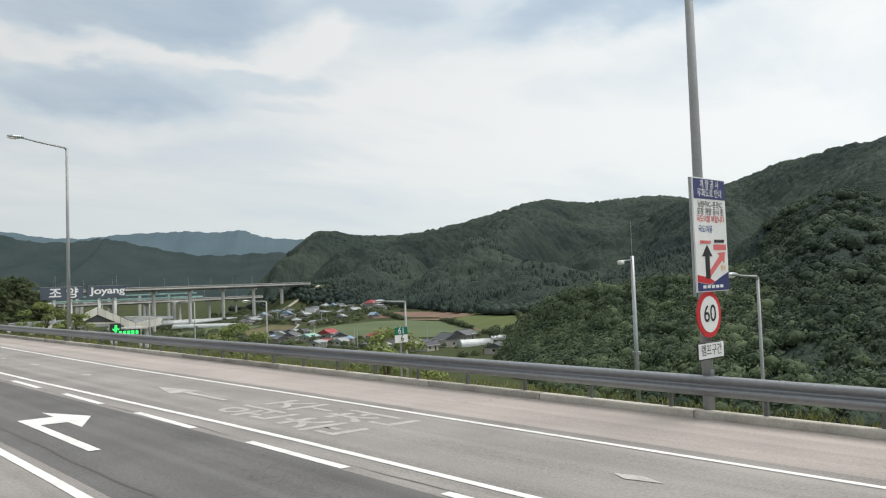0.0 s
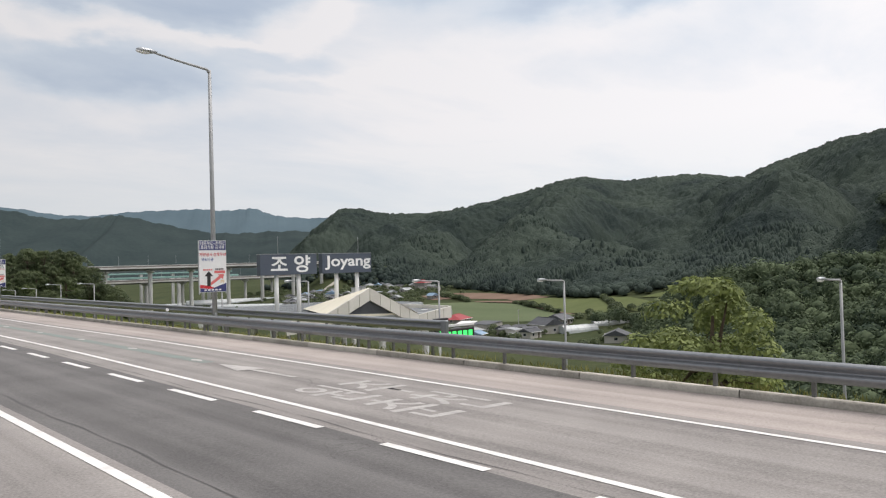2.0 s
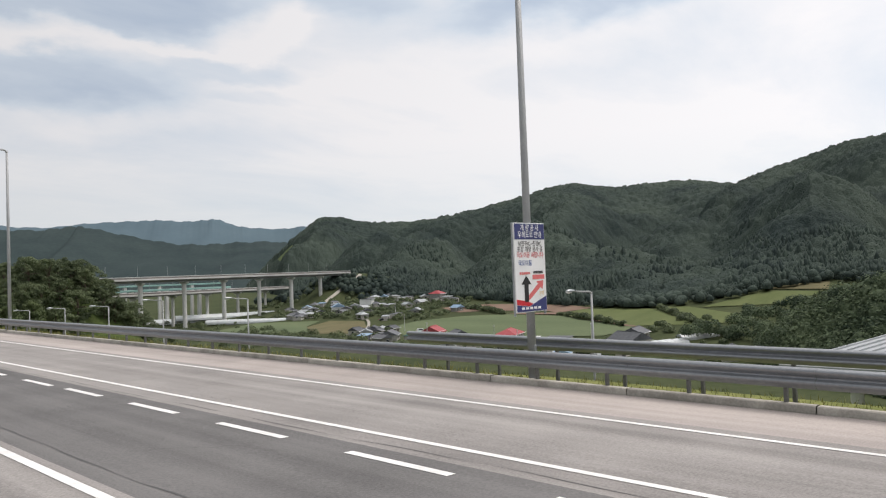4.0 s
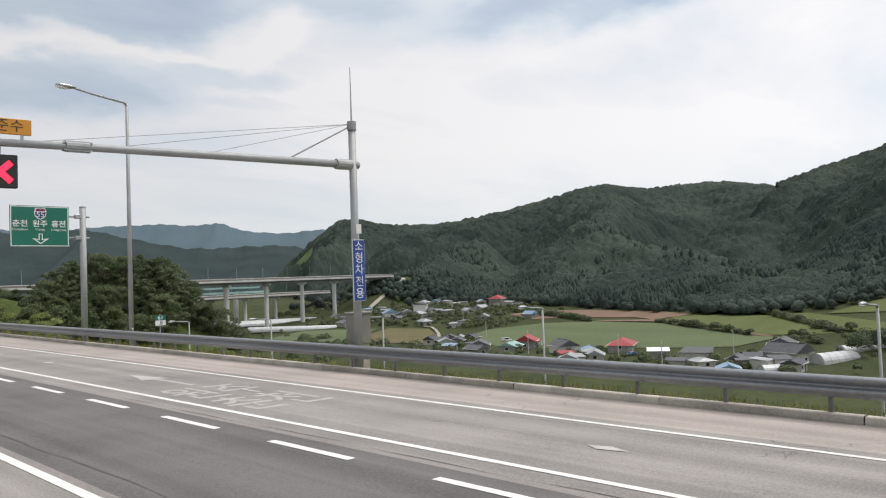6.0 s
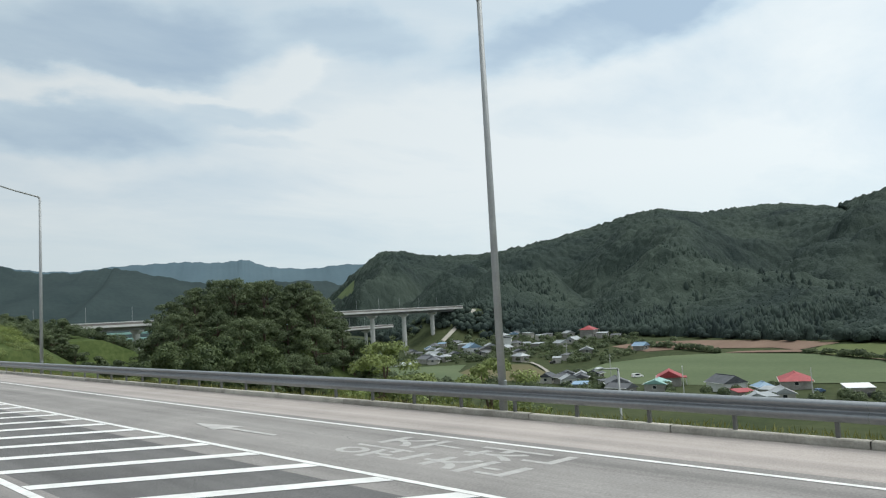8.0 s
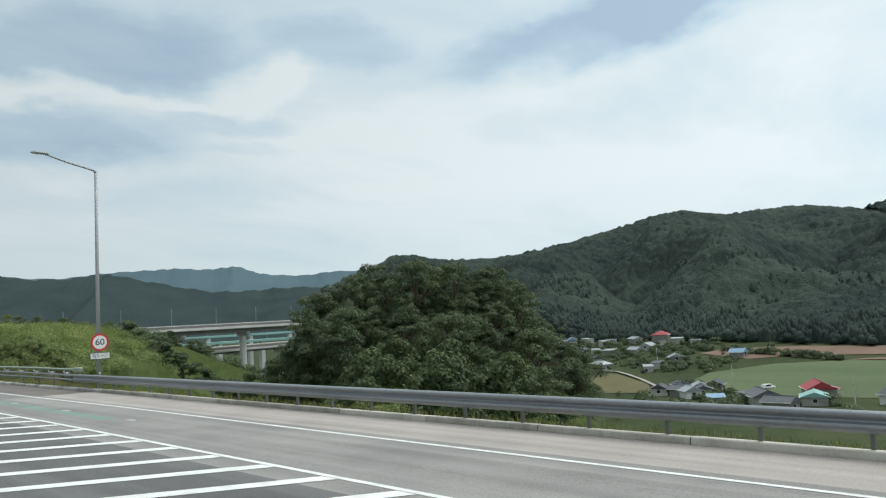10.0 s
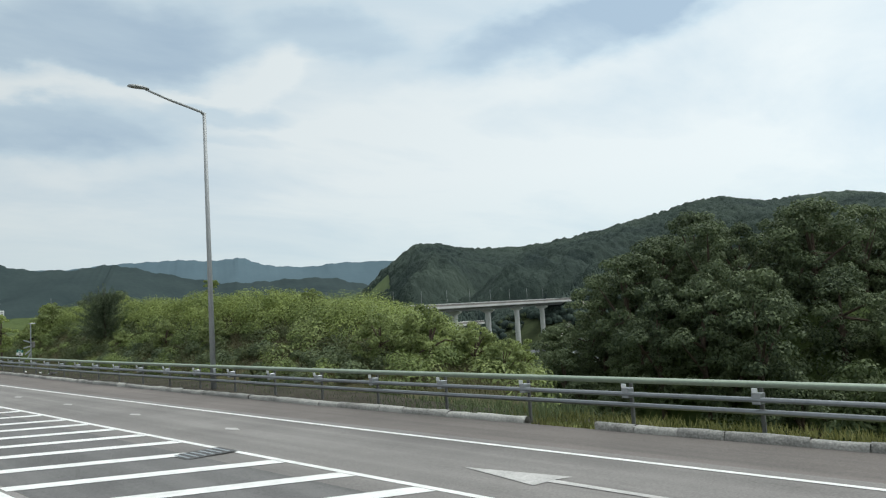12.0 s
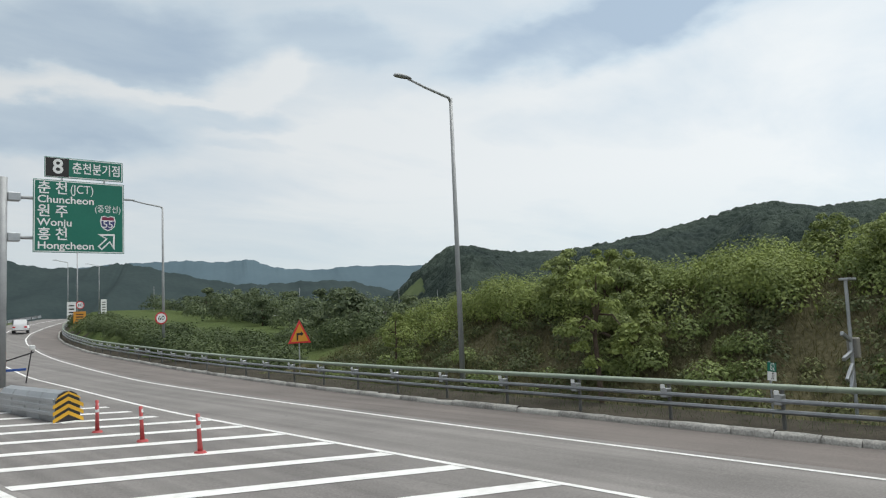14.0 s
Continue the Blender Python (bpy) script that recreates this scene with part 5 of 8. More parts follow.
WORKS_A = (("개 량 공 사", "우회도로 안내"), (("남원주IC~춘천IC", 0.235, 0.056, BLACK, 0), ("포장 개량 공사 중", 0.3, 0.06, BLACK, 0), ("국도이용 바랍니다", 0.365, 0.06, S_RED, 0), ("국도이용", 0.455, 0.062, S_BLUE, -0.22)))
WORKS_B = (("남원주IC~춘천IC", "포장개량 공사중"), (("개량공사 정체우려", 0.275, 0.068, S_RED, 0), ("국도이용", 0.37, 0.065, S_BLUE, -0.25)))
works_sign(19.40, 23.5, 2.5, 4.72, *WORKS_A)
works_sign(19.40, 103.65, 1.86, 4.08, *WORKS_B)
works_sign(19.62, 142.9, 1.8, 4.05, *WORKS_A)


def milepost(lat, y, z, a, b, tilt=0.0):
    s = thing("milepost", "small green and white distance marker on a post", "distance marker", rp(lat, y), turn_at(y), "mileposts")
    part("post", tube_bm([(0, 0.03, -0.8), (0, 0.03, z + 0.5)], 0.03, 8), STEEL, s)
    m = Matrix.Translation((0, 0, z)) @ Matrix.Rotation(radians(tilt), 4, "Y")
    for nm, z0, z1, mt, txt, tm in (("green_plate", 0.235, 0.47, S_GREEN, a, S_WHITE), ("white_plate", 0.0, 0.235, S_WHITE, b, BLACK)):
        bm = box_bm(-0.24, 0.24, -0.02, 0.0, z0 + 0.003, z1 - 0.003, m=m)
        ob = part(nm, bm, mt, s)
        lettering(txt, 0.27, tm, ob, 0, 0, m=m @ Matrix.Translation((0, -0.025, (z0 + z1) / 2)) @ Matrix.Rotation(radians(90), 4, "X"), name="number")
    return s


milepost(20.0, 33.95, 1.1, "61", ".6")
milepost(20.0, 221.3, 1.1, "61", ".8")
milepost(21.9, 424.2, 0.95, "62", ".0", tilt=8)


def shield(parent, x, z, r, y=-0.03):
    pts = [(-0.9, 0.95), (-0.45, 1.05), (0, 0.9), (0.45, 1.05), (0.9, 0.95), (1.05, 0.35), (0.95, -0.45), (0.5, -0.9), (0, -1.1), (-0.5, -0.9), (-0.95, -0.45), (-1.05, 0.35)]
    sh = part("route_shield", poly_bm([(x + a * r, z + b * r) for a, b in pts], y, -0.004), S_WHITE, parent)
    part("shield_blue", poly_bm([(x + a * r * 0.87, z + (b * 0.87 if b < 0.4 else 0.35) * r) for a, b in pts[5:] ], y - 0.005, -0.004), S_NAVY, sh)
    part("shield_red", poly_bm([(x + a * r * 0.87, z + b * r) for a, b in ((-0.95, 0.42), (0.95, 0.42), (0.9, 0.85), (0.45, 0.93), (0, 0.8), (-0.45, 0.93), (-0.9, 0.85))], y - 0.005, -0.004), S_MAROON, sh)
    lettering("55", r * 1.4, S_WHITE, sh, x, z - 0.22 * r, y - 0.012, name="number", wide=1.05)


def green_board(s, x0, x1, z0, z1):
    part("board", box_bm(x0, x1, -0.03, 0.03, z0, z1, bevel=0.01), S_GREEN, s)
    part("border", box_bm(x0 + 0.03, x1 - 0.03, -0.033, -0.0302, z0 + 0.03, z1 - 0.03), S_WHITE, s, "white border line")
    part("board_face", box_bm(x0 + 0.075, x1 - 0.075, -0.036, -0.0325, z0 + 0.075, z1 - 0.075), S_GREEN, s)


def down_arrow(s, x, z, k, turn=0.0, wide=1.0):
    """An outlined arrow that points down, turned by an angle."""
    out = [(-0.12, 0.5), (0.12, 0.5), (0.12, -0.02), (0.5, 0.08), (0, -0.5), (-0.5, 0.08), (-0.12, -0.02)]
    inn = [(-0.06, 0.44), (0.06, 0.44), (0.06, -0.1), (0.3, -0.02), (0, -0.38), (-0.3, -0.02), (-0.06, -0.1)]
    c, sn = math.cos(radians(turn)), math.sin(radians(turn))
    def rot(pts):
        return [(x + k * (a * wide * c - b * sn), z + k * (a * wide * sn + b * c)) for a, b in pts]
    ob = part("arrow", poly_bm(rot(out), -0.037, -0.004), S_WHITE, s)
    part("arrow_heart", poly_bm(rot(inn), -0.042, -0.004), S_GREEN, ob)


# green direction sign on a single post
gs = thing("direction_sign", "green highway direction sign on a grey steel post", "road sign", rp(20.55, 231.8), turn_at(231.8))
part("post", tube_bm([(0, 0, -0.6), (0, 0, 7.4)], 0.165, 16), POLEM, gs, smooth=True)
part("cap", tube_bm([(0, 0, 7.4), (0, 0, 7.44)], 0.175, 16), POLEM, gs)
for z in (6.88, 5.7):
    part("arm", tube_bm([(-3.62, 0.08, z), (0.38, 0.08, z)], 0.055, 10), POLEM, gs)
    part("clamp", box_bm(-0.42, -0.12, -0.12, 0.2, z - 0.11, z + 0.11, bevel=0.02), STEEL, gs)
green_board(gs, -3.69, -0.74, 5.2, 7.4)
shield(gs, -2.2, 6.98, 0.29, -0.037)
for x, a, b in ((-3.2, "춘천", "Chuncheon"), (-2.22, "원주", "Wonju"), (-1.28, "홍천", "Hongcheon")):
    lettering(a, 0.385, S_WHITE, gs, x, 6.42, -0.042, wide=1.08, bold=0.014)
    lettering(b, 0.168, S_WHITE, gs, x, 6.12, -0.042)
down_arrow(gs, -2.2, 5.62, 0.57, 0, 1.5)

# gantry with lane signal
ga = thing("signal_gantry", "grey steel gantry arm with a red lane signal over the shoulder", "signal gantry", rp(19.8, 206.9), turn_at(206.9) - 6.2)
part("post", tube_bm([(0, 0, -0.6), (0, 0, 3), (0, 0, 7.75)], [0.14, 0.132, 0.12], 16), POLEM, ga, smooth=True)
part("cap", tube_bm([(0, 0, 7.7), (0, 0, 7.98)], 0.15, 16), POLEM, ga)
part("rod", tube_bm([(0, 0, 7.9), (0, 0, 9.75)], [0.03, 0.012], 6), STEEL, ga)
part("arm", tube_bm([(0.2, 0, 6.58), (-4, 0, 6.55), (-8.2, 0, 6.5), (-11.05, 0, 6.45)], [0.12, 0.115, 0.1, 0.09], 14), POLEM, ga, smooth=True)
for x, z, r in ((-0.35, 6.57, 0.17), (-8.25, 6.5, 0.15)):
    part("flange", tube_bm([(x - 0.28, 0, z), (x + 0.28, 0, z)], r, 14), POLEM, ga)
    for k in range(4):
        part("bolt", box_bm(x - 0.34, x + 0.34, 0.12 * math.cos(k * 1.57 + 0.8) - 0.02, 0.12 * math.cos(k * 1.57 + 0.8) + 0.02, z + 0.14 * math.sin(k * 1.57 + 0.8) - 0.02, z + 0.14 * math.sin(k * 1.57 + 0.8) + 0.02), STEEL, ga)
part("brace", tube_bm([(-0.1, 0, 7.8), (-2.3, 0, 6.62)], 0.025, 8), POLEM, ga)
part("brace_foot", box_bm(-2.42, -2.2, -0.06, 0.06, 6.45, 6.66), POLEM, ga)
for x, z in ((-5.2, 6.5), (-7.4, 6.55), (-9.6, 6.5)):
    part("guy_wire", tube_bm([(0, 0, 7.9), (x, 0.0, z)], 0.008, 5), STEEL, ga)
part("notice", box_bm(-10.9, -9.3, -0.06, 0.02, 6.68, 7.06, bevel=0.01), S_ORANGE, ga, "orange notice board")
lettering("신호준수", 0.33, BLACK, ga, -10.1, 6.87, -0.066, wide=1.05)
for x in (-10.7, -9.5):
    part("notice_bracket", box_bm(x - 0.03, x + 0.03, -0.04, 0.04, 6.45, 6.7), STEEL, ga)
hangx = -10.0
part("hanger", tube_bm([(hangx, 0, 6.45), (hangx, 0, 6.15)], 0.04, 8), POLEM, ga)
sig = part("signal_box", box_bm(hangx - 0.39, hangx + 0.39, -0.05, 0.14, 5.38, 6.18, bevel=0.015), BLACK, ga, "black lane signal box")
for a in (43, -43):
    bm = box_bm(-0.34, 0.34, -0.062, -0.052, -0.075, 0.075)
    bmesh.ops.transform(bm, matrix=Matrix.Translation((hangx, 0 if a > 0 else -0.003, 5.76)) @ Matrix.Rotation(radians(a), 4, "Y"), verts=bm.verts)
    part("red_bar", bm, LEDRED, sig)
part("blue_panel", box_bm(-0.27, 0.19, -0.24, -0.21, 2.2, 4.15, bevel=0.01), S_WHITE, ga)
bp = part("panel_face", box_bm(-0.255, 0.175, -0.246, -0.241, 2.215, 4.135), S_BLUE, ga, "blue notice panel")
for k, ch in enumerate("소형차전용"):
    lettering(ch, 0.36, S_WHITE, bp, -0.04, 3.93 - 0.375 * k, -0.25)
part("small_plate", box_bm(-0.08, 0.1, -0.22, -0.19, 4.35, 4.65), WHITE, ga)
part("panel_band", tube_bm([(0, 0, 2.4), (0, 0, 2.46)], 0.155, 16), STEEL, ga)
part("panel_band", tube_bm([(0, 0, 3.9), (0, 0, 3.96)], 0.15, 16), STEEL, ga)
cab = thing("control_cabinet", "weathered grey steel roadside control cabinet", "control cabinet", rp(20.24, 207.5, 0.0), turn_at(207))
part("pedestal", box_bm(-0.2, 0.32, -0.24, 0.24, -0.5, 0.8, bevel=0.01), CONC, cab)
part("body", box_bm(-0.24, 0.36, -0.28, 0.28, 0.8, 1.76, bevel=0.015), BOXM, cab)
part("lid", box_bm(-0.28, 0.40, -0.32, 0.32, 1.76, 1.83, bevel=0.012), BOXM, cab)
part("door", box_bm(-0.255, -0.24, -0.23, 0.23, 0.86, 1.70, bevel=0.004), BOXM, cab)
part("handle", box_bm(-0.285, -0.255, 0.14, 0.18, 1.2, 1.34), STEEL, cab)
yb = thing("notice_board", "small yellow notice on a post behind the rail", "road sign", rp(19.6, 245.6, -0.1), turn_at(245))
part("post", tube_bm([(0, 0.04, -0.5), (0, 0.04, 1.36)], 0.03, 8), STEEL, yb)
part("board", box_bm(-0.36, 0.36, -0.02, 0.01, 1.02, 1.38, bevel=0.006), S_YELLOW, yb)
for k in range(4):
    part("unreadable_line", box_bm(-0.32 + 0.17 * k, -0.2 + 0.17 * k, -0.026, -0.021, 1.15, 1.27), BLACK, yb)

# gore: big direction sign, crash cushion, flexible posts
YB = 455.5
bs = thing("direction_sign", "large green exit sign on a thick steel post", "road sign", rp(10.7, YB), turn_at(YB) - 2)
part("post", tube_bm([(0, 0, -0.5), (0, 0, 9.9)], 0.21, 16), POLEM, bs, smooth=True)
for z in (9.0, 7.05):
    part("arm", tube_bm([(0.0, 0.12, z), (5.4, 0.12, z)], 0.08, 12), POLEM, bs)
    part("clamp", box_bm(0.2, 0.75, -0.14, 0.3, z - 0.2, z + 0.2, bevel=0.03), STEEL, bs)
green_board(bs, 1.3, 5.55, 6.35, 9.95)
green_board(bs, 1.8, 5.5, 10.08, 11.1)
part("number_panel", box_bm(1.85, 2.9, -0.043, -0.038, 10.13, 11.05), BLACK, bs)
lettering("8", 1.0, S_WHITE, bs, 2.4, 10.6, -0.047, name="number", bold=0.02)
lettering("춘천분기점", 0.62, S_WHITE, bs, 4.22, 10.58, -0.042, wide=0.82, bold=0.014)
for k, (a, b) in enumerate((("춘 천", "Chuncheon"), ("원 주", "Wonju"), ("홍 천", "Hongcheon"))):
    lettering(a, 0.66, S_WHITE, bs, 1.48, 9.5 - 1.14 * k, -0.042, align="LEFT", bold=0.014)
    lettering(b, 0.5, S_WHITE, bs, 1.48, 8.96 - 1.14 * k, -0.042, align="LEFT", wide=1.12, bold=0.016)
lettering("(JCT)", 0.6, S_WHITE, bs, 2.95, 9.52, -0.042, align="LEFT", wide=0.85)
lettering("(중앙선)", 0.42, S_WHITE, bs, 4.75, 8.6, -0.042, wide=0.9)
shield(bs, 4.75, 7.9, 0.36, -0.037)
down_arrow(bs, 4.72, 6.98, 1.05, 135, 1.1)
for x in (2.6, 4.6):
    part("plate_strut", box_bm(x - 0.04, x + 0.04, 0.035, 0.1, 9.3, 11.0), STEEL, bs)

cc = thing("crash_cushion", "ribbed silver crash cushion with a black and yellow nose", "crash cushion", rp(8.93, 438.9), turn_at(439) + 3)
for k in range(4):
    sec = [(-0.42, 0.0), (-0.45, 0.2), (-0.45, 0.7), (-0.3, 0.92), (0, 1.0), (0.3, 0.92), (0.45, 0.7), (0.45, 0.2), (0.42, 0.0)]
    bm = bmesh.new()
    y0, y1, sc = 0.1 + 1.3 * k, 1.38 + 1.3 * k, 1 + 0.03 * k
    ra = [bm.verts.new((a * sc, y0, z * 0.92 + 0.02)) for a, z in sec]
    rb = [bm.verts.new((a * sc, y1, z * 0.92 + 0.02)) for a, z in sec]
    for i in range(len(sec)):
        j = (i + 1) % len(sec)
        bm.faces.new((ra[i], ra[j], rb[j], rb[i]))
    bm.faces.new(ra[::-1])
    bm.faces.new(rb)
    bmesh.ops.recalc_face_normals(bm, faces=bm.faces)
    part("bay", bm, STEEL, cc)
for k in range(3):
    for sx in (-1, 1):
        part("side_rail", box_bm(sx * 0.47 - 0.03, sx * 0.47 + 0.03, 0.15, 5.2, 0.2 + 0.2 * k, 0.32 + 0.2 * k, bevel=0.015), STEEL, cc)
nose = part("nose_panel", poly_bm([(-0.45, 0.02), (0.45, 0.02), (0.45, 0.62), (0.32, 0.84), (0.12, 0.93), (-0.12, 0.93), (-0.32, 0.84), (-0.45, 0.62)], 0.08, -0.12), BLACK, cc)
for k in range(4):
    z = 0.06 + 0.2 * k
    part("yellow_chevron", poly_bm([(-0.42, z - 0.06), (0, z + 0.16), (0.42, z - 0.06), (0.42, z + 0.05), (0, z + 0.27), (-0.42, z + 0.05)] if k < 3 else [(-0.35, z - 0.02), (0, z + 0.16), (0.35, z - 0.02), (0.3, z + 0.06), (0, z + 0.22), (-0.3, z + 0.06)], -0.042, -0.004), S_YELLOW, nose)
part("base_plate", box_bm(-0.35, 0.35, -0.3, 0.08, 0.0, 0.03), WHITE, cc)

for kid in cc.children:
    kid.data.transform(Matrix.Diagonal((0.72, 1, 0.95, 1)))

fp = thing("flexible_post", "red flexible lane post with white bands, slightly tilted", "lane post", rp(9.1, 430.5), turn_at(430), "lane posts")
part("base", tube_bm([(0, 0, 0), (0, 0, 0.05)], [0.14, 0.11], 14), REDP, fp)
part("tube", tube_bm([(0, 0, 0.05), (-0.02, 0, 0.4), (-0.05, 0, 0.82)], [0.055, 0.045, 0.042], 12), REDP, fp, smooth=True)
for z in (0.52, 0.68):
    part("band", tube_bm([(-0.027, 0, z), (-0.037, 0, z + 0.07)], 0.0475, 12), S_WHITE, fp)
for lat, y, r in ((8.92, 433.2, 20), (8.75, 435.8, 60)):
    copy_thing(fp, Matrix.Translation(rp(lat, y)) @ pose(0, 0, 0, 0, 0, r))
lit = thing("warning_light", "small warning lamp on a leaning stand with a red mesh panel", "warning light", rp(12.2, 457.4), 0)
part("stand", tube_bm([(0, 0, 0), (0.25, 0, 1.6)], 0.03, 8), BLACK, lit)
part("cross_bar", tube_bm([(-1.4, 0, 1.0), (0.35, 0, 1.5)], 0.035, 8), BLACK, lit)
part("lamp", box_bm(0.15, 0.4, -0.1, 0.1, 1.6, 1.85, bevel=0.04), WHITE, lit)
part("mesh_panel", box_bm(-1.6, -0.9, -0.02, 0.02, 0.9, 1.6, bevel=0.01), S_PINK, lit)
part("blue_bar", box_bm(-1.6, 0.0, -0.05, 0.05, 0.62, 0.74, bevel=0.01), S_BLUE, lit)

wn1 = thing("warning_sign", "orange triangular curve warning sign on a post", "road sign", rp(24.3, 451.6, -0.55), turn_at(451))
part("post", tube_bm([(0, 0.04, -1.4), (0, 0.04, 2.6)], 0.035, 8), STEEL, wn1)
part("triangle", poly_bm([(-0.72, 2.25), (0.72, 2.25), (0.0, 3.5)], 0.0, -0.025), S_RED, wn1)
part("triangle_face", poly_bm([(-0.55, 2.34), (0.55, 2.34), (0.0, 3.3)], -0.027, -0.004), S_ORANGE, wn1)
part("arrow", poly_bm([(-0.2, 2.4), (-0.1, 2.4), (-0.1, 2.68), (0.08, 2.7), (0.08, 2.62), (0.24, 2.75), (0.08, 2.9), (0.08, 2.81), (-0.2, 2.8)], -0.033, -0.004), BLACK, wn1)
for lat, y, z, w, h, mt, nm, lb in ((29.9, 512.8, 2.3, 0.7, 0.93, S_ORANGE, "notice_board", "orange roadworks notice beside the ramp"),
                                    (39.0, 555.0, 1.9, 0.7, 1.75, WHITE, "notice_board", "tall white notice beside the ramp"),
                                    (46.2, 563.0, 2.6, 0.5, 1.4, WHITE, "notice_board", "tall white notice beyond the ramp")):
    s = thing(nm, lb, "road sign", rp(lat, y), turn_at(y), "ramp notices")
    part("post", tube_bm([(0, 0.05, -1), (0, 0.05, z)], 0.05, 8), STEEL, s)
    part("board", box_bm(-w, w, -0.03, 0.02, z - h, z + h, bevel=0.01), mt, s)
    for k in range(5):
        part("unreadable_line", box_bm(-w * 0.6, w * 0.6, -0.036, -0.031, z - h * 0.75 + k * h * 0.33, z - h * 0.62 + k * h * 0.33), BLACK, s)

wx = thing("weather_mast", "slim steel mast with a grey box and slanted silver fins", "weather mast", rp(22.3, 422.3, -0.2), turn_at(421))
part("pole", tube_bm([(0, 0, -0.4), (0, 0, 3.7)], 0.045, 10), STEEL, wx)
part("top_plate", box_bm(-0.12, 0.4, -0.12, 0.12, 3.68, 3.74, bevel=0.01), STEEL, wx)
part("box", box_bm(0.05, 0.26, -0.13, 0.13, 1.75, 2.25, bevel=0.02), BOXM, wx)
for z, a in ((2.2, 20), (1.9, -15), (1.6, -40), (1.4, -65)):
    bm = box_bm(-0.55, 0.0, -0.04, 0.04, -0.05, 0.05, bevel=0.01)
    bmesh.ops.transform(bm, matrix=Matrix.Translation((-0.02, 0, z)) @ Matrix.Rotation(radians(a), 4, "Y"), verts=bm.verts)
    part("fin", bm, STEEL if z < 2.6 else BLACK, wx)


# ---- viaducts ----
def viaduct(label, a, b, z_top, deck_w, deck_h, piers, pier_r, span0, span, group="viaducts", z_rise=0.0):
    """A straight bridge between two plan points, with round piers down to the ground."""
    a, b = Vector((*a, 0)), Vector((*b, 0))
    d = (b - a).normalized()
    side = Vector((d.y, -d.x, 0))
    length = (b - a).length
    v = thing("viaduct", label, "bridge", (a.x, a.y, 0), 0, group)
    m = Matrix((( d.x, side.x, 0, 0), (d.y, side.y, 0, 0), (0, 0, 1, 0), (0, 0, 0, 1)))
    slope = z_rise / length
    nseg = int(length / 12)
    for k in range(nseg):
        x0, x1 = length * k / nseg, length * (k + 1) / nseg - 0.02
        za, zb = z_top + slope * x0, z_top + slope * x1
        bm = bmesh.new()
        w = deck_w / 2
        sec = [(-w, 0.0), (-w, -1.0), (-w + 0.5, -1.15), (w - 0.5, -1.15), (w, -1.0), (w, 0.0)]
        ra = [bm.verts.new(m @ Vector((x0, s, za - 0.9 + u))) for s, u in sec]
        rb = [bm.verts.new(m @ Vector((x1, s, zb - 0.9 + u))) for s, u in sec]
        for i in range(len(sec)):
            bm.faces.new((ra[i], ra[(i + 1) % len(sec)], rb[(i + 1) % len(sec)], rb[i]))
        bmesh.ops.recalc_face_normals(bm, faces=bm.faces)
        part("deck", bm, BRIDGE, v)
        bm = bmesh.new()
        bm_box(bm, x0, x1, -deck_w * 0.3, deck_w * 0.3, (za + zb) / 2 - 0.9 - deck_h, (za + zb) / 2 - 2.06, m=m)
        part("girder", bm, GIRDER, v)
        for s in (-w + 0.3, w - 0.3):
            bm = bmesh.new()
            bm_box(bm, x0, x1, s - 0.12, s + 0.12, (za + zb) / 2 - 0.91, (za + zb) / 2 - 0.1, m=m)
            part("parapet", bm, PARAPET, v, "dark brownish parapet")
            bm = bmesh.new()
            bm_box(bm, x0, x1, s - 0.16, s + 0.16, (za + zb) / 2 + 0.1, (za + zb) / 2 + 0.34, m=m)
            part("parapet_rail", bm, BRIDGE, v)
            for q in (0.2, 0.5, 0.8):
                xm = x0 + (x1 - x0) * q
                bm = bmesh.new()
                bm_box(bm, xm - 0.08, xm + 0.08, s - 0.08, s + 0.08, (za + zb) / 2 - 0.1, (za + zb) / 2 + 0.1, m=m)
                part("rail_post", bm, GIRDER, v)
    for k in range(piers):
        x = span0 + span * k
        p = a + d * x
        zt = z_top + slope * x - 0.9 - deck_h
        gz = float(ground_z(p.x, p.y)) - 1.0
        if gz > zt - 1.5:
            continue
        pr = part("pier", bm_tube(bmesh.new(), [(p.x - a.x, p.y - a.y, gz), (p.x - a.x, p.y - a.y, zt - 1.6)], pier_r, 20), BRIDGE, v, smooth=False)
        bm = bmesh.new()
        cap = [(-deck_w * 0.3, 0.0), (-deck_w * 0.3, -0.7), (-pier_r, -1.7), (pier_r, -1.7), (deck_w * 0.3, -0.7), (deck_w * 0.3, 0.0)]
        off = p - a
        ra = [bm.verts.new(off + m @ Vector((-1.0, s, zt + u))) for s, u in cap]
        rb = [bm.verts.new(off + m @ Vector((1.0, s, zt + u))) for s, u in cap]
        for i in range(6):
            bm.faces.new((ra[i], ra[(i + 1) % 6], rb[(i + 1) % 6], rb[i]))
        bm.faces.new(ra[::-1])
        bm.faces.new(rb)
        bmesh.ops.recalc_face_normals(bm, faces=bm.faces)
        part("pier_cap", bm, BRIDGE, v)
    for k in range(int(length / 22)):
        x = 6 + 22 * k
        q = d * x + side * (-deck_w / 2 + 0.1)
        part("lamp_mast", bm_tube(bmesh.new(), [(q.x, q.y, z_top + slope * x - 0.2), (q.x, q.y, z_top + slope * x + 7)], 0.07, 6), POLEM, v)
    return v


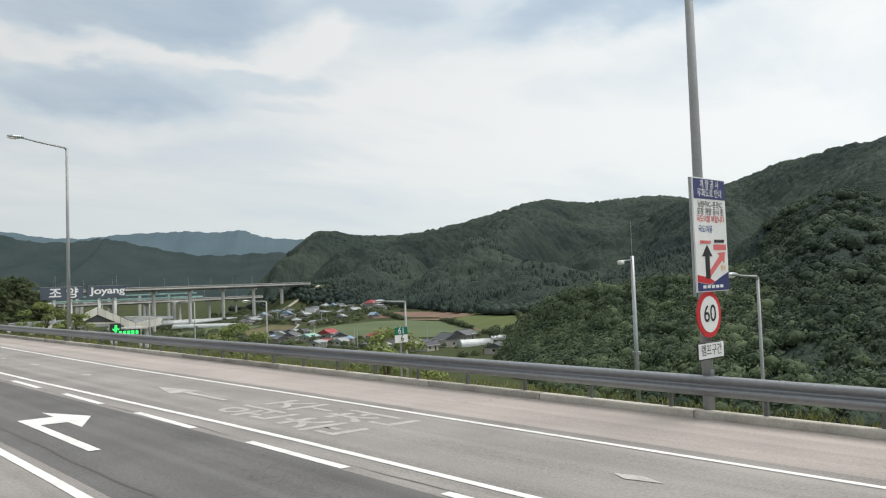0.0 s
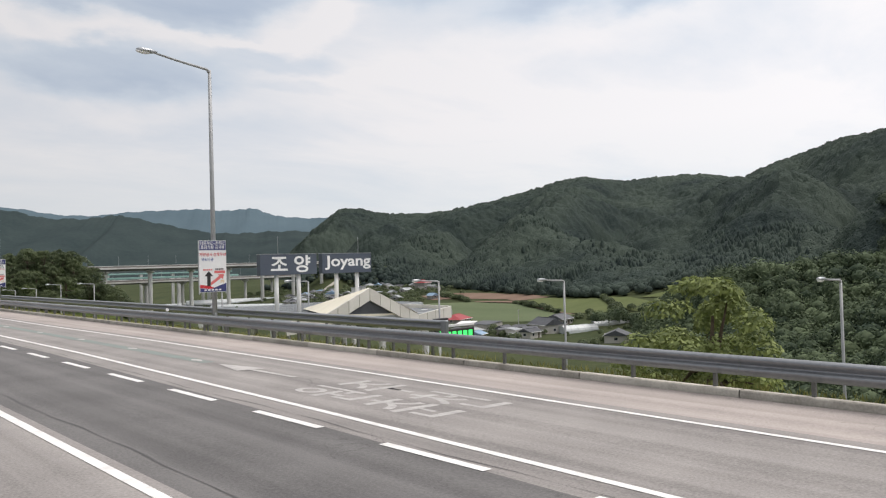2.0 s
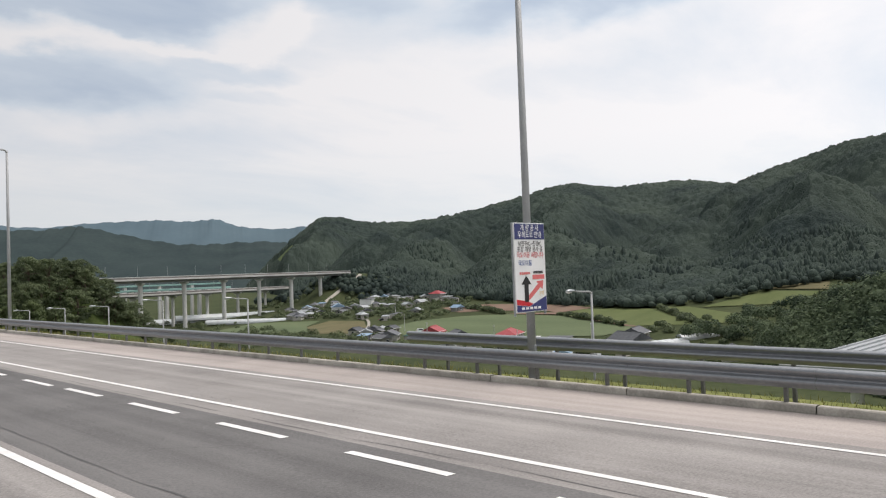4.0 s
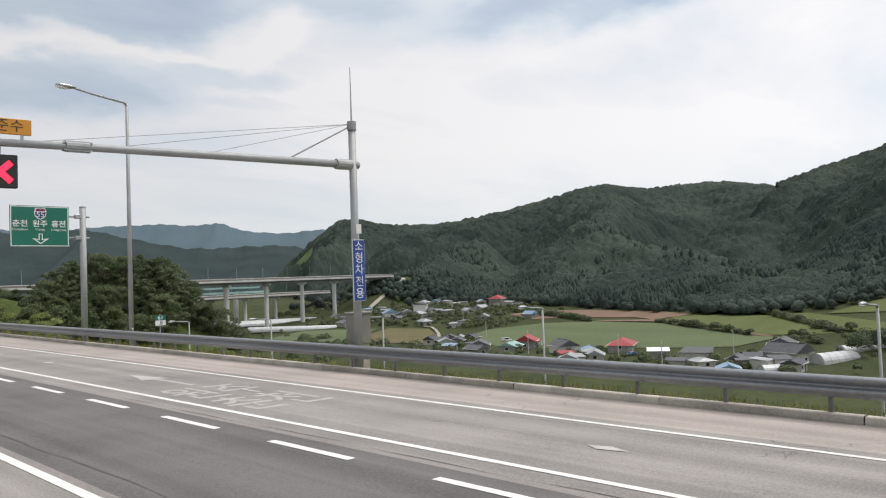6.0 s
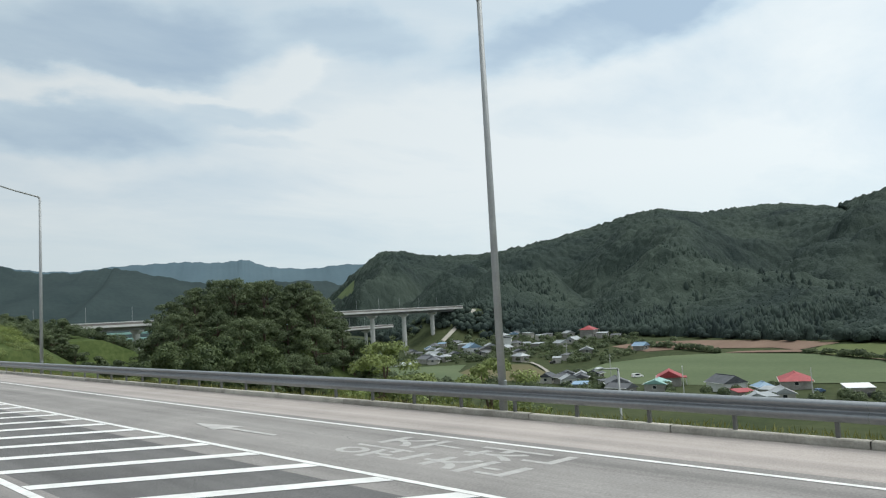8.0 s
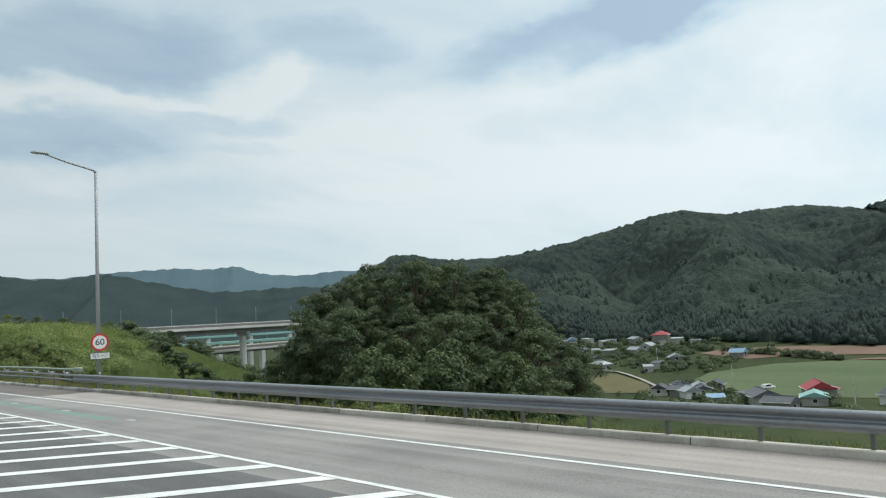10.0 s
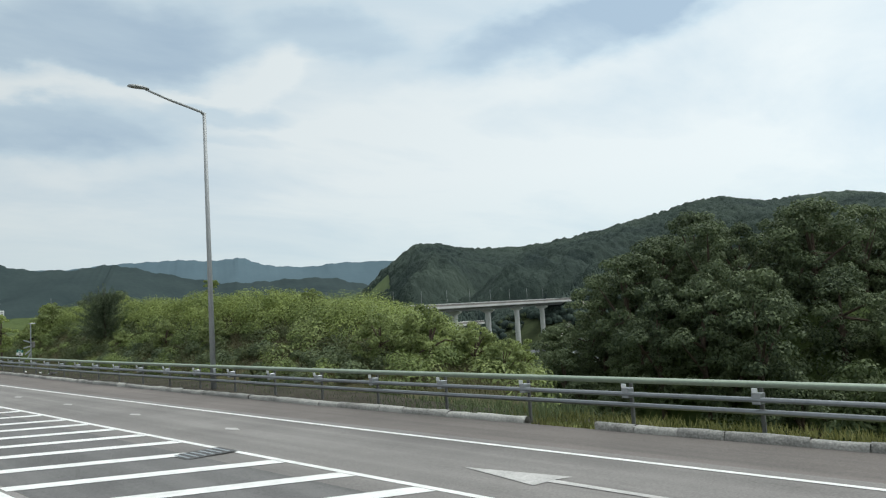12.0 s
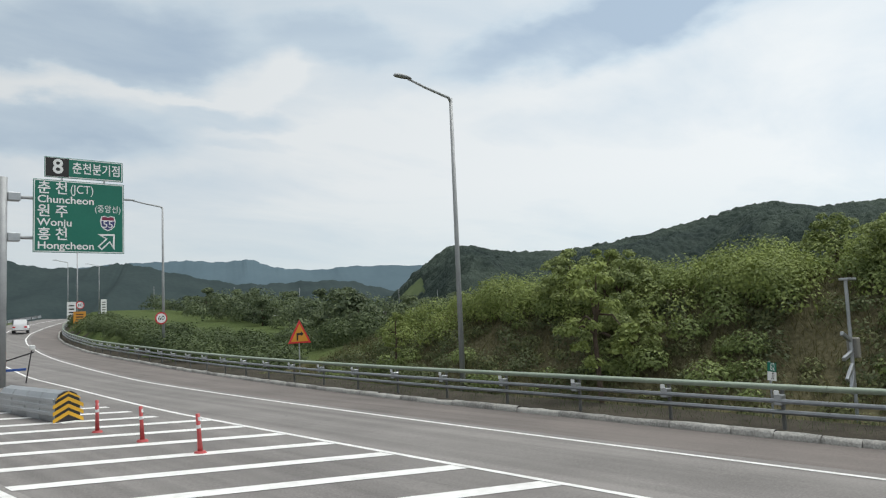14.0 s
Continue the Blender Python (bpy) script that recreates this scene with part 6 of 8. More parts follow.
viaduct("long concrete highway viaduct on tall round piers", (70, 563), (392, 636), 6.35, 11.5, 2.6, 9, 1.4, 37.4, 32.7, z_rise=1.0)
viaduct("lower concrete bridge behind the tall viaduct", (40, 545), (372, 690), -2.4, 10.0, 1.9, 9, 1.1, 40.0, 36.0, z_rise=-1.2)
teal = thing("footbridge", "far pale green steel bridge beyond the viaducts", "bridge", (150, 660, 0))
for k in range(6):
    part("girder", box_bm(25 * k, 25 * k + 24.9, -2, 2, -2.6, -1.2, bevel=0.1), ROOF_TEAL, teal)
    part("upper_girder", box_bm(25 * k, 25 * k + 24.9, 10, 13, 0.8, 1.9, bevel=0.1), ROOF_TEAL, teal)
    part("pier", box_bm(25 * k - 1, 25 * k + 1, -1.5, 1.5, -28, -2.6), BRIDGE, teal)
    part("rear_pier", box_bm(25 * k - 1, 25 * k + 1, 10.5, 12.5, -28, 0.8), BRIDGE, teal)

dl = thing("delineator", "white round reflector on a short post at the rail", "reflector", rp(19.2, 108.1), turn_at(108))
part("post", tube_bm([(0, 0.02, 0.72), (0, 0.02, 0.93)], 0.018, 8), STEEL, dl)
part("disc", poly_bm(disc_pts(0, 0.98, 0.075, 20), 0.0, -0.03), S_WHITE, dl)
for k, (lat, y, sx, mt) in enumerate(((19.3, 406.3, 0.12, S_WHITE), (19.4, 405.8, 0.3, BLACK), (19.2, 411.4, 0.12, S_WHITE), (19.3, 408.3, 0.12, S_WHITE))):
    bm = bmesh.new()
    bmesh.ops.create_icosphere(bm, subdivisions=2, radius=1)
    for v in bm.verts:
        q = 1 + 0.5 * noise.noise(v.co * 2.3 + Vector((k * 5.0, 1, 2)))
        v.co = Vector((v.co.x * sx * q, v.co.y * sx * 0.7 * q, v.co.z * sx * 0.35 * q))
    bag = thing("litter", "crumpled plastic litter lying behind the kerb", "litter", rp(lat, y, 0.14), 30 * k, "roadside litter")
    part("crumpled_sheet", bm, mt, bag)


# ---- toll station below the embankment ----
plaza = tagged(raw_mesh("toll_plaza", np.array([(33.0, 34, -10.45), (57, 34, -10.45), (57, 170, -10.45), (33.0, 170, -10.45)]), np.array([(0, 1, 2, 3)]), A_SIDE), "pale asphalt toll plaza below the highway", "pavement", kind="structure")
toll = thing("toll_gate", "cream gabled toll gate canopy with white columns", "toll gate", (0, 0, 0))
PROFILE = [(31.5, -1.2), (34.8, -0.85), (38.7, 0.90), (43.5, -1.45), (47.0, -0.95)]
apex, back = Vector((38.7, 119.9, 0.9)), Vector((41.2, 133.5, -1.18))
bm = bmesh.new()
fl, fr, ap, bk, low = (bm.verts.new(p) for p in ((34.8, 119.9, -0.9), (43.5, 119.9, -1.3), apex, back, (39.0, 119.9, -1.3)))
bm.faces.new((fl, ap, bk))
bm.faces.new((ap, fr, bk))
bm.faces.new((fl, bk, fr, low))
bmesh.ops.recalc_face_normals(bm, faces=bm.faces)
part("gable_roof", bm, CREAM, toll, "cream metal gable roof")
# a dark sheet stands for the shade inside the open gable
part("gable_soffit", poly_bm([(35.3, -1.27), (43.0, -1.27), (38.7, 0.6)], 119.96, 0.06), ROOF_GREY, toll, "dark panel painting the shade under the gable")
front = part("front_roof", box_bm(31.5, 47.3, 119.92, 130.9, -1.65, -1.28, bevel=0.03), SHEET, toll)
for i in range(22):
    part("roof_seam", box_bm(31.6, 47.2, 120.1 + 0.5 * i, 120.17 + 0.5 * i, -1.28, -1.22), SHEET, front)
for (xa, za), (xb, zb) in zip(PROFILE, PROFILE[1:]):
    k = max(1, round((xb - xa) / 0.95))
    for i in range(k):
        x0, x1 = xa + (xb - xa) * i / k, xa + (xb - xa) * (i + 1) / k - 0.045
        z0, z1 = za + (zb - za) * i / k, za + (zb - za) * (i + 1) / k
        bm = bmesh.new()
        f = [bm.verts.new((x0, 119.7, z0)), bm.verts.new((x1, 119.7, z1)), bm.verts.new((x1, 119.7, z1 - 0.95)), bm.verts.new((x0, 119.7, z0 - 0.95))]
        g = [bm.verts.new(v.co + Vector((0, 0.19, 0))) for v in f]
        bm.faces.new(f)
        bm.faces.new(g[::-1])
        for j in range(4):
            bm.faces.new((f[j], g[j], g[(j + 1) % 4], f[(j + 1) % 4]))
        bmesh.ops.recalc_face_normals(bm, faces=bm.faces)
        part("fascia_panel", bm, PALE, toll)
for i in range(17):
    y0 = 119.95 + i * 0.95
    part("side_panel", box_bm(47.0 + 0.06 * i, 47.2 + 0.06 * i, y0, y0 + 0.92, -1.9, -0.95), PALE, toll)
for x in (31.5, 36.3, 41.1, 45.6):
    for y in (121.5, 133.5):
        part("column", tube_bm([(x, y, -10.6), (x, y, -1.2)], 0.28, 14), WHITE, toll)
for x in (33.9, 38.7, 43.4):
    booth = part("booth", box_bm(x - 0.6, x + 0.6, 124, 128, -10.5, -7.9, bevel=0.05), WHITE, toll)
    part("booth_window", box_bm(x - 0.62, x + 0.62, 124.4, 127.6, -9.4, -8.4), GLASS, booth)
flat = part("flat_roof", box_bm(33.5, 53.5, 131.0, 143.0, -1.6, -1.25, bevel=0.03), SHEET, toll)
for i in range(24):
    part("roof_seam", box_bm(33.6, 53.4, 131.2 + 0.5 * i, 131.28 + 0.5 * i, -1.25, -1.17), SHEET, flat)
for x in (36, 44, 52):
    part("column", tube_bm([(x, 141, -10.6), (x, 141, -1.6)], 0.25, 12), WHITE, toll)
lane_sig = thing("lane_signal", "black lane signal with a lit green arrow on a white stand", "traffic light", (37.8, 110.7, 0))
part("stand", tube_bm([(0.0, 0.15, -10.6), (0.0, 0.15, -1.4)], 0.09, 10), WHITE, lane_sig)
part("cross_arm", box_bm(-0.5, 1.9, 0.1, 0.2, -1.72, -1.62, bevel=0.01), WHITE, lane_sig)
part("signal_box", box_bm(-0.36, 0.36, -0.1, 0.1, -2.05, -1.33, bevel=0.02), BLACK, lane_sig)
part("green_arrow", poly_bm([(-0.09, -1.42), (0.09, -1.42), (0.09, -1.68), (0.27, -1.68), (0, -1.98), (-0.27, -1.68), (-0.09, -1.68)], -0.11, -0.01), LEDGRN, lane_sig)
msg = part("message_board", box_bm(0.4, 2.0, 0.0, 0.25, -2.65, -2.2, bevel=0.02), BLACK, lane_sig)
for k in range(5):
    part("lit_line", box_bm(0.5 + 0.29 * k, 0.7 + 0.29 * k, -0.03, -0.005, -2.55, -2.3), LEDGRN, msg)

for kid in lane_sig.children_recursive:
    if not kid.name.startswith("stand"):
        kid.data.transform(Matrix.Translation((0, 0, -1.75)) @ Matrix.Diagonal((1.7, 1.2, 1.7, 1)) @ Matrix.Translation((0, 0, 1.75)))
for kid in (msg, *msg.children):
    kid.data.transform(Matrix.Translation((-0.55, -0.25, 0.72)))
name_sign = thing("name_sign", "slate blue rooftop sign with white letters on white columns", "sign", (0, 129, 0))
for x, zb in ((36.0, -0.9), (38.1, -0.9), (41.9, -0.9), (44.1, -0.9)):
    part("column", tube_bm([(x, 0, -1.3), (x, 0, 2.2)], 0.185, 16), WHITE, name_sign, smooth=True)
for x0, x1, body, size, w in ((34.3, 39.65, "조 양", 1.53, 1.18), (40.2, 45.4, "Joyang", 1.29, 1.39)):
    bx = part("box", box_bm(x0, x1, -0.45, 0.12, 2.02, 3.72, bevel=0.02), SLATE, name_sign)
    part("edge_trim", box_bm(x0 - 0.02, x1 + 0.02, -0.47, 0.14, 3.72, 3.76), STEEL, bx)
    lettering(body, size, S_WHITE, bx, (x0 + x1) / 2 + 0.15, 2.80 if x0 < 40 else 3.03, -0.47, wide=w, bold=0.022)
for x in (36.2, 44.3):
    part("lightning_rod", tube_bm([(x, 0, 3.72), (x, 0, 5.2)], 0.02, 6), STEEL, name_sign)


# ---- village ----
def house(label, at, turn, w, d, h, roof_m, rise=1.7, hip=False, group="village houses", wall_m=WALLM, porch=False):
    x, y = at
    z = float(ground_z(x, y))
    ho = thing("house", label, "house", (x, y, z), turn, group)
    part("wall", box_bm(-w / 2, w / 2, -d / 2, d / 2, -0.6, h, bevel=0.02), wall_m, ho)
    o = 0.55
    bm = bmesh.new()
    e = [bm.verts.new(p) for p in ((-w / 2 - o, -d / 2 - o, h - 0.1), (w / 2 + o, -d / 2 - o, h - 0.1), (w / 2 + o, d / 2 + o, h - 0.1), (-w / 2 - o, d / 2 + o, h - 0.1))]
    k = w * 0.27 if hip else 0
    ra, rb = bm.verts.new((-w / 2 - (0 if hip else o) + k, 0, h + rise)), bm.verts.new((w / 2 + (0 if hip else o) - k, 0, h + rise))
    for f in ((e[0], e[1], rb, ra), (e[2], e[3], ra, rb), (e[1], e[2], rb), (e[3], e[0], ra), (e[3], e[2], e[1], e[0])):
        bm.faces.new(f)
    bmesh.ops.recalc_face_normals(bm, faces=bm.faces)
    rf = part("roof", bm, roof_m, ho)
    part("ridge_cap", box_bm(-w / 2 + k, w / 2 - k, -0.16, 0.16, h + rise - 0.08, h + rise + 0.14, bevel=0.04), roof_m, rf)
    for s in (-1, 1):
        part("eave", box_bm(-w / 2 - o, w / 2 + o, s * (d / 2 + o) - 0.06, s * (d / 2 + o) + 0.06, h - 0.28, h - 0.08), WHITE, rf)
    n = max(1, int(w / 2.6))
    for i in range(n):
        cx = -w / 2 + w * (i + 0.5) / n
        if i == n // 2:
            dr = part("door", box_bm(cx - 0.5, cx + 0.5, -d / 2 - 0.06, -d / 2 + 0.02, 0, 2.1), BARK, ho)
        else:
            wd = part("window", box_bm(cx - 0.7, cx + 0.7, -d / 2 - 0.05, -d / 2 + 0.02, 0.9, 2.1), WHITE, ho)
            part("pane", box_bm(cx - 0.6, cx + 0.6, -d / 2 - 0.065, -d / 2 - 0.051, 1.0, 2.0), GLASS, wd)
    wd = part("window", box_bm(-w / 2 - 0.05, -w / 2 + 0.02, -0.7, 0.7, 0.9, 2.1), WHITE, ho)
    part("pane", box_bm(-w / 2 - 0.065, -w / 2 - 0.051, -0.6, 0.6, 1.0, 2.0), GLASS, wd)
    if porch:
        part("porch_roof", box_bm(-w * 0.3, w * 0.3, -d / 2 - 2.0, -d / 2 - 0.1, h - 0.5, h - 0.3, bevel=0.03), roof_m, ho)
        for sx in (-1, 1):
            part("porch_post", box_bm(sx * w * 0.28 - 0.1, sx * w * 0.28 + 0.1, -d / 2 - 1.9, -d / 2 - 1.7, -0.5, h - 0.5), WHITE, ho)
    return ho


def shed(label, at, turn, w, d, h, mt, group="village sheds"):
    x, y = at
    s = thing("shed", label, "shed", (x, y, float(ground_z(x, y))), turn, group)
    part("wall", box_bm(-w / 2, w / 2, -d / 2, d / 2, -0.6, h, bevel=0.02), WALLM, s)
    part("roof", poly_bm([(-w / 2 - 0.3, h - 0.05), (w / 2 + 0.3, h + 0.45), (w / 2 + 0.3, h + 0.57), (-w / 2 - 0.3, h + 0.07)], -d / 2 - 0.3, d + 0.6), mt, s)
    part("door", box_bm(-w * 0.2, w * 0.2, -d / 2 - 0.05, -d / 2 + 0.02, -0.2, min(h - 0.3, 2.4)), ROOF_GREY, s)
    return s


def greenhouse(label, at, turn, length, w, h):
    x, y = at
    g = thing("greenhouse", label, "greenhouse", (x, y, float(ground_z(x, y))), turn, "greenhouses")
    arc = [(w / 2 * math.cos(a), h * math.sin(a) ** 0.8) for a in np.linspace(0, math.pi, 11)]
    n = max(2, int(length / 3))
    for i in range(n):
        bm = bmesh.new()
        y0, y1 = -length / 2 + length * i / n, -length / 2 + length * (i + 1) / n - 0.06
        ra = [bm.verts.new((a, y0, b - 0.3)) for a, b in arc]
        rb = [bm.verts.new((a, y1, b - 0.3)) for a, b in arc]
        for j in range(10):
            bm.faces.new((ra[j], ra[j + 1], rb[j + 1], rb[j]))
        bm.faces.new(ra[::-1])
        bm.faces.new(rb)
        bmesh.ops.recalc_face_normals(bm, faces=bm.faces)
        part("film_bay", bm, FILM, g)
    for i in range(n + 1):
        y0 = -length / 2 + length * i / n - 0.03
        part("hoop", bm_tube(bmesh.new(), [(a * 1.01, y0, b * 1.01 - 0.3) for a, b in arc], 0.05, 5), STEEL, g)
    return g


def field(label, pts, mt, lift=0.25):
    bm = bmesh.new()
    bm.faces.new([bm.verts.new((x, y, float(ground_z(x, y)) + lift)) for x, y in pts])
    bmesh.ops.triangulate(bm, faces=bm.faces)
    ob = part("field", bm, mt)
    tagged(ob, label, "field", kind="structure")


TRACK = [(240, 440), (250, 443), (262, 450), (274, 463), (283, 474), (290, 484), (292, 496)]
field("green crop field behind the village", [(249, 400), (252, 372), (262, 330), (269, 308), (290, 300), (316, 361), (318, 400), (310, 425), (290, 442), (262, 440)], CROP)
field("strip of ploughed brown soil at the foot of the mountain", [(322, 440), (330, 425), (332, 385), (326, 372), (344, 362), (352, 384), (356, 430), (352, 462), (338, 470)], SOIL)
field("bright green crop terraces", [(292, 312), (300, 285), (330, 300), (345, 335), (338, 366), (319, 366)], CROP2)
field("bright green crop terrace higher up", [(304, 268), (325, 272), (347, 310), (348, 330), (333, 300), (305, 280)], CROP2, 0.35)
field("straw-coloured field beside a track", [(240, 470), (250, 445), (266, 455), (286, 482), (284, 512), (262, 505)], STRAW)
field("green field beside the greenhouse", [(220, 545), (234, 505), (244, 478), (264, 508), (282, 520), (268, 570)], CROP)
field("pale green terrace below the woods", [(346, 303), (352, 268), (372, 255), (374, 284)], CROP2, 0.4)
field("brown terrace of bare earth and straw", [(377, 286), (376, 256), (396, 262), (396, 284)], STRAW, 0.4)
for pts in ([(318, 400), (322, 395), (326, 372), (320, 366)], [(292, 312), (290, 300), (316, 361), (319, 366)]):
    field("field edge of bare earth", pts, SOIL, 0.4)

bm = bmesh.new()
for (xa, ya), (xb, yb1) in zip(TRACK, TRACK[1:]):
    d = Vector((yb1 - ya, xa - xb, 0)).normalized() * 0.8
    za, zb = float(ground_z(xa, ya)) + 0.5, float(ground_z(xb, yb1)) + 0.5
    bm.faces.new([bm.verts.new(p) for p in ((xa - d.x, ya - d.y, za), (xa + d.x, ya + d.y, za), (xb + d.x, yb1 + d.y, zb), (xb - d.x, yb1 - d.y, zb))])
tagged(part("farm_track", bm, CONC), "pale concrete farm track beside the straw field", "track", kind="structure")
bm = bmesh.new()
rows = []
for k in range(9):
    sv = 334 - 7.5 * k
    rows.append([bm.verts.new((70 + (sv * 322 - n2 * 73) / 330.2, 563 + (sv * 73 + n2 * 322) / 330.2, 0)) for n2 in (-11.5, -14.5)])
for row in rows:
    for v in row:
        v.co.z = float(ground_z(v.co.x, v.co.y)) + 0.6
for ra, rb in zip(rows, rows[1:]):
    bm.faces.new((ra[0], ra[1], rb[1], rb[0]))
tagged(part("slope_drain", bm, CONC), "pale concrete drain running down the slope under the viaduct", "drain", kind="structure")
house("white-walled house with a red gabled roof", (251, 388), 30, 11, 8, 3.2, ROOF_RED, 2.2, porch=True)
house("low hipped house with a curved red tile roof", (256, 346), 25, 15, 9, 2.3, ROOF_RED, 2.2, hip=True)
house("white house with a grey gabled roof and porch", (241, 362), 60, 10, 8, 3.0, ROOF_GREY, 2.2, porch=True, wall_m=WHITE)
house("house with a teal metal roof", (236, 384), 20, 9, 7, 2.6, ROOF_TEAL, 1.4)
house("low farmhouse with a dark roof", (233, 398), 40, 11, 8, 2.8, ROOF_GREY, 1.9)
house("white building with a blue roof beside the fields", (322, 554), 55, 14, 9, 3.0, ROOF_BLUE, 2.4, wall_m=WHITE)
house("white two-storey house at the foot of the mountain", (340, 545), 40, 12, 8, 5.8, ROOF_GREY, 0.6, wall_m=WHITE)
house("red-brown house on the slope above the village", (372, 508), 20, 10, 8, 5.0, ROOF_RED, 2.0, hip=True, wall_m=WALLM)
house("house with half-timbered gable and grey roof", (246, 281), 75, 12, 9, 3.6, ROOF_GREY, 2.6)
house("grey-roofed cottage among trees", (265, 290), 15, 11, 8, 2.9, ROOF_GREY, 2.0)
house("grey-roofed cottage near the wooded spur", (232, 236), 30, 10, 8, 2.7, ROOF_GREY, 1.8)
house("long low barn under the wooded spur", (203, 176), 60, 15, 8, 2.4, ROOF_GREY, 1.5)
house("long low barn under the wooded spur", (190, 160), 60, 11, 7, 2.2, ROOF_GREY, 1.2)
shed("wide black flat-roofed workshop", (236, 306), 20, 14, 9, 3.6, ROOF_GREY)
shed("white-roofed shelter for cars", (240, 322), 30, 8, 7, 2.8, WHITE)
shed("small grey shed beside the cottage", (228, 287), 30, 6, 5, 2.6, ROOF_GREY)
shed("small blue-roofed village shed", (228, 410), 30, 7, 5, 2.4, ROOF_BLUE)
greenhouse("long white plastic greenhouse beside the viaduct piers", (268, 582), 36, 56, 7, 3.0)
greenhouse("white plastic greenhouse at the field edge", (272, 268), 60, 16, 4.5, 2.2)
greenhouse("pale blue-white plastic greenhouse", (253, 270), 70, 16, 6, 3.2)
greenhouse("small white plastic tunnel", (226, 276), 50, 11, 4.5, 2.2)
greenhouse("wide white plastic greenhouses beyond the piers", (285, 640), 70, 70, 12, 3.5)
greenhouse("wide white plastic greenhouses beyond the piers", (262, 652), 70, 60, 12, 3.5)
rv = random.Random(11)
for k, (x, y, a) in enumerate(((246, 439, 20), (250, 433, 60), (253.5, 428, 35), (245, 430, 75), (257, 424, 15), (241, 425, 50), (255, 436, 40), (248, 424, 30))):
    house(("low cottage with a grey roof", "cottage with a dark tile roof", "white cottage with a faded metal roof")[k % 3], (x, y), a, rv.uniform(5.5, 8), rv.uniform(4.5, 5.5), 2.6, (ROOF_GREY, ROOF_GREY, SHEET)[k % 3], rv.uniform(1.0, 1.5), wall_m=WHITE if k % 3 == 2 else WALLM)
LOOKS = (("low cottage with a grey roof", ROOF_GREY), ("low cottage with a faded grey metal roof", SHEET), ("cottage with a blue metal roof", ROOF_BLUE), ("cottage with a dark tile roof", ROOF_GREY), ("cottage with a red roof", ROOF_RED))
for k in range(60):
    for _ in range(30):
        x, y = rv.uniform(262, 385), rv.uniform(440, 600)
        if k > 43:
            x, y = rv.uniform(205, 262), rv.uniform(255, 430)
        f = np.interp(y, [270, 330, 400, 450, 520, 590], [300, 350, 358, 372, 395, 395])
        onfield = (x < 322 and 430 < y < 470 and x > 285) or (236 < x < 290 and 440 < y < 520) or (y > 505 and x < 285) or (x > 330 and y < 475) or (x > 246 and y < 430 and k > 43)
        if x < f - 8 and not onfield:
            break
    lb, mt = LOOKS[rv.choice((0, 0, 1, 1, 3, 3, 2, 4)) if k % 9 else 1]
    if rv.random() < 0.62:
        house(lb, (x, y), rv.uniform(0, 90), rv.uniform(5.5, 9), rv.uniform(4.5, 6.2), rv.uniform(2.2, 2.8), mt, rv.uniform(0.9, 1.6), hip=rv.random() < 0.3)
    else:
        shed("small village shed with a metal roof", (x, y), rv.uniform(0, 90), rv.uniform(4, 8), rv.uniform(3.5, 6), rv.uniform(2.2, 3.0), mt)
for x, y in ((228, 330), (232, 372), (262, 420), (300, 470), (212, 305), (250, 300), (306, 540)):
    z = float(ground_z(x, y))
    up = thing("utility_pole", "grey concrete utility pole with a cross arm", "utility pole", (x, y, z), 20, "utility poles")
    part("pole", tube_bm([(0, 0, -0.5), (0, 0, 9)], [0.17, 0.1], 8), BRIDGE, up)
    part("cross_arm", box_bm(-0.8, 0.8, -0.05, 0.05, 8.2, 8.32), STEEL, up)
    for s in (-0.7, 0.7):
        part("insulator", box_bm(s - 0.05, s + 0.05, -0.05, 0.05, 8.32, 8.5), WHITE, up)


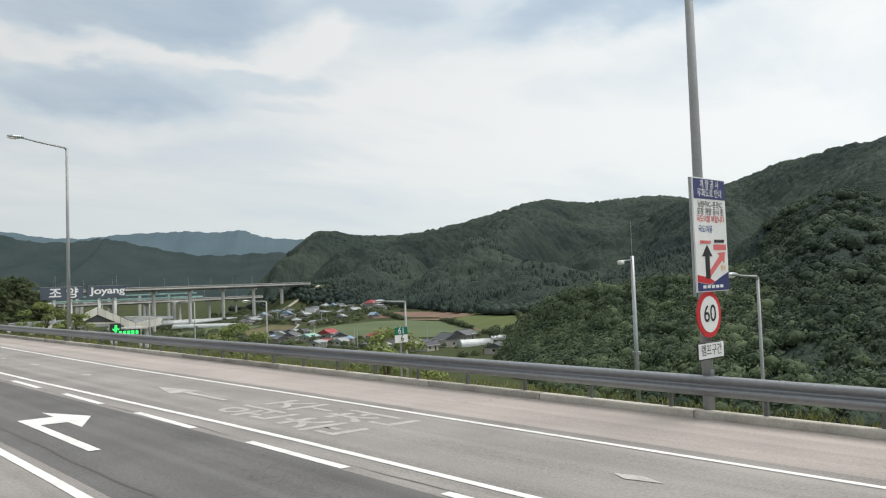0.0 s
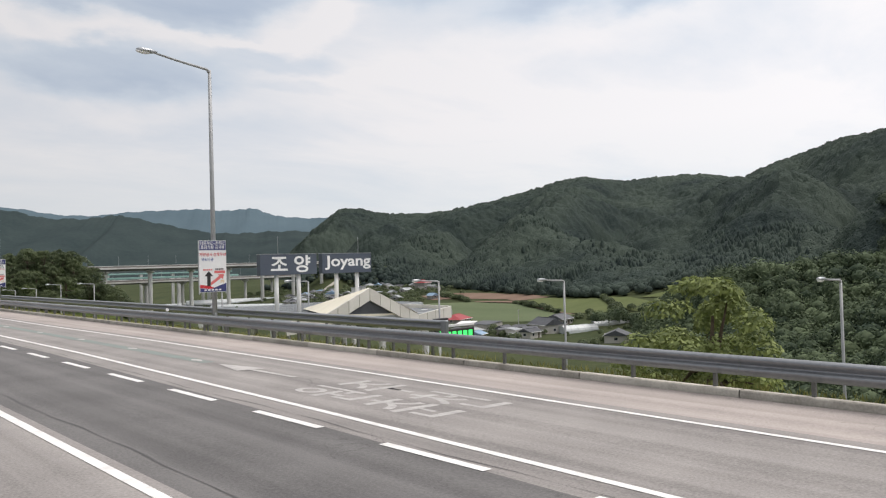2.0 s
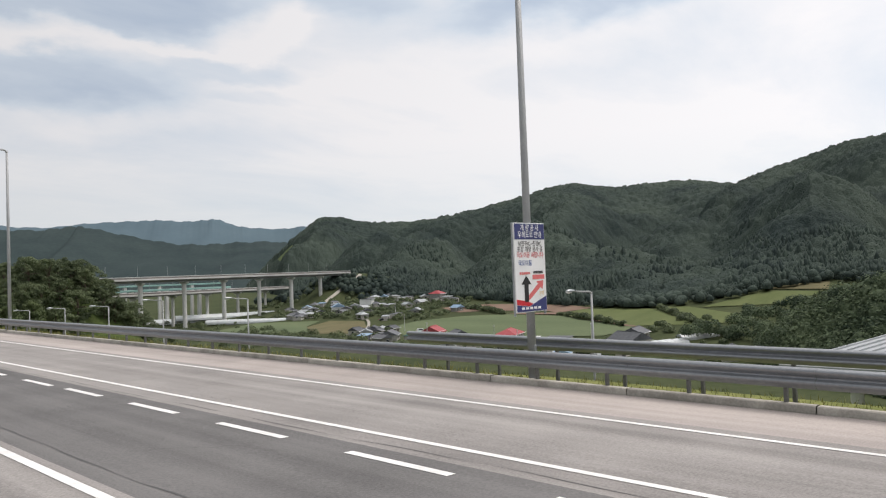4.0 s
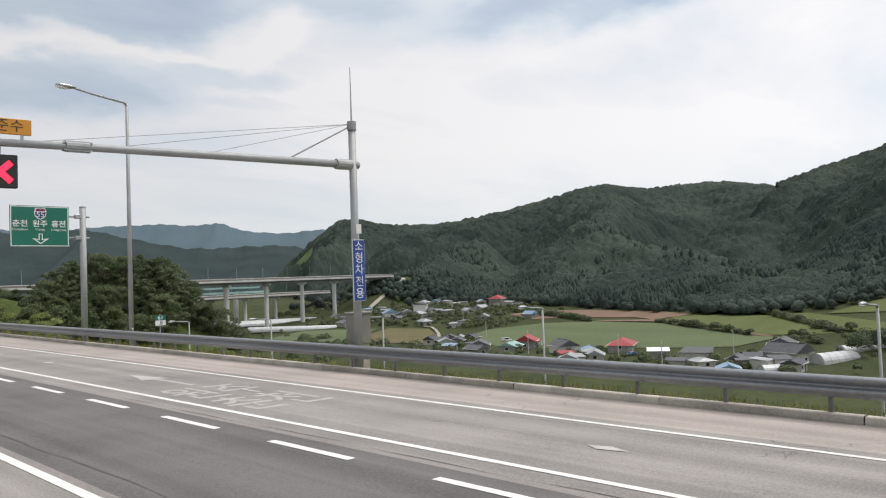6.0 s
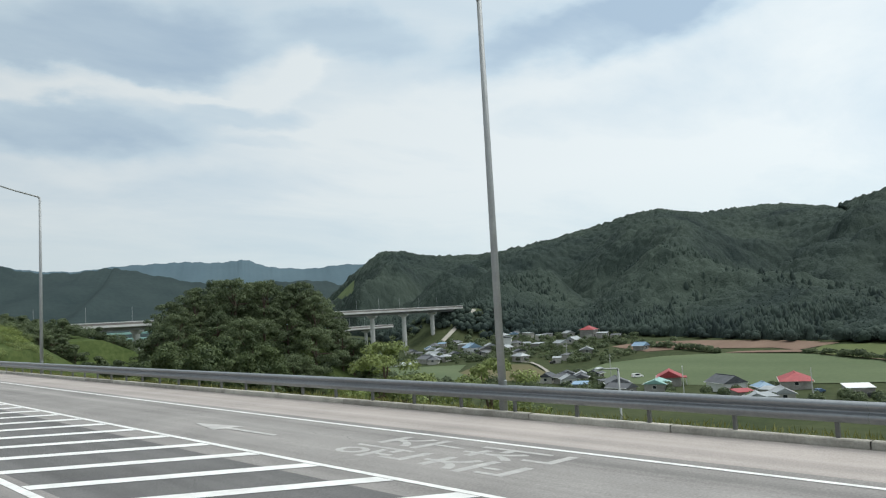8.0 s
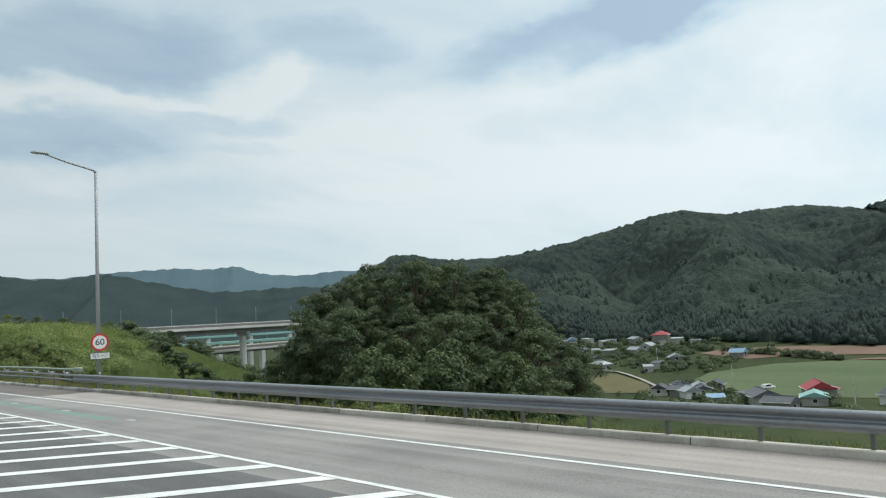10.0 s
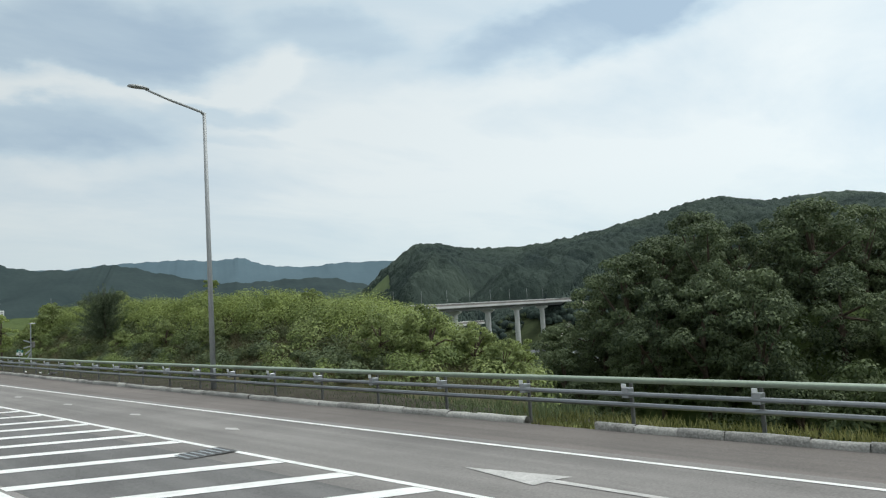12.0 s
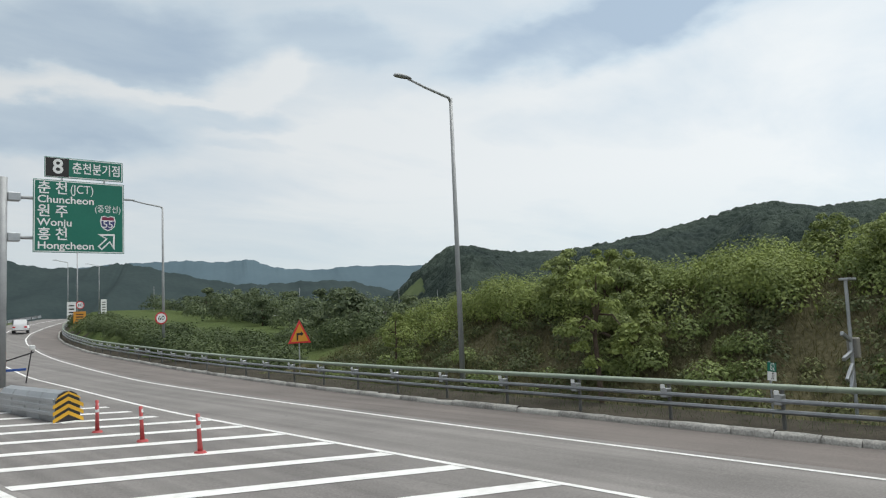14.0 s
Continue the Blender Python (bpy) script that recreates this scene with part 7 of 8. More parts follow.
# ---- cars ----
def car(label, paint, van=False):
    c = thing("car", label, "car", (0, 0, 0), 0, "cars")
    prof = [(-2.15, 0.35), (-2.2, 0.75), (-2.05, 0.95), (-1.35, 1.02), (-0.75, 1.45), (0.9, 1.48), (1.75, 1.05), (2.15, 0.95), (2.2, 0.4)]
    if van:
        prof = [(-2.2, 0.35), (-2.25, 0.85), (-2.1, 1.05), (-1.45, 1.15), (-0.95, 1.72), (1.9, 1.75), (2.15, 1.1), (2.2, 0.4)]
    bm = bmesh.new()
    ra = [bm.verts.new((-0.88 if z < 1.1 else -0.7, y, z)) for y, z in prof]
    rb = [bm.verts.new((0.88 if z < 1.1 else 0.7, y, z)) for y, z in prof]
    bm.faces.new(ra)
    bm.faces.new(rb[::-1])
    for i in range(len(prof)):
        j = (i + 1) % len(prof)
        bm.faces.new((ra[i], rb[i], rb[j], ra[j]))
    bmesh.ops.recalc_face_normals(bm, faces=bm.faces)
    bmesh.ops.bevel(bm, geom=bm.edges[:], offset=0.05, segments=1, affect="EDGES")
    part("body", bm, paint, c)
    top = prof[4][1]
    for s in (-1, 1):
        part("side_window", box_bm(s * 0.80 - 0.03, s * 0.80 + 0.03, -0.75, 1.1, 1.05, top - 0.1, bevel=0.02), GLASS, c)
        for y in (-1.35, 1.35):
            w = part("wheel", tube_bm([(s * 0.7, y, 0.33), (s * 0.91, y, 0.33)], 0.33, 16), RUBBER, c)
            part("rim", tube_bm([(s * 0.905, y, 0.33), (s * 0.92, y, 0.33)], 0.2, 12), STEEL, w)
        part("headlight", box_bm(s * 0.62 - 0.18, s * 0.62 + 0.18, -2.21, -2.1, 0.66, 0.8), S_WHITE, c)
        part("tail_light", box_bm(s * 0.66 - 0.16, s * 0.66 + 0.16, 2.1, 2.215, 0.7, 0.88), S_RED, c)
    part("rear_window", box_bm(-0.6, 0.6, 1.25, 1.6, 1.12, top - 0.1, bevel=0.04), GLASS, c)
    part("windscreen", box_bm(-0.62, 0.62, -1.2, -0.85, 1.08, top - 0.12, bevel=0.04), GLASS, c)
    return c


cars = [car("white car parked by the road", CARP[0]), car("silver car parked by the road", CARP[1]), car("black car parked by the road", CARP[2]), car("white van parked by the road", CARP[0], True), car("dark blue car parked by the road", CARP[3])]
spots = [(49 + 2.6 * (k % 3), 96 + 5.2 * (k // 3), -10.4, 90) for k in range(21)] + [(238, 318, None, 30), (243, 334, None, 80), (222, 300, None, 10), (262, 408, None, 50), (300, 500, None, 20), (290, 470, None, 70), (318, 540, None, 30)]
for k, (x, y, z, a) in enumerate(spots):
    if z is None:
        z = float(ground_z(x, y)) + 0.02
    m = pose(x, y, z, 0, 0, a + (k * 37 % 9) - 4)
    if k < 5:
        cars[k].matrix_basis = m
    else:
        copy_thing(cars[(k * 7) % 5], m)
suv = car("white car going up the ramp", CARP[0], True)
pc = rp(26.4, 527.0, 0.03)
suv.matrix_basis = Matrix.Translation(pc) @ pose(0, 0, 0, 0, 0, turn_at(527) - 14 + 180)


BUSHL = leaf("bush_leaves", (0.085, 0.115, 0.04), (0.29, 0.34, 0.12), 0.5, 0.3)


# ---- leaves ----
def leaf_cloud(centres, radii, count, size, seed, flat=0.8, inner=0.72, up=0.35, ruffle=0.42):
    """Pointed leaves spread through the outer part of many round clumps."""
    r = np.random.RandomState(seed)
    weight = radii ** 2
    pick = r.choice(len(centres), count, p=weight / weight.sum())
    d = r.normal(size=(count, 3))
    d[:, 2] = np.abs(d[:, 2]) * 0.9 - 0.25
    d /= np.linalg.norm(d, axis=1)[:, None]
    p = centres[pick] + d * (radii[pick] * r.uniform(inner, 1.08, count))[:, None] * np.array([1, 1, flat])
    n = d + r.normal(size=(count, 3)) * ruffle + np.array([0, 0, up])
    n /= np.linalg.norm(n, axis=1)[:, None]
    a = np.cross(n, r.normal(size=(count, 3)))
    a /= np.linalg.norm(a, axis=1)[:, None]
    b = np.cross(n, a)
    s = (size * r.uniform(0.6, 1.35, count))[:, None]
    v = np.stack([p - a * s, p + b * s * 0.55 - n * s * 0.12, p + a * s, p - b * s * 0.55 - n * s * 0.12], 1).reshape(-1, 3)
    f = np.arange(count * 4).reshape(-1, 4)
    return v, f


def clumps(n, radius, height, seed, lo=0.13, big=1.0):
    """Centres and radii of leaf clumps that fill an uneven crown."""
    r = np.random.RandomState(seed)
    a, q, h = r.uniform(0, 2 * np.pi, n), np.sqrt(r.uniform(0, 1, n)), r.uniform(lo, 1, n)
    w = np.sin(np.pi * np.clip((h - lo) / (1.04 - lo) * 0.86 + 0.14, 0, 1)) ** 0.7
    c = np.stack([radius * q * w * np.cos(a), radius * q * w * np.sin(a), height * h], -1)
    return c, r.uniform(0.20, 0.36, n) * radius * big


def tree(label, radius, height, seed, mt, leaves, size, group, n=26, big=1.0):
    r = random.Random(seed)
    t = thing("tree", label, "tree", (0, 0, 0), 0, group)
    c, rad = clumps(n, radius, height, seed, big=big)
    bm = bmesh.new()
    bm_tube(bm, [(0, 0, -0.8), (0.1, 0.05, height * 0.35), (0.0, 0.15, height * 0.8)], [radius * 0.075, radius * 0.055, radius * 0.015], 8)
    part("trunk", bm, BARK, t)
    for k in range(6):
        q = c[(k * 4) % len(c)]
        z0 = height * r.uniform(0.3, 0.55)
        part("limb", tube_bm([(0.05, 0.05, z0), (q[0] * 0.5, q[1] * 0.5, (z0 + q[2]) / 2 + 0.2), (q[0] * 0.9, q[1] * 0.9, q[2])], [radius * 0.035, radius * 0.024, radius * 0.008], 6), BARK, t)
    v, f = leaf_cloud(c, rad, leaves, size, seed)
    raw_mesh("crown", v, f, mt, t)
    return t


proto = [tree("broad dark green tree on the wooded knoll", 4.6, 10.5, 21, DARKL, 11000, 0.155, "knoll trees", 64, 0.72),
         tree("tall dark green tree on the wooded knoll", 4.0, 11.5, 22, DARKL, 10500, 0.155, "knoll trees", 60, 0.72),
         tree("rounded mid-green tree on the wooded knoll", 4.2, 8.5, 23, DARKL, 10500, 0.14, "knoll trees", 60, 0.72),
         tree("spreading dark tree on the wooded knoll", 5.2, 9.5, 24, DARKL, 12000, 0.16, "knoll trees", 70, 0.72)]
rk, rb2k = random.Random(5), np.random.RandomState(61)
placed = []
for k in range(2200):
    if len(placed) > 112:
        break
    x, y = rk.uniform(44, 114), rk.uniform(346, 420)
    inside = x > 2 + 0.30 * (y - 243) and x > 4 + 1.2 * (y - 351) and x < 1 + 1.85 * (y - 314) and x < 150 - 0.55 * (y - 330)
    if not inside or min(((x - u) ** 2 + (y - w) ** 2 for u, w in placed), default=99) < 12.5:
        continue
    placed.append((x, y))
    s = rk.uniform(0.7, 1.0) * (0.62 if x < 9 + 0.378 * (y - 243) else 1.0)
    m = pose(x, y, float(ground_z(x, y)) - 0.4, 0, 0, rk.uniform(0, 360)) @ Matrix.Diagonal((s, s, s * rk.uniform(0.9, 1.15), 1))
    k2 = len(placed) - 1
    ob = proto[k2] if k2 < 4 else copy_thing(proto[rk.choice((0, 1, 3, 0, 1, 3, 2))], m)
    ob.matrix_basis = m
n = 320
bx, by = rb2k.uniform(46, 112, n), rb2k.uniform(350, 418, n)
okk = (bx > 4 + 0.30 * (by - 243)) & (bx > 6 + 1.2 * (by - 351)) & (bx < 1.85 * (by - 314))
bx, by = bx[okk], by[okk]
kv, kf = leaf_cloud(np.stack([bx, by, ground_z(bx, by) + rb2k.uniform(0.3, 1.6, len(bx))], -1), rb2k.uniform(1.0, 2.3, len(bx)), 60000, 0.17, 40)
tagged(raw_mesh("undergrowth", kv, kf, DARKL), "dark undergrowth between the trees of the knoll", "shrubs", kind="stuff")
pale = tree("young light green tree on the verge", 2.6, 5.0, 31, BUSHL, 9000, 0.095, "verge trees", 60, 0.7)
pale.matrix_basis = pose(29.5, 64, -5.0)
for x, y, z, s in ((22.9, 83.1, -2.4, 0.85), (25.5, 84.5, -3.2, 0.8), (28.0, 45.0, -4.6, 0.95), (24.6, 270.5, -2.4, 0.85), (27, 266, -3.6, 0.9), (30.5, 274, -5.2, 1.0), (26.8, 232, -3.4, 0.5), (44, 350, -9.0, 1.1), (50, 356, -9.0, 1.2)):
    m = pose(x, y, z, 0, 0, x * 40) @ Matrix.Diagonal((s, s, s, 1))
    copy_thing(pale, m)


def scatter_shrubs(name, label, xs, ys, lifts, rads, count, size, mt, seed):
    c = np.stack([xs, ys, ground_z(xs, ys) + lifts], -1)
    v, f = leaf_cloud(c, rads, count, size, seed, flat=0.85, ruffle=0.34)
    return tagged(raw_mesh(name, v, f, mt), label, "shrubs", kind="stuff")


rb2 = np.random.RandomState(17)


def road_xy(lat, y):
    cx = -1.7008e-4 * y * y / 2 + 6.8226e-7 * y ** 3 / 3
    return cx + lat, y


# shrub-covered bank along the ramp
n = 640
lat, yy = rb2.uniform(26.3, 43, n), rb2.uniform(374, 446, n)
okk = yy > 373 + 0.95 * (lat - 24)
lat, yy, n = lat[okk], yy[okk], int(okk.sum())
bx, by = road_xy(lat, yy)
grow = 0.55 + 0.45 * np.clip((yy - 372) / 14, 0, 1)
scatter_shrubs("bank_shrubs", "dense light green creepers and shrubs covering the bank", bx, by, 0.1 * grow, (0.6 + 1.25 * rb2.uniform(0, 1, n) ** 2.2) * grow, 260000, 0.062, LITEL, 41)
# heavy growth hanging over the edge of the bank
re = np.random.RandomState(61)
n = 90
lat, yy = re.uniform(26.6, 29.4, n), re.uniform(384, 446, n)
bx, by = road_xy(lat, yy)
scatter_shrubs("bank_shrubs", "light green shrubs hanging over the edge of the bank", bx, by, re.uniform(0.3, 0.8, n) + 0.3 * np.exp(-((yy - 400) / 8) ** 2), re.uniform(0.55, 1.1, n), 60000, 0.058, LITEL, 61)
# leaf colour darkened to stand for the shade below the overhanging growth
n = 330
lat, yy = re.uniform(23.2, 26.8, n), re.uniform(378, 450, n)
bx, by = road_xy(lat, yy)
scatter_shrubs("bank_shrubs", "bushes on the steep face of the bank, leaves darkened for shade", bx, by, re.uniform(-0.2, 0.25, n), re.uniform(0.35, 0.85, n), 62000, 0.058, SHADYL, 62)
n = 130
lat, yy = rb2.uniform(22.6, 28.5, n), rb2.uniform(374, 448, n)
bx, by = road_xy(lat, yy)
scatter_shrubs("bank_shrubs", "mid-green bushes at the foot of the bank", bx, by, rb2.uniform(0.0, 0.5, n), rb2.uniform(0.3, 0.85, n), 52000, 0.06, MIDL, 42)
n = 60
lat, yy = rb2.uniform(22.4, 25, n), rb2.uniform(378, 415, n)
bx, by = road_xy(lat, yy)
scatter_shrubs("bank_shrubs", "dark undergrowth behind the ramp rail", bx, by, rb2.uniform(-0.1, 0.2, n), rb2.uniform(0.3, 0.7, n), 36000, 0.07, DARKL, 43)
# undergrowth in front of the knoll and on the upper embankment
n = 240
lat, yy = rb2.uniform(24, 60, n), rb2.uniform(336, 384, n)
bx, by = road_xy(lat, yy)
okk = (bx - 3.5 > 1.08 * (by - 340)) & (bx < 1.85 * (by - 314))
bx, by = bx[okk], by[okk]
n = len(bx)
scatter_shrubs("slope_shrubs", "mixed green shrubs below the wooded knoll", bx, by, 0.6, rb2.uniform(0.8, 2.2, n), 46000, 0.2, MIDL, 44)
n = 260
lat, yy = rb2.uniform(24, 34, n), rb2.uniform(-20, 340, n)
bx, by = road_xy(lat, yy)
scatter_shrubs("slope_shrubs", "low scrub on the embankment slope", bx, by, -0.1, rb2.uniform(0.4, 1.1, n), 26000, 0.16, MIDL, 45)
# woods around the ramp
n = 560
bx, by = rb2.uniform(38, 130, n), rb2.uniform(462, 625, n)
okk = (bx > 37 + (by - 462) * 0.34)
bx, by = bx[okk], by[okk]
scatter_shrubs("ramp_woods", "mixed dark green woodland inside the ramp", bx, by, rb2.uniform(0.4, 2.6, len(bx)), rb2.uniform(1.2, 2.8, len(bx)), 150000, 0.18, DARKL, 46)
n = 60
bx, by = rb2.uniform(33, 44, n), rb2.uniform(448, 478, n)
scatter_shrubs("ramp_woods", "light green bushes beside the curve", bx, by, rb2.uniform(0.0, 0.8, n), rb2.uniform(0.7, 1.5, n), 40000, 0.10, MIDK, 47)
ramp_tree = tree("dark leafy tree among the woods inside the ramp", 2.3, 4.6, 35, DARKL, 5200, 0.135, "ramp trees", 30)
ramp_tree.matrix_basis = pose(46, 470, float(ground_z(46, 470)) - 0.3)
rt = random.Random(8)
for _ in range(40):
    y = rt.uniform(410, 470)
    x = rt.uniform(max(46, 30 + (y - 400) * 0.3), 80)
    s = rt.uniform(0.75, 1.1)
    copy_thing(ramp_tree, pose(x, y, float(ground_z(x, y)) - 0.3, 0, 0, rt.uniform(0, 360)) @ Matrix.Diagonal((s * 1.2, s * 1.2, s, 1)))
n = 150
yy = rb2.uniform(455, 530, n)
kk = np.interp(yy, (452, 468, 487, 504, 514, 527, 542), (20.6, 22.0, 23.7, 26.0, 27.8, 30.9, 35.2))
bx, by = road_xy(kk + rb2.uniform(2.6, 9.0, n), yy)
scatter_shrubs("ramp_shrubs", "mid-green shrubs behind the ramp rail", bx, by, rb2.uniform(0.0, 0.5, n), rb2.uniform(0.6, 1.5, n), 60000, 0.105, MIDK, 49)
for _ in range(70):
    y = rt.uniform(452, 575)
    x = rt.uniform(38 + (y - 452) * 0.36, 100)
    s = rt.uniform(0.6, 1.05)
    copy_thing(ramp_tree, pose(x, y, float(ground_z(x, y)) - 0.3, 0, 0, rt.uniform(0, 360)) @ Matrix.Diagonal((s * 1.1, s * 1.1, s, 1)))
# valley hedges and garden trees
n = 520
bx, by = rb2.uniform(205, 385, n), rb2.uniform(225, 610, n)
foot_x = np.interp(by, [215, 270, 330, 400, 450, 520, 590], [225, 300, 340, 350, 368, 392, 392])
clear = ~((bx > 246) & (bx < 345) & (by > 300) & (by < 440)) & (bx < foot_x) & ~((bx < 290) & (by > 440))
bx, by = bx[clear], by[clear]
bx, by = np.concatenate([bx, np.linspace(318, 352, 40), np.linspace(262, 246, 14), np.linspace(292, 319, 30), np.linspace(304, 340, 24)]), np.concatenate([by, np.linspace(402, 476, 40) + rb2.uniform(-2, 2, 40), np.linspace(436, 412, 14), np.linspace(312, 366, 30), np.linspace(284, 322, 24)])
scatter_shrubs("garden_trees", "dark green garden trees and hedges among the houses", bx, by, rb2.uniform(0.3, 2.0, len(bx)), rb2.uniform(0.8, 2.4, len(bx)), 80000, 0.38, DARKL, 48)

sv, sf = leaf_cloud(HILLTOPS, np.full(len(HILLTOPS), 0.5), 130000, 0.5, 56, flat=0.6, inner=0.3, up=0.5)
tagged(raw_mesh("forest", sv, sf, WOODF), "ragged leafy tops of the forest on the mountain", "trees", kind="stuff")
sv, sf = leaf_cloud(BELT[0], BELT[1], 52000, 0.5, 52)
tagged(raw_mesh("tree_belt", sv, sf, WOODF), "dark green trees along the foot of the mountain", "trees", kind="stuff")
n = 420
bx, by = rb2.uniform(240, 372, n), rb2.uniform(415, 590, n)
clear = ~((bx < 290) & (by > 441) & (by < 575)) & ~((bx > 322) & (by < 470)) & (bx < np.interp(by, [400, 450, 520, 590], [352, 370, 393, 393])) & ~((bx < 322) & (by < 441) & (bx > 258))
bx, by = bx[clear], by[clear]
scatter_shrubs("garden_trees", "small dark trees and bushes in the village gardens", bx, by, rb2.uniform(0.2, 1.6, len(bx)), rb2.uniform(0.7, 1.9, len(bx)), 36000, 0.36, DARKL, 55)
# trees on the slope where the viaduct ends
n = 150
q1, q2 = rb2.uniform(262, 395, n), rb2.uniform(-70, 60, n)
okk = (np.abs(q2) > 17) | (q1 > 345)
q1, q2 = q1[okk], q2[okk]
bx, by = 70 + (q1 * 322 - q2 * 73) / 330.2, 563 + (q1 * 73 + q2 * 322) / 330.2
scatter_shrubs("slope_trees", "dark green trees on the slope beside the viaduct end", bx, by, rb2.uniform(0.5, 2.4, len(bx)), rb2.uniform(1.4, 3.2, len(bx)), 26000, 0.42, DARKL, 57)
# broad trees at the end of the spur
n = 90
bx, by = rb2.uniform(256, 345, n), rb2.uniform(218, 268, n)
okk = by < 278 - 0.12 * (bx - 256)
bx, by = bx[okk], by[okk]
scatter_shrubs("spur_trees", "dark broad trees at the end of the wooded spur", bx, by, rb2.uniform(0.5, 5.5, len(bx)), rb2.uniform(2.0, 4.0, len(bx)), 34000, 0.40, WOODN, 59)
# close small trees between the houses
n = 300
bx, by = rb2.uniform(285, 384, n), rb2.uniform(445, 585, n)
okk = (bx < np.interp(by, [445, 520, 590], [362, 388, 386])) & ~((bx > 318) & (by < 474)) & ~((bx < 292) & (by < 520))
bx, by = bx[okk], by[okk]
scatter_shrubs("garden_trees", "dark small trees crowding the village lanes", bx, by, rb2.uniform(0.4, 1.9, len(bx)), rb2.uniform(0.8, 2.1, len(bx)), 32000, 0.36, DARKL, 58)
# trees over the valley floor below the viaducts
n = 200
bx, by = rb2.uniform(95, 245, n), rb2.uniform(400, 650, n)
scatter_shrubs("valley_trees", "dark green trees on the valley floor by the viaducts", bx, by, rb2.uniform(0.3, 2.4, n), rb2.uniform(1.4, 3.4, n), 36000, 0.42, DARKL, 53)
n = 300
lat, yy = rb2.uniform(23.5, 46, n), rb2.uniform(345, 392, n)
bx, by = road_xy(lat, yy)
scatter_shrubs("slope_shrubs", "low dark scrub on the slope beside the knoll", bx, by, -0.1, rb2.uniform(0.6, 1.4, n), 110000, 0.085, BUSHL, 54)
# leafy wood on the near end of the mountain and on the spur
sv, sf = leaf_cloud(NEARW[0], NEARW[1], 170000, 0.52, 65, flat=0.9, inner=0.6)
tagged(raw_mesh("forest", sv, sf, WOODS), "dark broadleaf wood on the slope behind the spur", "trees", kind="stuff")
sv, sf = leaf_cloud(SPUR[0], SPUR[1], 210000, 0.42, 51, flat=0.9, inner=0.6)
tagged(raw_mesh("forest", sv, sf, WOODN), "leafy green broadleaf wood on the spur", "trees", kind="stuff")

# pine on the bank
pine = thing("pine_tree", "dark young pine standing on the bank", "tree", (*rp(25.2, 413.7, 0)[:2], float(ground_z(*rp(25.2, 413.7)[:2]))))
part("trunk", tube_bm([(0, 0, -0.5), (0, 0, 4.0)], [0.12, 0.02], 8), BARK, pine)
rp2 = np.random.RandomState(9)
needles = []


def sprig(ctr, aim, loose, length):
    """Thin needles standing off a twig."""
    d = rp2.normal(size=ctr.shape) * loose + np.array(aim)
    d /= np.linalg.norm(d, axis=1)[:, None]
    w = np.cross(d, rp2.normal(size=ctr.shape))
    w /= np.linalg.norm(w, axis=1)[:, None]
    needles.append(np.stack([ctr - w * 0.010, ctr + w * 0.010, ctr + d * length], 1).reshape(-1, 3))


for k in range(300):
    h = 0.05 + 3.3 * (k / 300) ** 0.95
    a, ln = rp2.uniform(0, 6.283), (3.0 - 0.46 * h) * rp2.uniform(0.35, 1.08)
    ts = rp2.uniform(0.1, 1.0, 90)
    ctr = np.stack([np.cos(a) * ln * ts, np.sin(a) * ln * ts, h + ts ** 1.6 * 0.4 * ln], -1) + rp2.normal(size=(90, 3)) * 0.05
    sprig(ctr, (np.cos(a), np.sin(a), 0.9), 1.0, 0.24)
# upright young shoots at the top
for k in range(16):
    a, q = 2.4 * k, 0.10 * k
    ts = rp2.uniform(0, 1.0, 70)
    foot = 3.2 - 0.02 * k
    ctr = np.stack([np.cos(a) * q * (1 + 0.15 * ts), np.sin(a) * q * (1 + 0.15 * ts), foot + ts * (1.3 - 0.03 * k) * rp2.uniform(0.75, 1.0)], -1)
    sprig(ctr, (0, 0, 1.0), 0.55, 0.15)
needles = np.concatenate(needles)
raw_mesh("needles", needles, np.arange(len(needles)).reshape(-1, 3), PINEL, pine)
sap = tree("slim light green sapling above the shrubs", 1.0, 3.4, 33, LITEL, 2200, 0.065, "bank saplings", 18)
sap.matrix_basis = pose(32.6, 407.5, 4.2)
for x, y, z, s in ((24.2, 428.5, 2.0, 1.25), (30.5, 378.5, -0.3, 1.0), (32.5, 377.2, -0.5, 0.9), (28.5, 431, 3.9, 0.9), (30.6, 421.5, 4.4, 0.75), (27.6, 442, 2.5, 0.7)):
    copy_thing(sap, pose(x, y, z, 0, 0, x * 50) @ Matrix.Diagonal((s, s, s, 1)))


WEEDG = leaf("green_weeds", (0.05, 0.066, 0.028), (0.19, 0.205, 0.082), 0.3, 0.25)
WEED = leaf("dry_weeds", (0.055, 0.058, 0.028), (0.165, 0.15, 0.07), 0.16, 0.2)


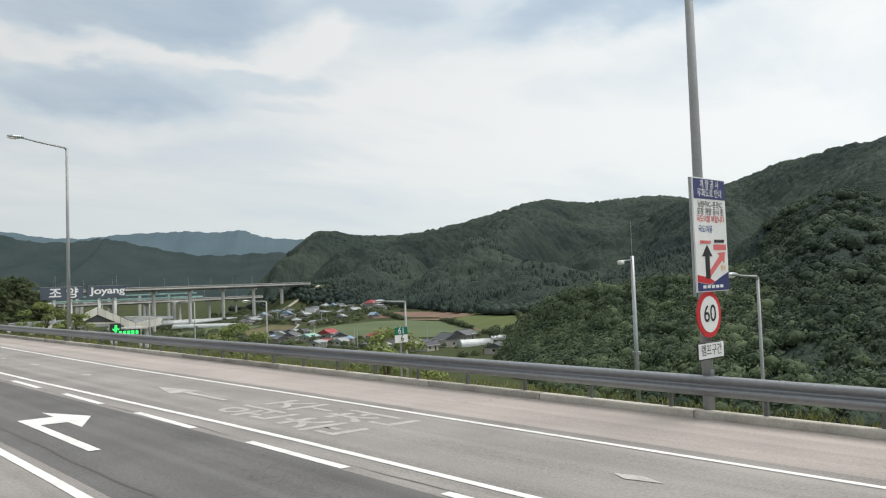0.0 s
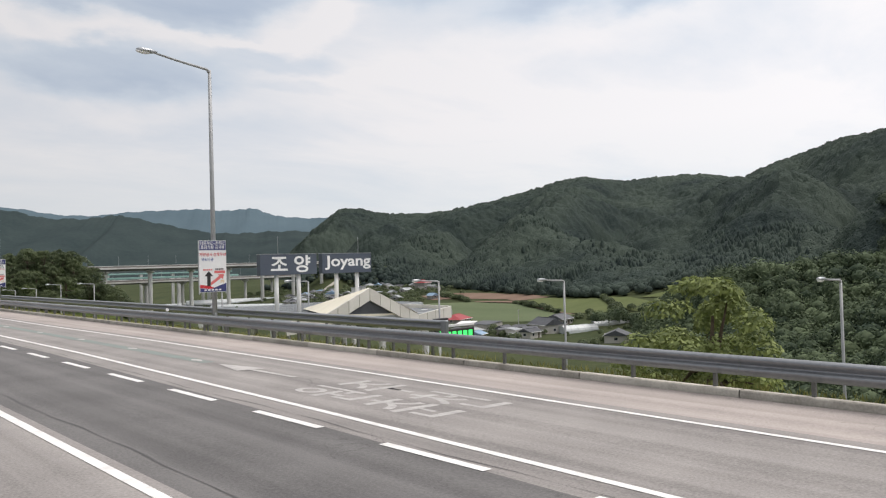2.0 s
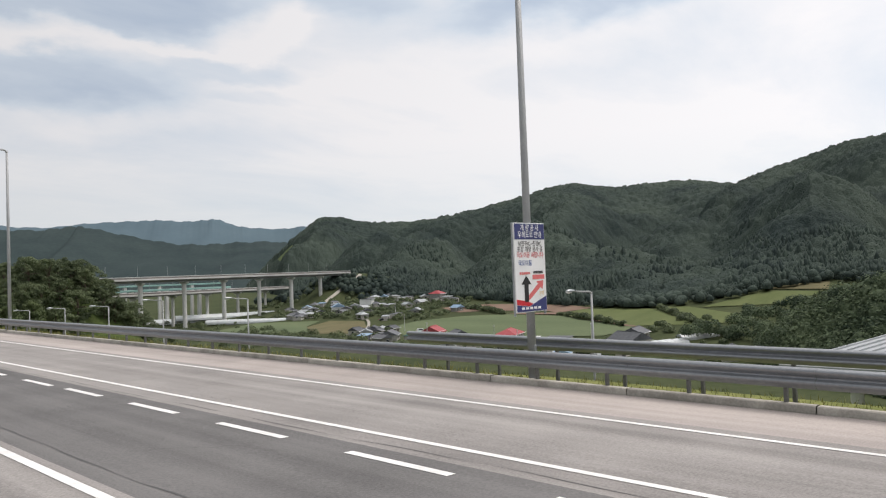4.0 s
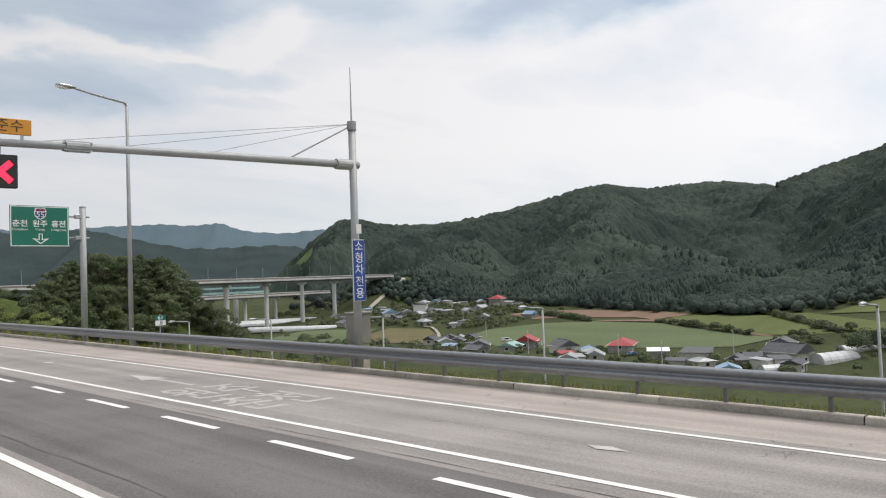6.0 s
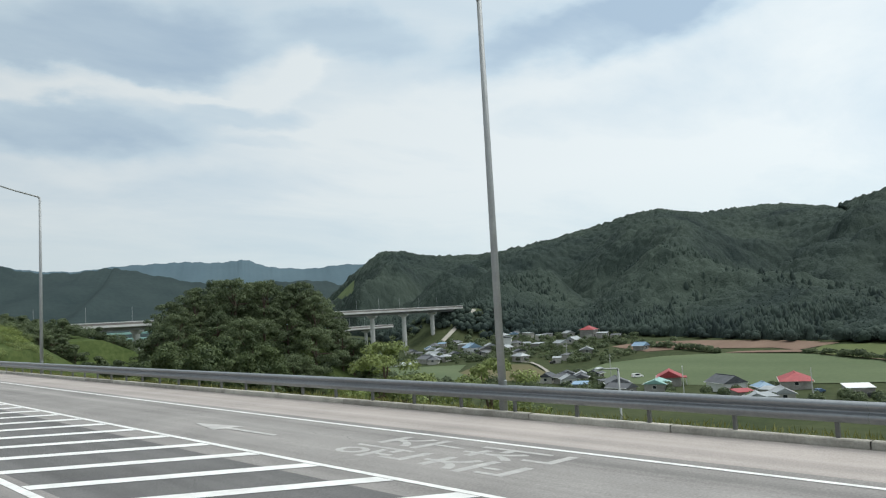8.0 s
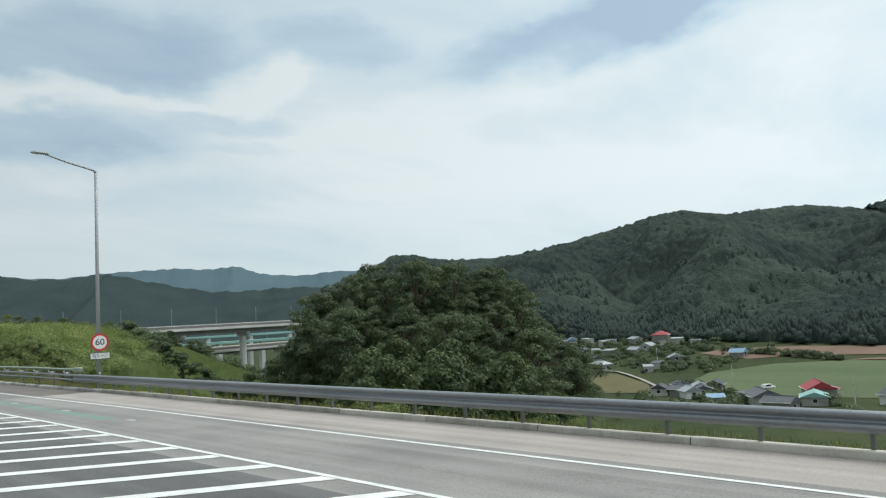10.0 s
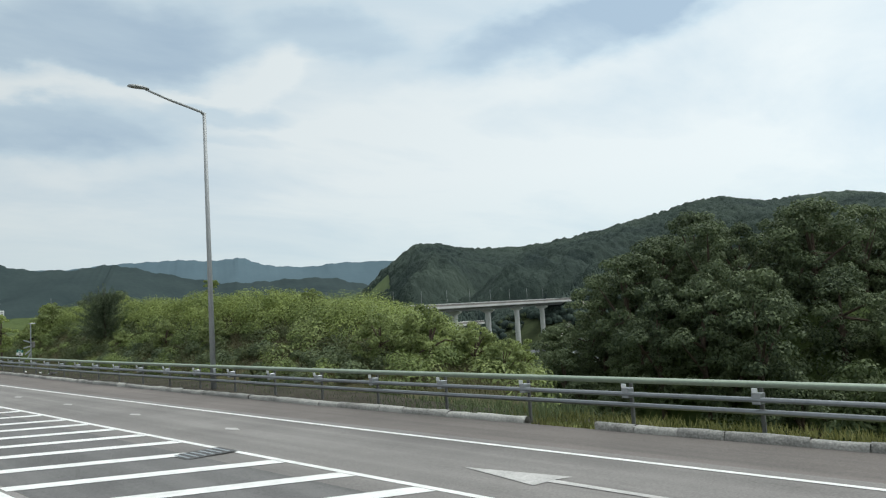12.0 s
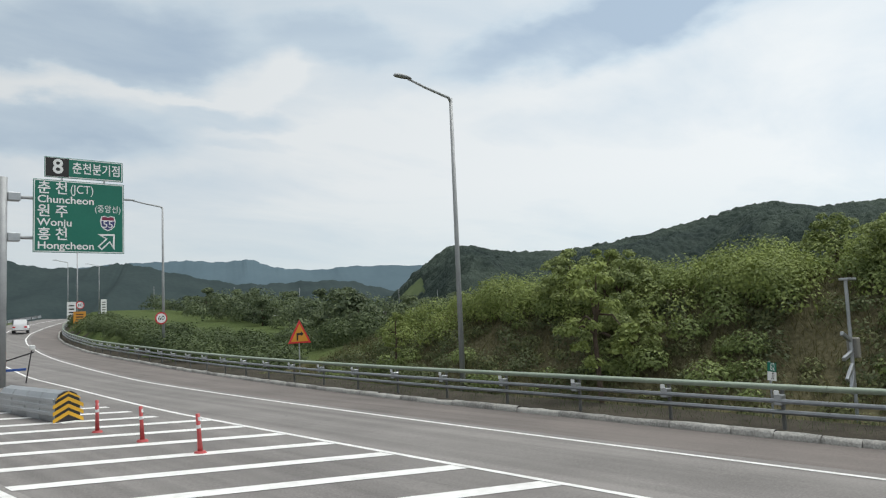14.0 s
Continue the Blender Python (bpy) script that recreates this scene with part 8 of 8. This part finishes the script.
bush = tree("tall leafy light green bush on the bank", 1.5, 3.3, 37, BUSHL, 6500, 0.075, "bank bushes", 46, 0.8)
bush.matrix_basis = pose(*road_xy(26.6, 430.6), float(ground_z(*road_xy(26.6, 430.6))) - 0.9)
for lat, y, s, up in ((24.6, 429.4, 0.9, -0.6), (27.3, 433.4, 0.95, -0.8), (25.0, 394.4, 0.62, -0.5), (25.0, 400.9, 0.6, -0.5), (24.4, 407.0, 0.5, -0.4), (26.6, 377.6, 1.0, -0.9),
                      (28.2, 376.4, 0.8, -0.8), (25.2, 379.4, 0.75, -0.6), (27.4, 374.0, 0.6, -0.6), (30.6, 424.0, 0.8, -0.6), (28.2, 421.6, 0.7, -0.7), (29.6, 391.0, 0.6, -0.7)):
    x, yb2 = road_xy(lat, y)
    copy_thing(bush, pose(x, yb2, float(ground_z(x, yb2)) + up * s, 0, 0, y * 31 % 360) @ Matrix.Diagonal((s, s, s, 1)))

foot_tree = tree("broad mid-green tree at the foot of the knoll", 3.6, 9.0, 39, MIDK, 15000, 0.115, "knoll trees", 80, 0.62)
spots = ((60, 357, 0.4), (66, 360.5, 1.4), (72, 364.5, 2.0), (78, 369, 1.6), (85, 372, 0.8), (54, 361, 0.0), (58, 365, 1.0), (62, 368.5, 2.0), (50, 357, -1.5), (55, 355, -0.8), (90, 378, 0.2), (63, 354, -1.2), (70, 358, -0.6))
for k, (x, y, top) in enumerate(spots):
    zb2 = float(ground_z(x, y)) - 0.4
    s = max(0.55, (top - zb2) / 9.4)
    m = pose(x, y, zb2, 0, 0, x * 47 % 360) @ Matrix.Diagonal((max(0.8, s * 0.85), max(0.8, s * 0.85), s, 1))
    ob = foot_tree if k == 0 else copy_thing(foot_tree, m)
    ob.matrix_basis = m


# ---- grass on the verge ----
def tufts(name, label, y0, y1, n, lo, hi, tall, mt, seed):
    r = np.random.RandomState(seed)
    yy = r.uniform(y0, y1, n)
    off = lo + (hi - lo) * r.uniform(0, 1, n) ** 1.3
    kerbs = np.array([KERB(v) for v in yy])
    x, y = road_xy(kerbs + off, yy)
    z = 0.0014187 * yy + 0.7048e-5 * yy * yy - 0.023218 * (kerbs + off) - 0.2
    a, h = r.uniform(0, 6.283, n), tall * r.uniform(0.4, 1.2, n)
    lean = r.normal(size=(n, 2)) * 0.35 * h[:, None]
    p = np.stack([x, y, z], -1)
    w = np.stack([np.cos(a), np.sin(a), 0 * a], -1) * 0.018
    tip = p + np.stack([lean[:, 0], lean[:, 1], h], -1)
    v = np.stack([p - w, p + w, tip], 1).reshape(-1, 3)
    return tagged(raw_mesh(name, v, np.arange(3 * n).reshape(-1, 3), mt), label, "grass", kind="stuff")


BLADE = leaf("grass_blades", (0.09, 0.102, 0.03), (0.26, 0.25, 0.09), 0.5, 0.2)
tufts("verge_grass", "dry yellow-green grass under the guard rail", -5, 343, 60000, 0.28, 2.9, 0.17, BLADE, 71)
tufts("verge_grass", "yellow-green grass behind the worn kerb", 343, 368, 9000, 0.3, 3.0, 0.24, BLADE, 73)
# the dark leaf colour here paints the plant shade behind the rail
tufts("verge_grass", "weeds behind the ramp rail, darkened for the shade there", 366, 520, 34000, 0.9, 4.2, 0.42, DARKL, 72)


def slope_grass(name, label, n, seed):
    """Tall weeds over the face of the bank."""
    r = np.random.RandomState(seed)
    lat, yy = r.uniform(22.9, 29.5, n), r.uniform(370, 452, n)
    x, y = road_xy(lat, yy)
    p = np.stack([x, y, ground_z(x, y) - 0.03], -1)
    a, h = r.uniform(0, 6.283, n), r.uniform(0.12, 0.55, n)
    w = np.stack([np.cos(a), np.sin(a), 0 * a], -1) * 0.016
    tip = p + np.stack([r.normal(size=n) * 0.5 * h - 0.3 * h, r.normal(size=n) * 0.6 * h, h], -1)
    v = np.stack([p - w, p + w, tip], 1).reshape(-1, 3)
    return tagged(raw_mesh(name, v, np.arange(3 * n).reshape(-1, 3), WEED), label, "grass", kind="stuff")


n = 460
lat, yy = rb2.uniform(22.4, 27.5, n), rb2.uniform(374, 452, n)
bx, by = road_xy(lat, yy)
scatter_shrubs("bank_shrubs", "low mixed weeds and creepers on the face of the bank", bx, by, rb2.uniform(-0.25, 0.05, n), rb2.uniform(0.25, 0.6, n), 120000, 0.05, WEEDG, 83)
slope_grass("bank_weeds", "tall brownish green weeds on the bank", 40000, 81)
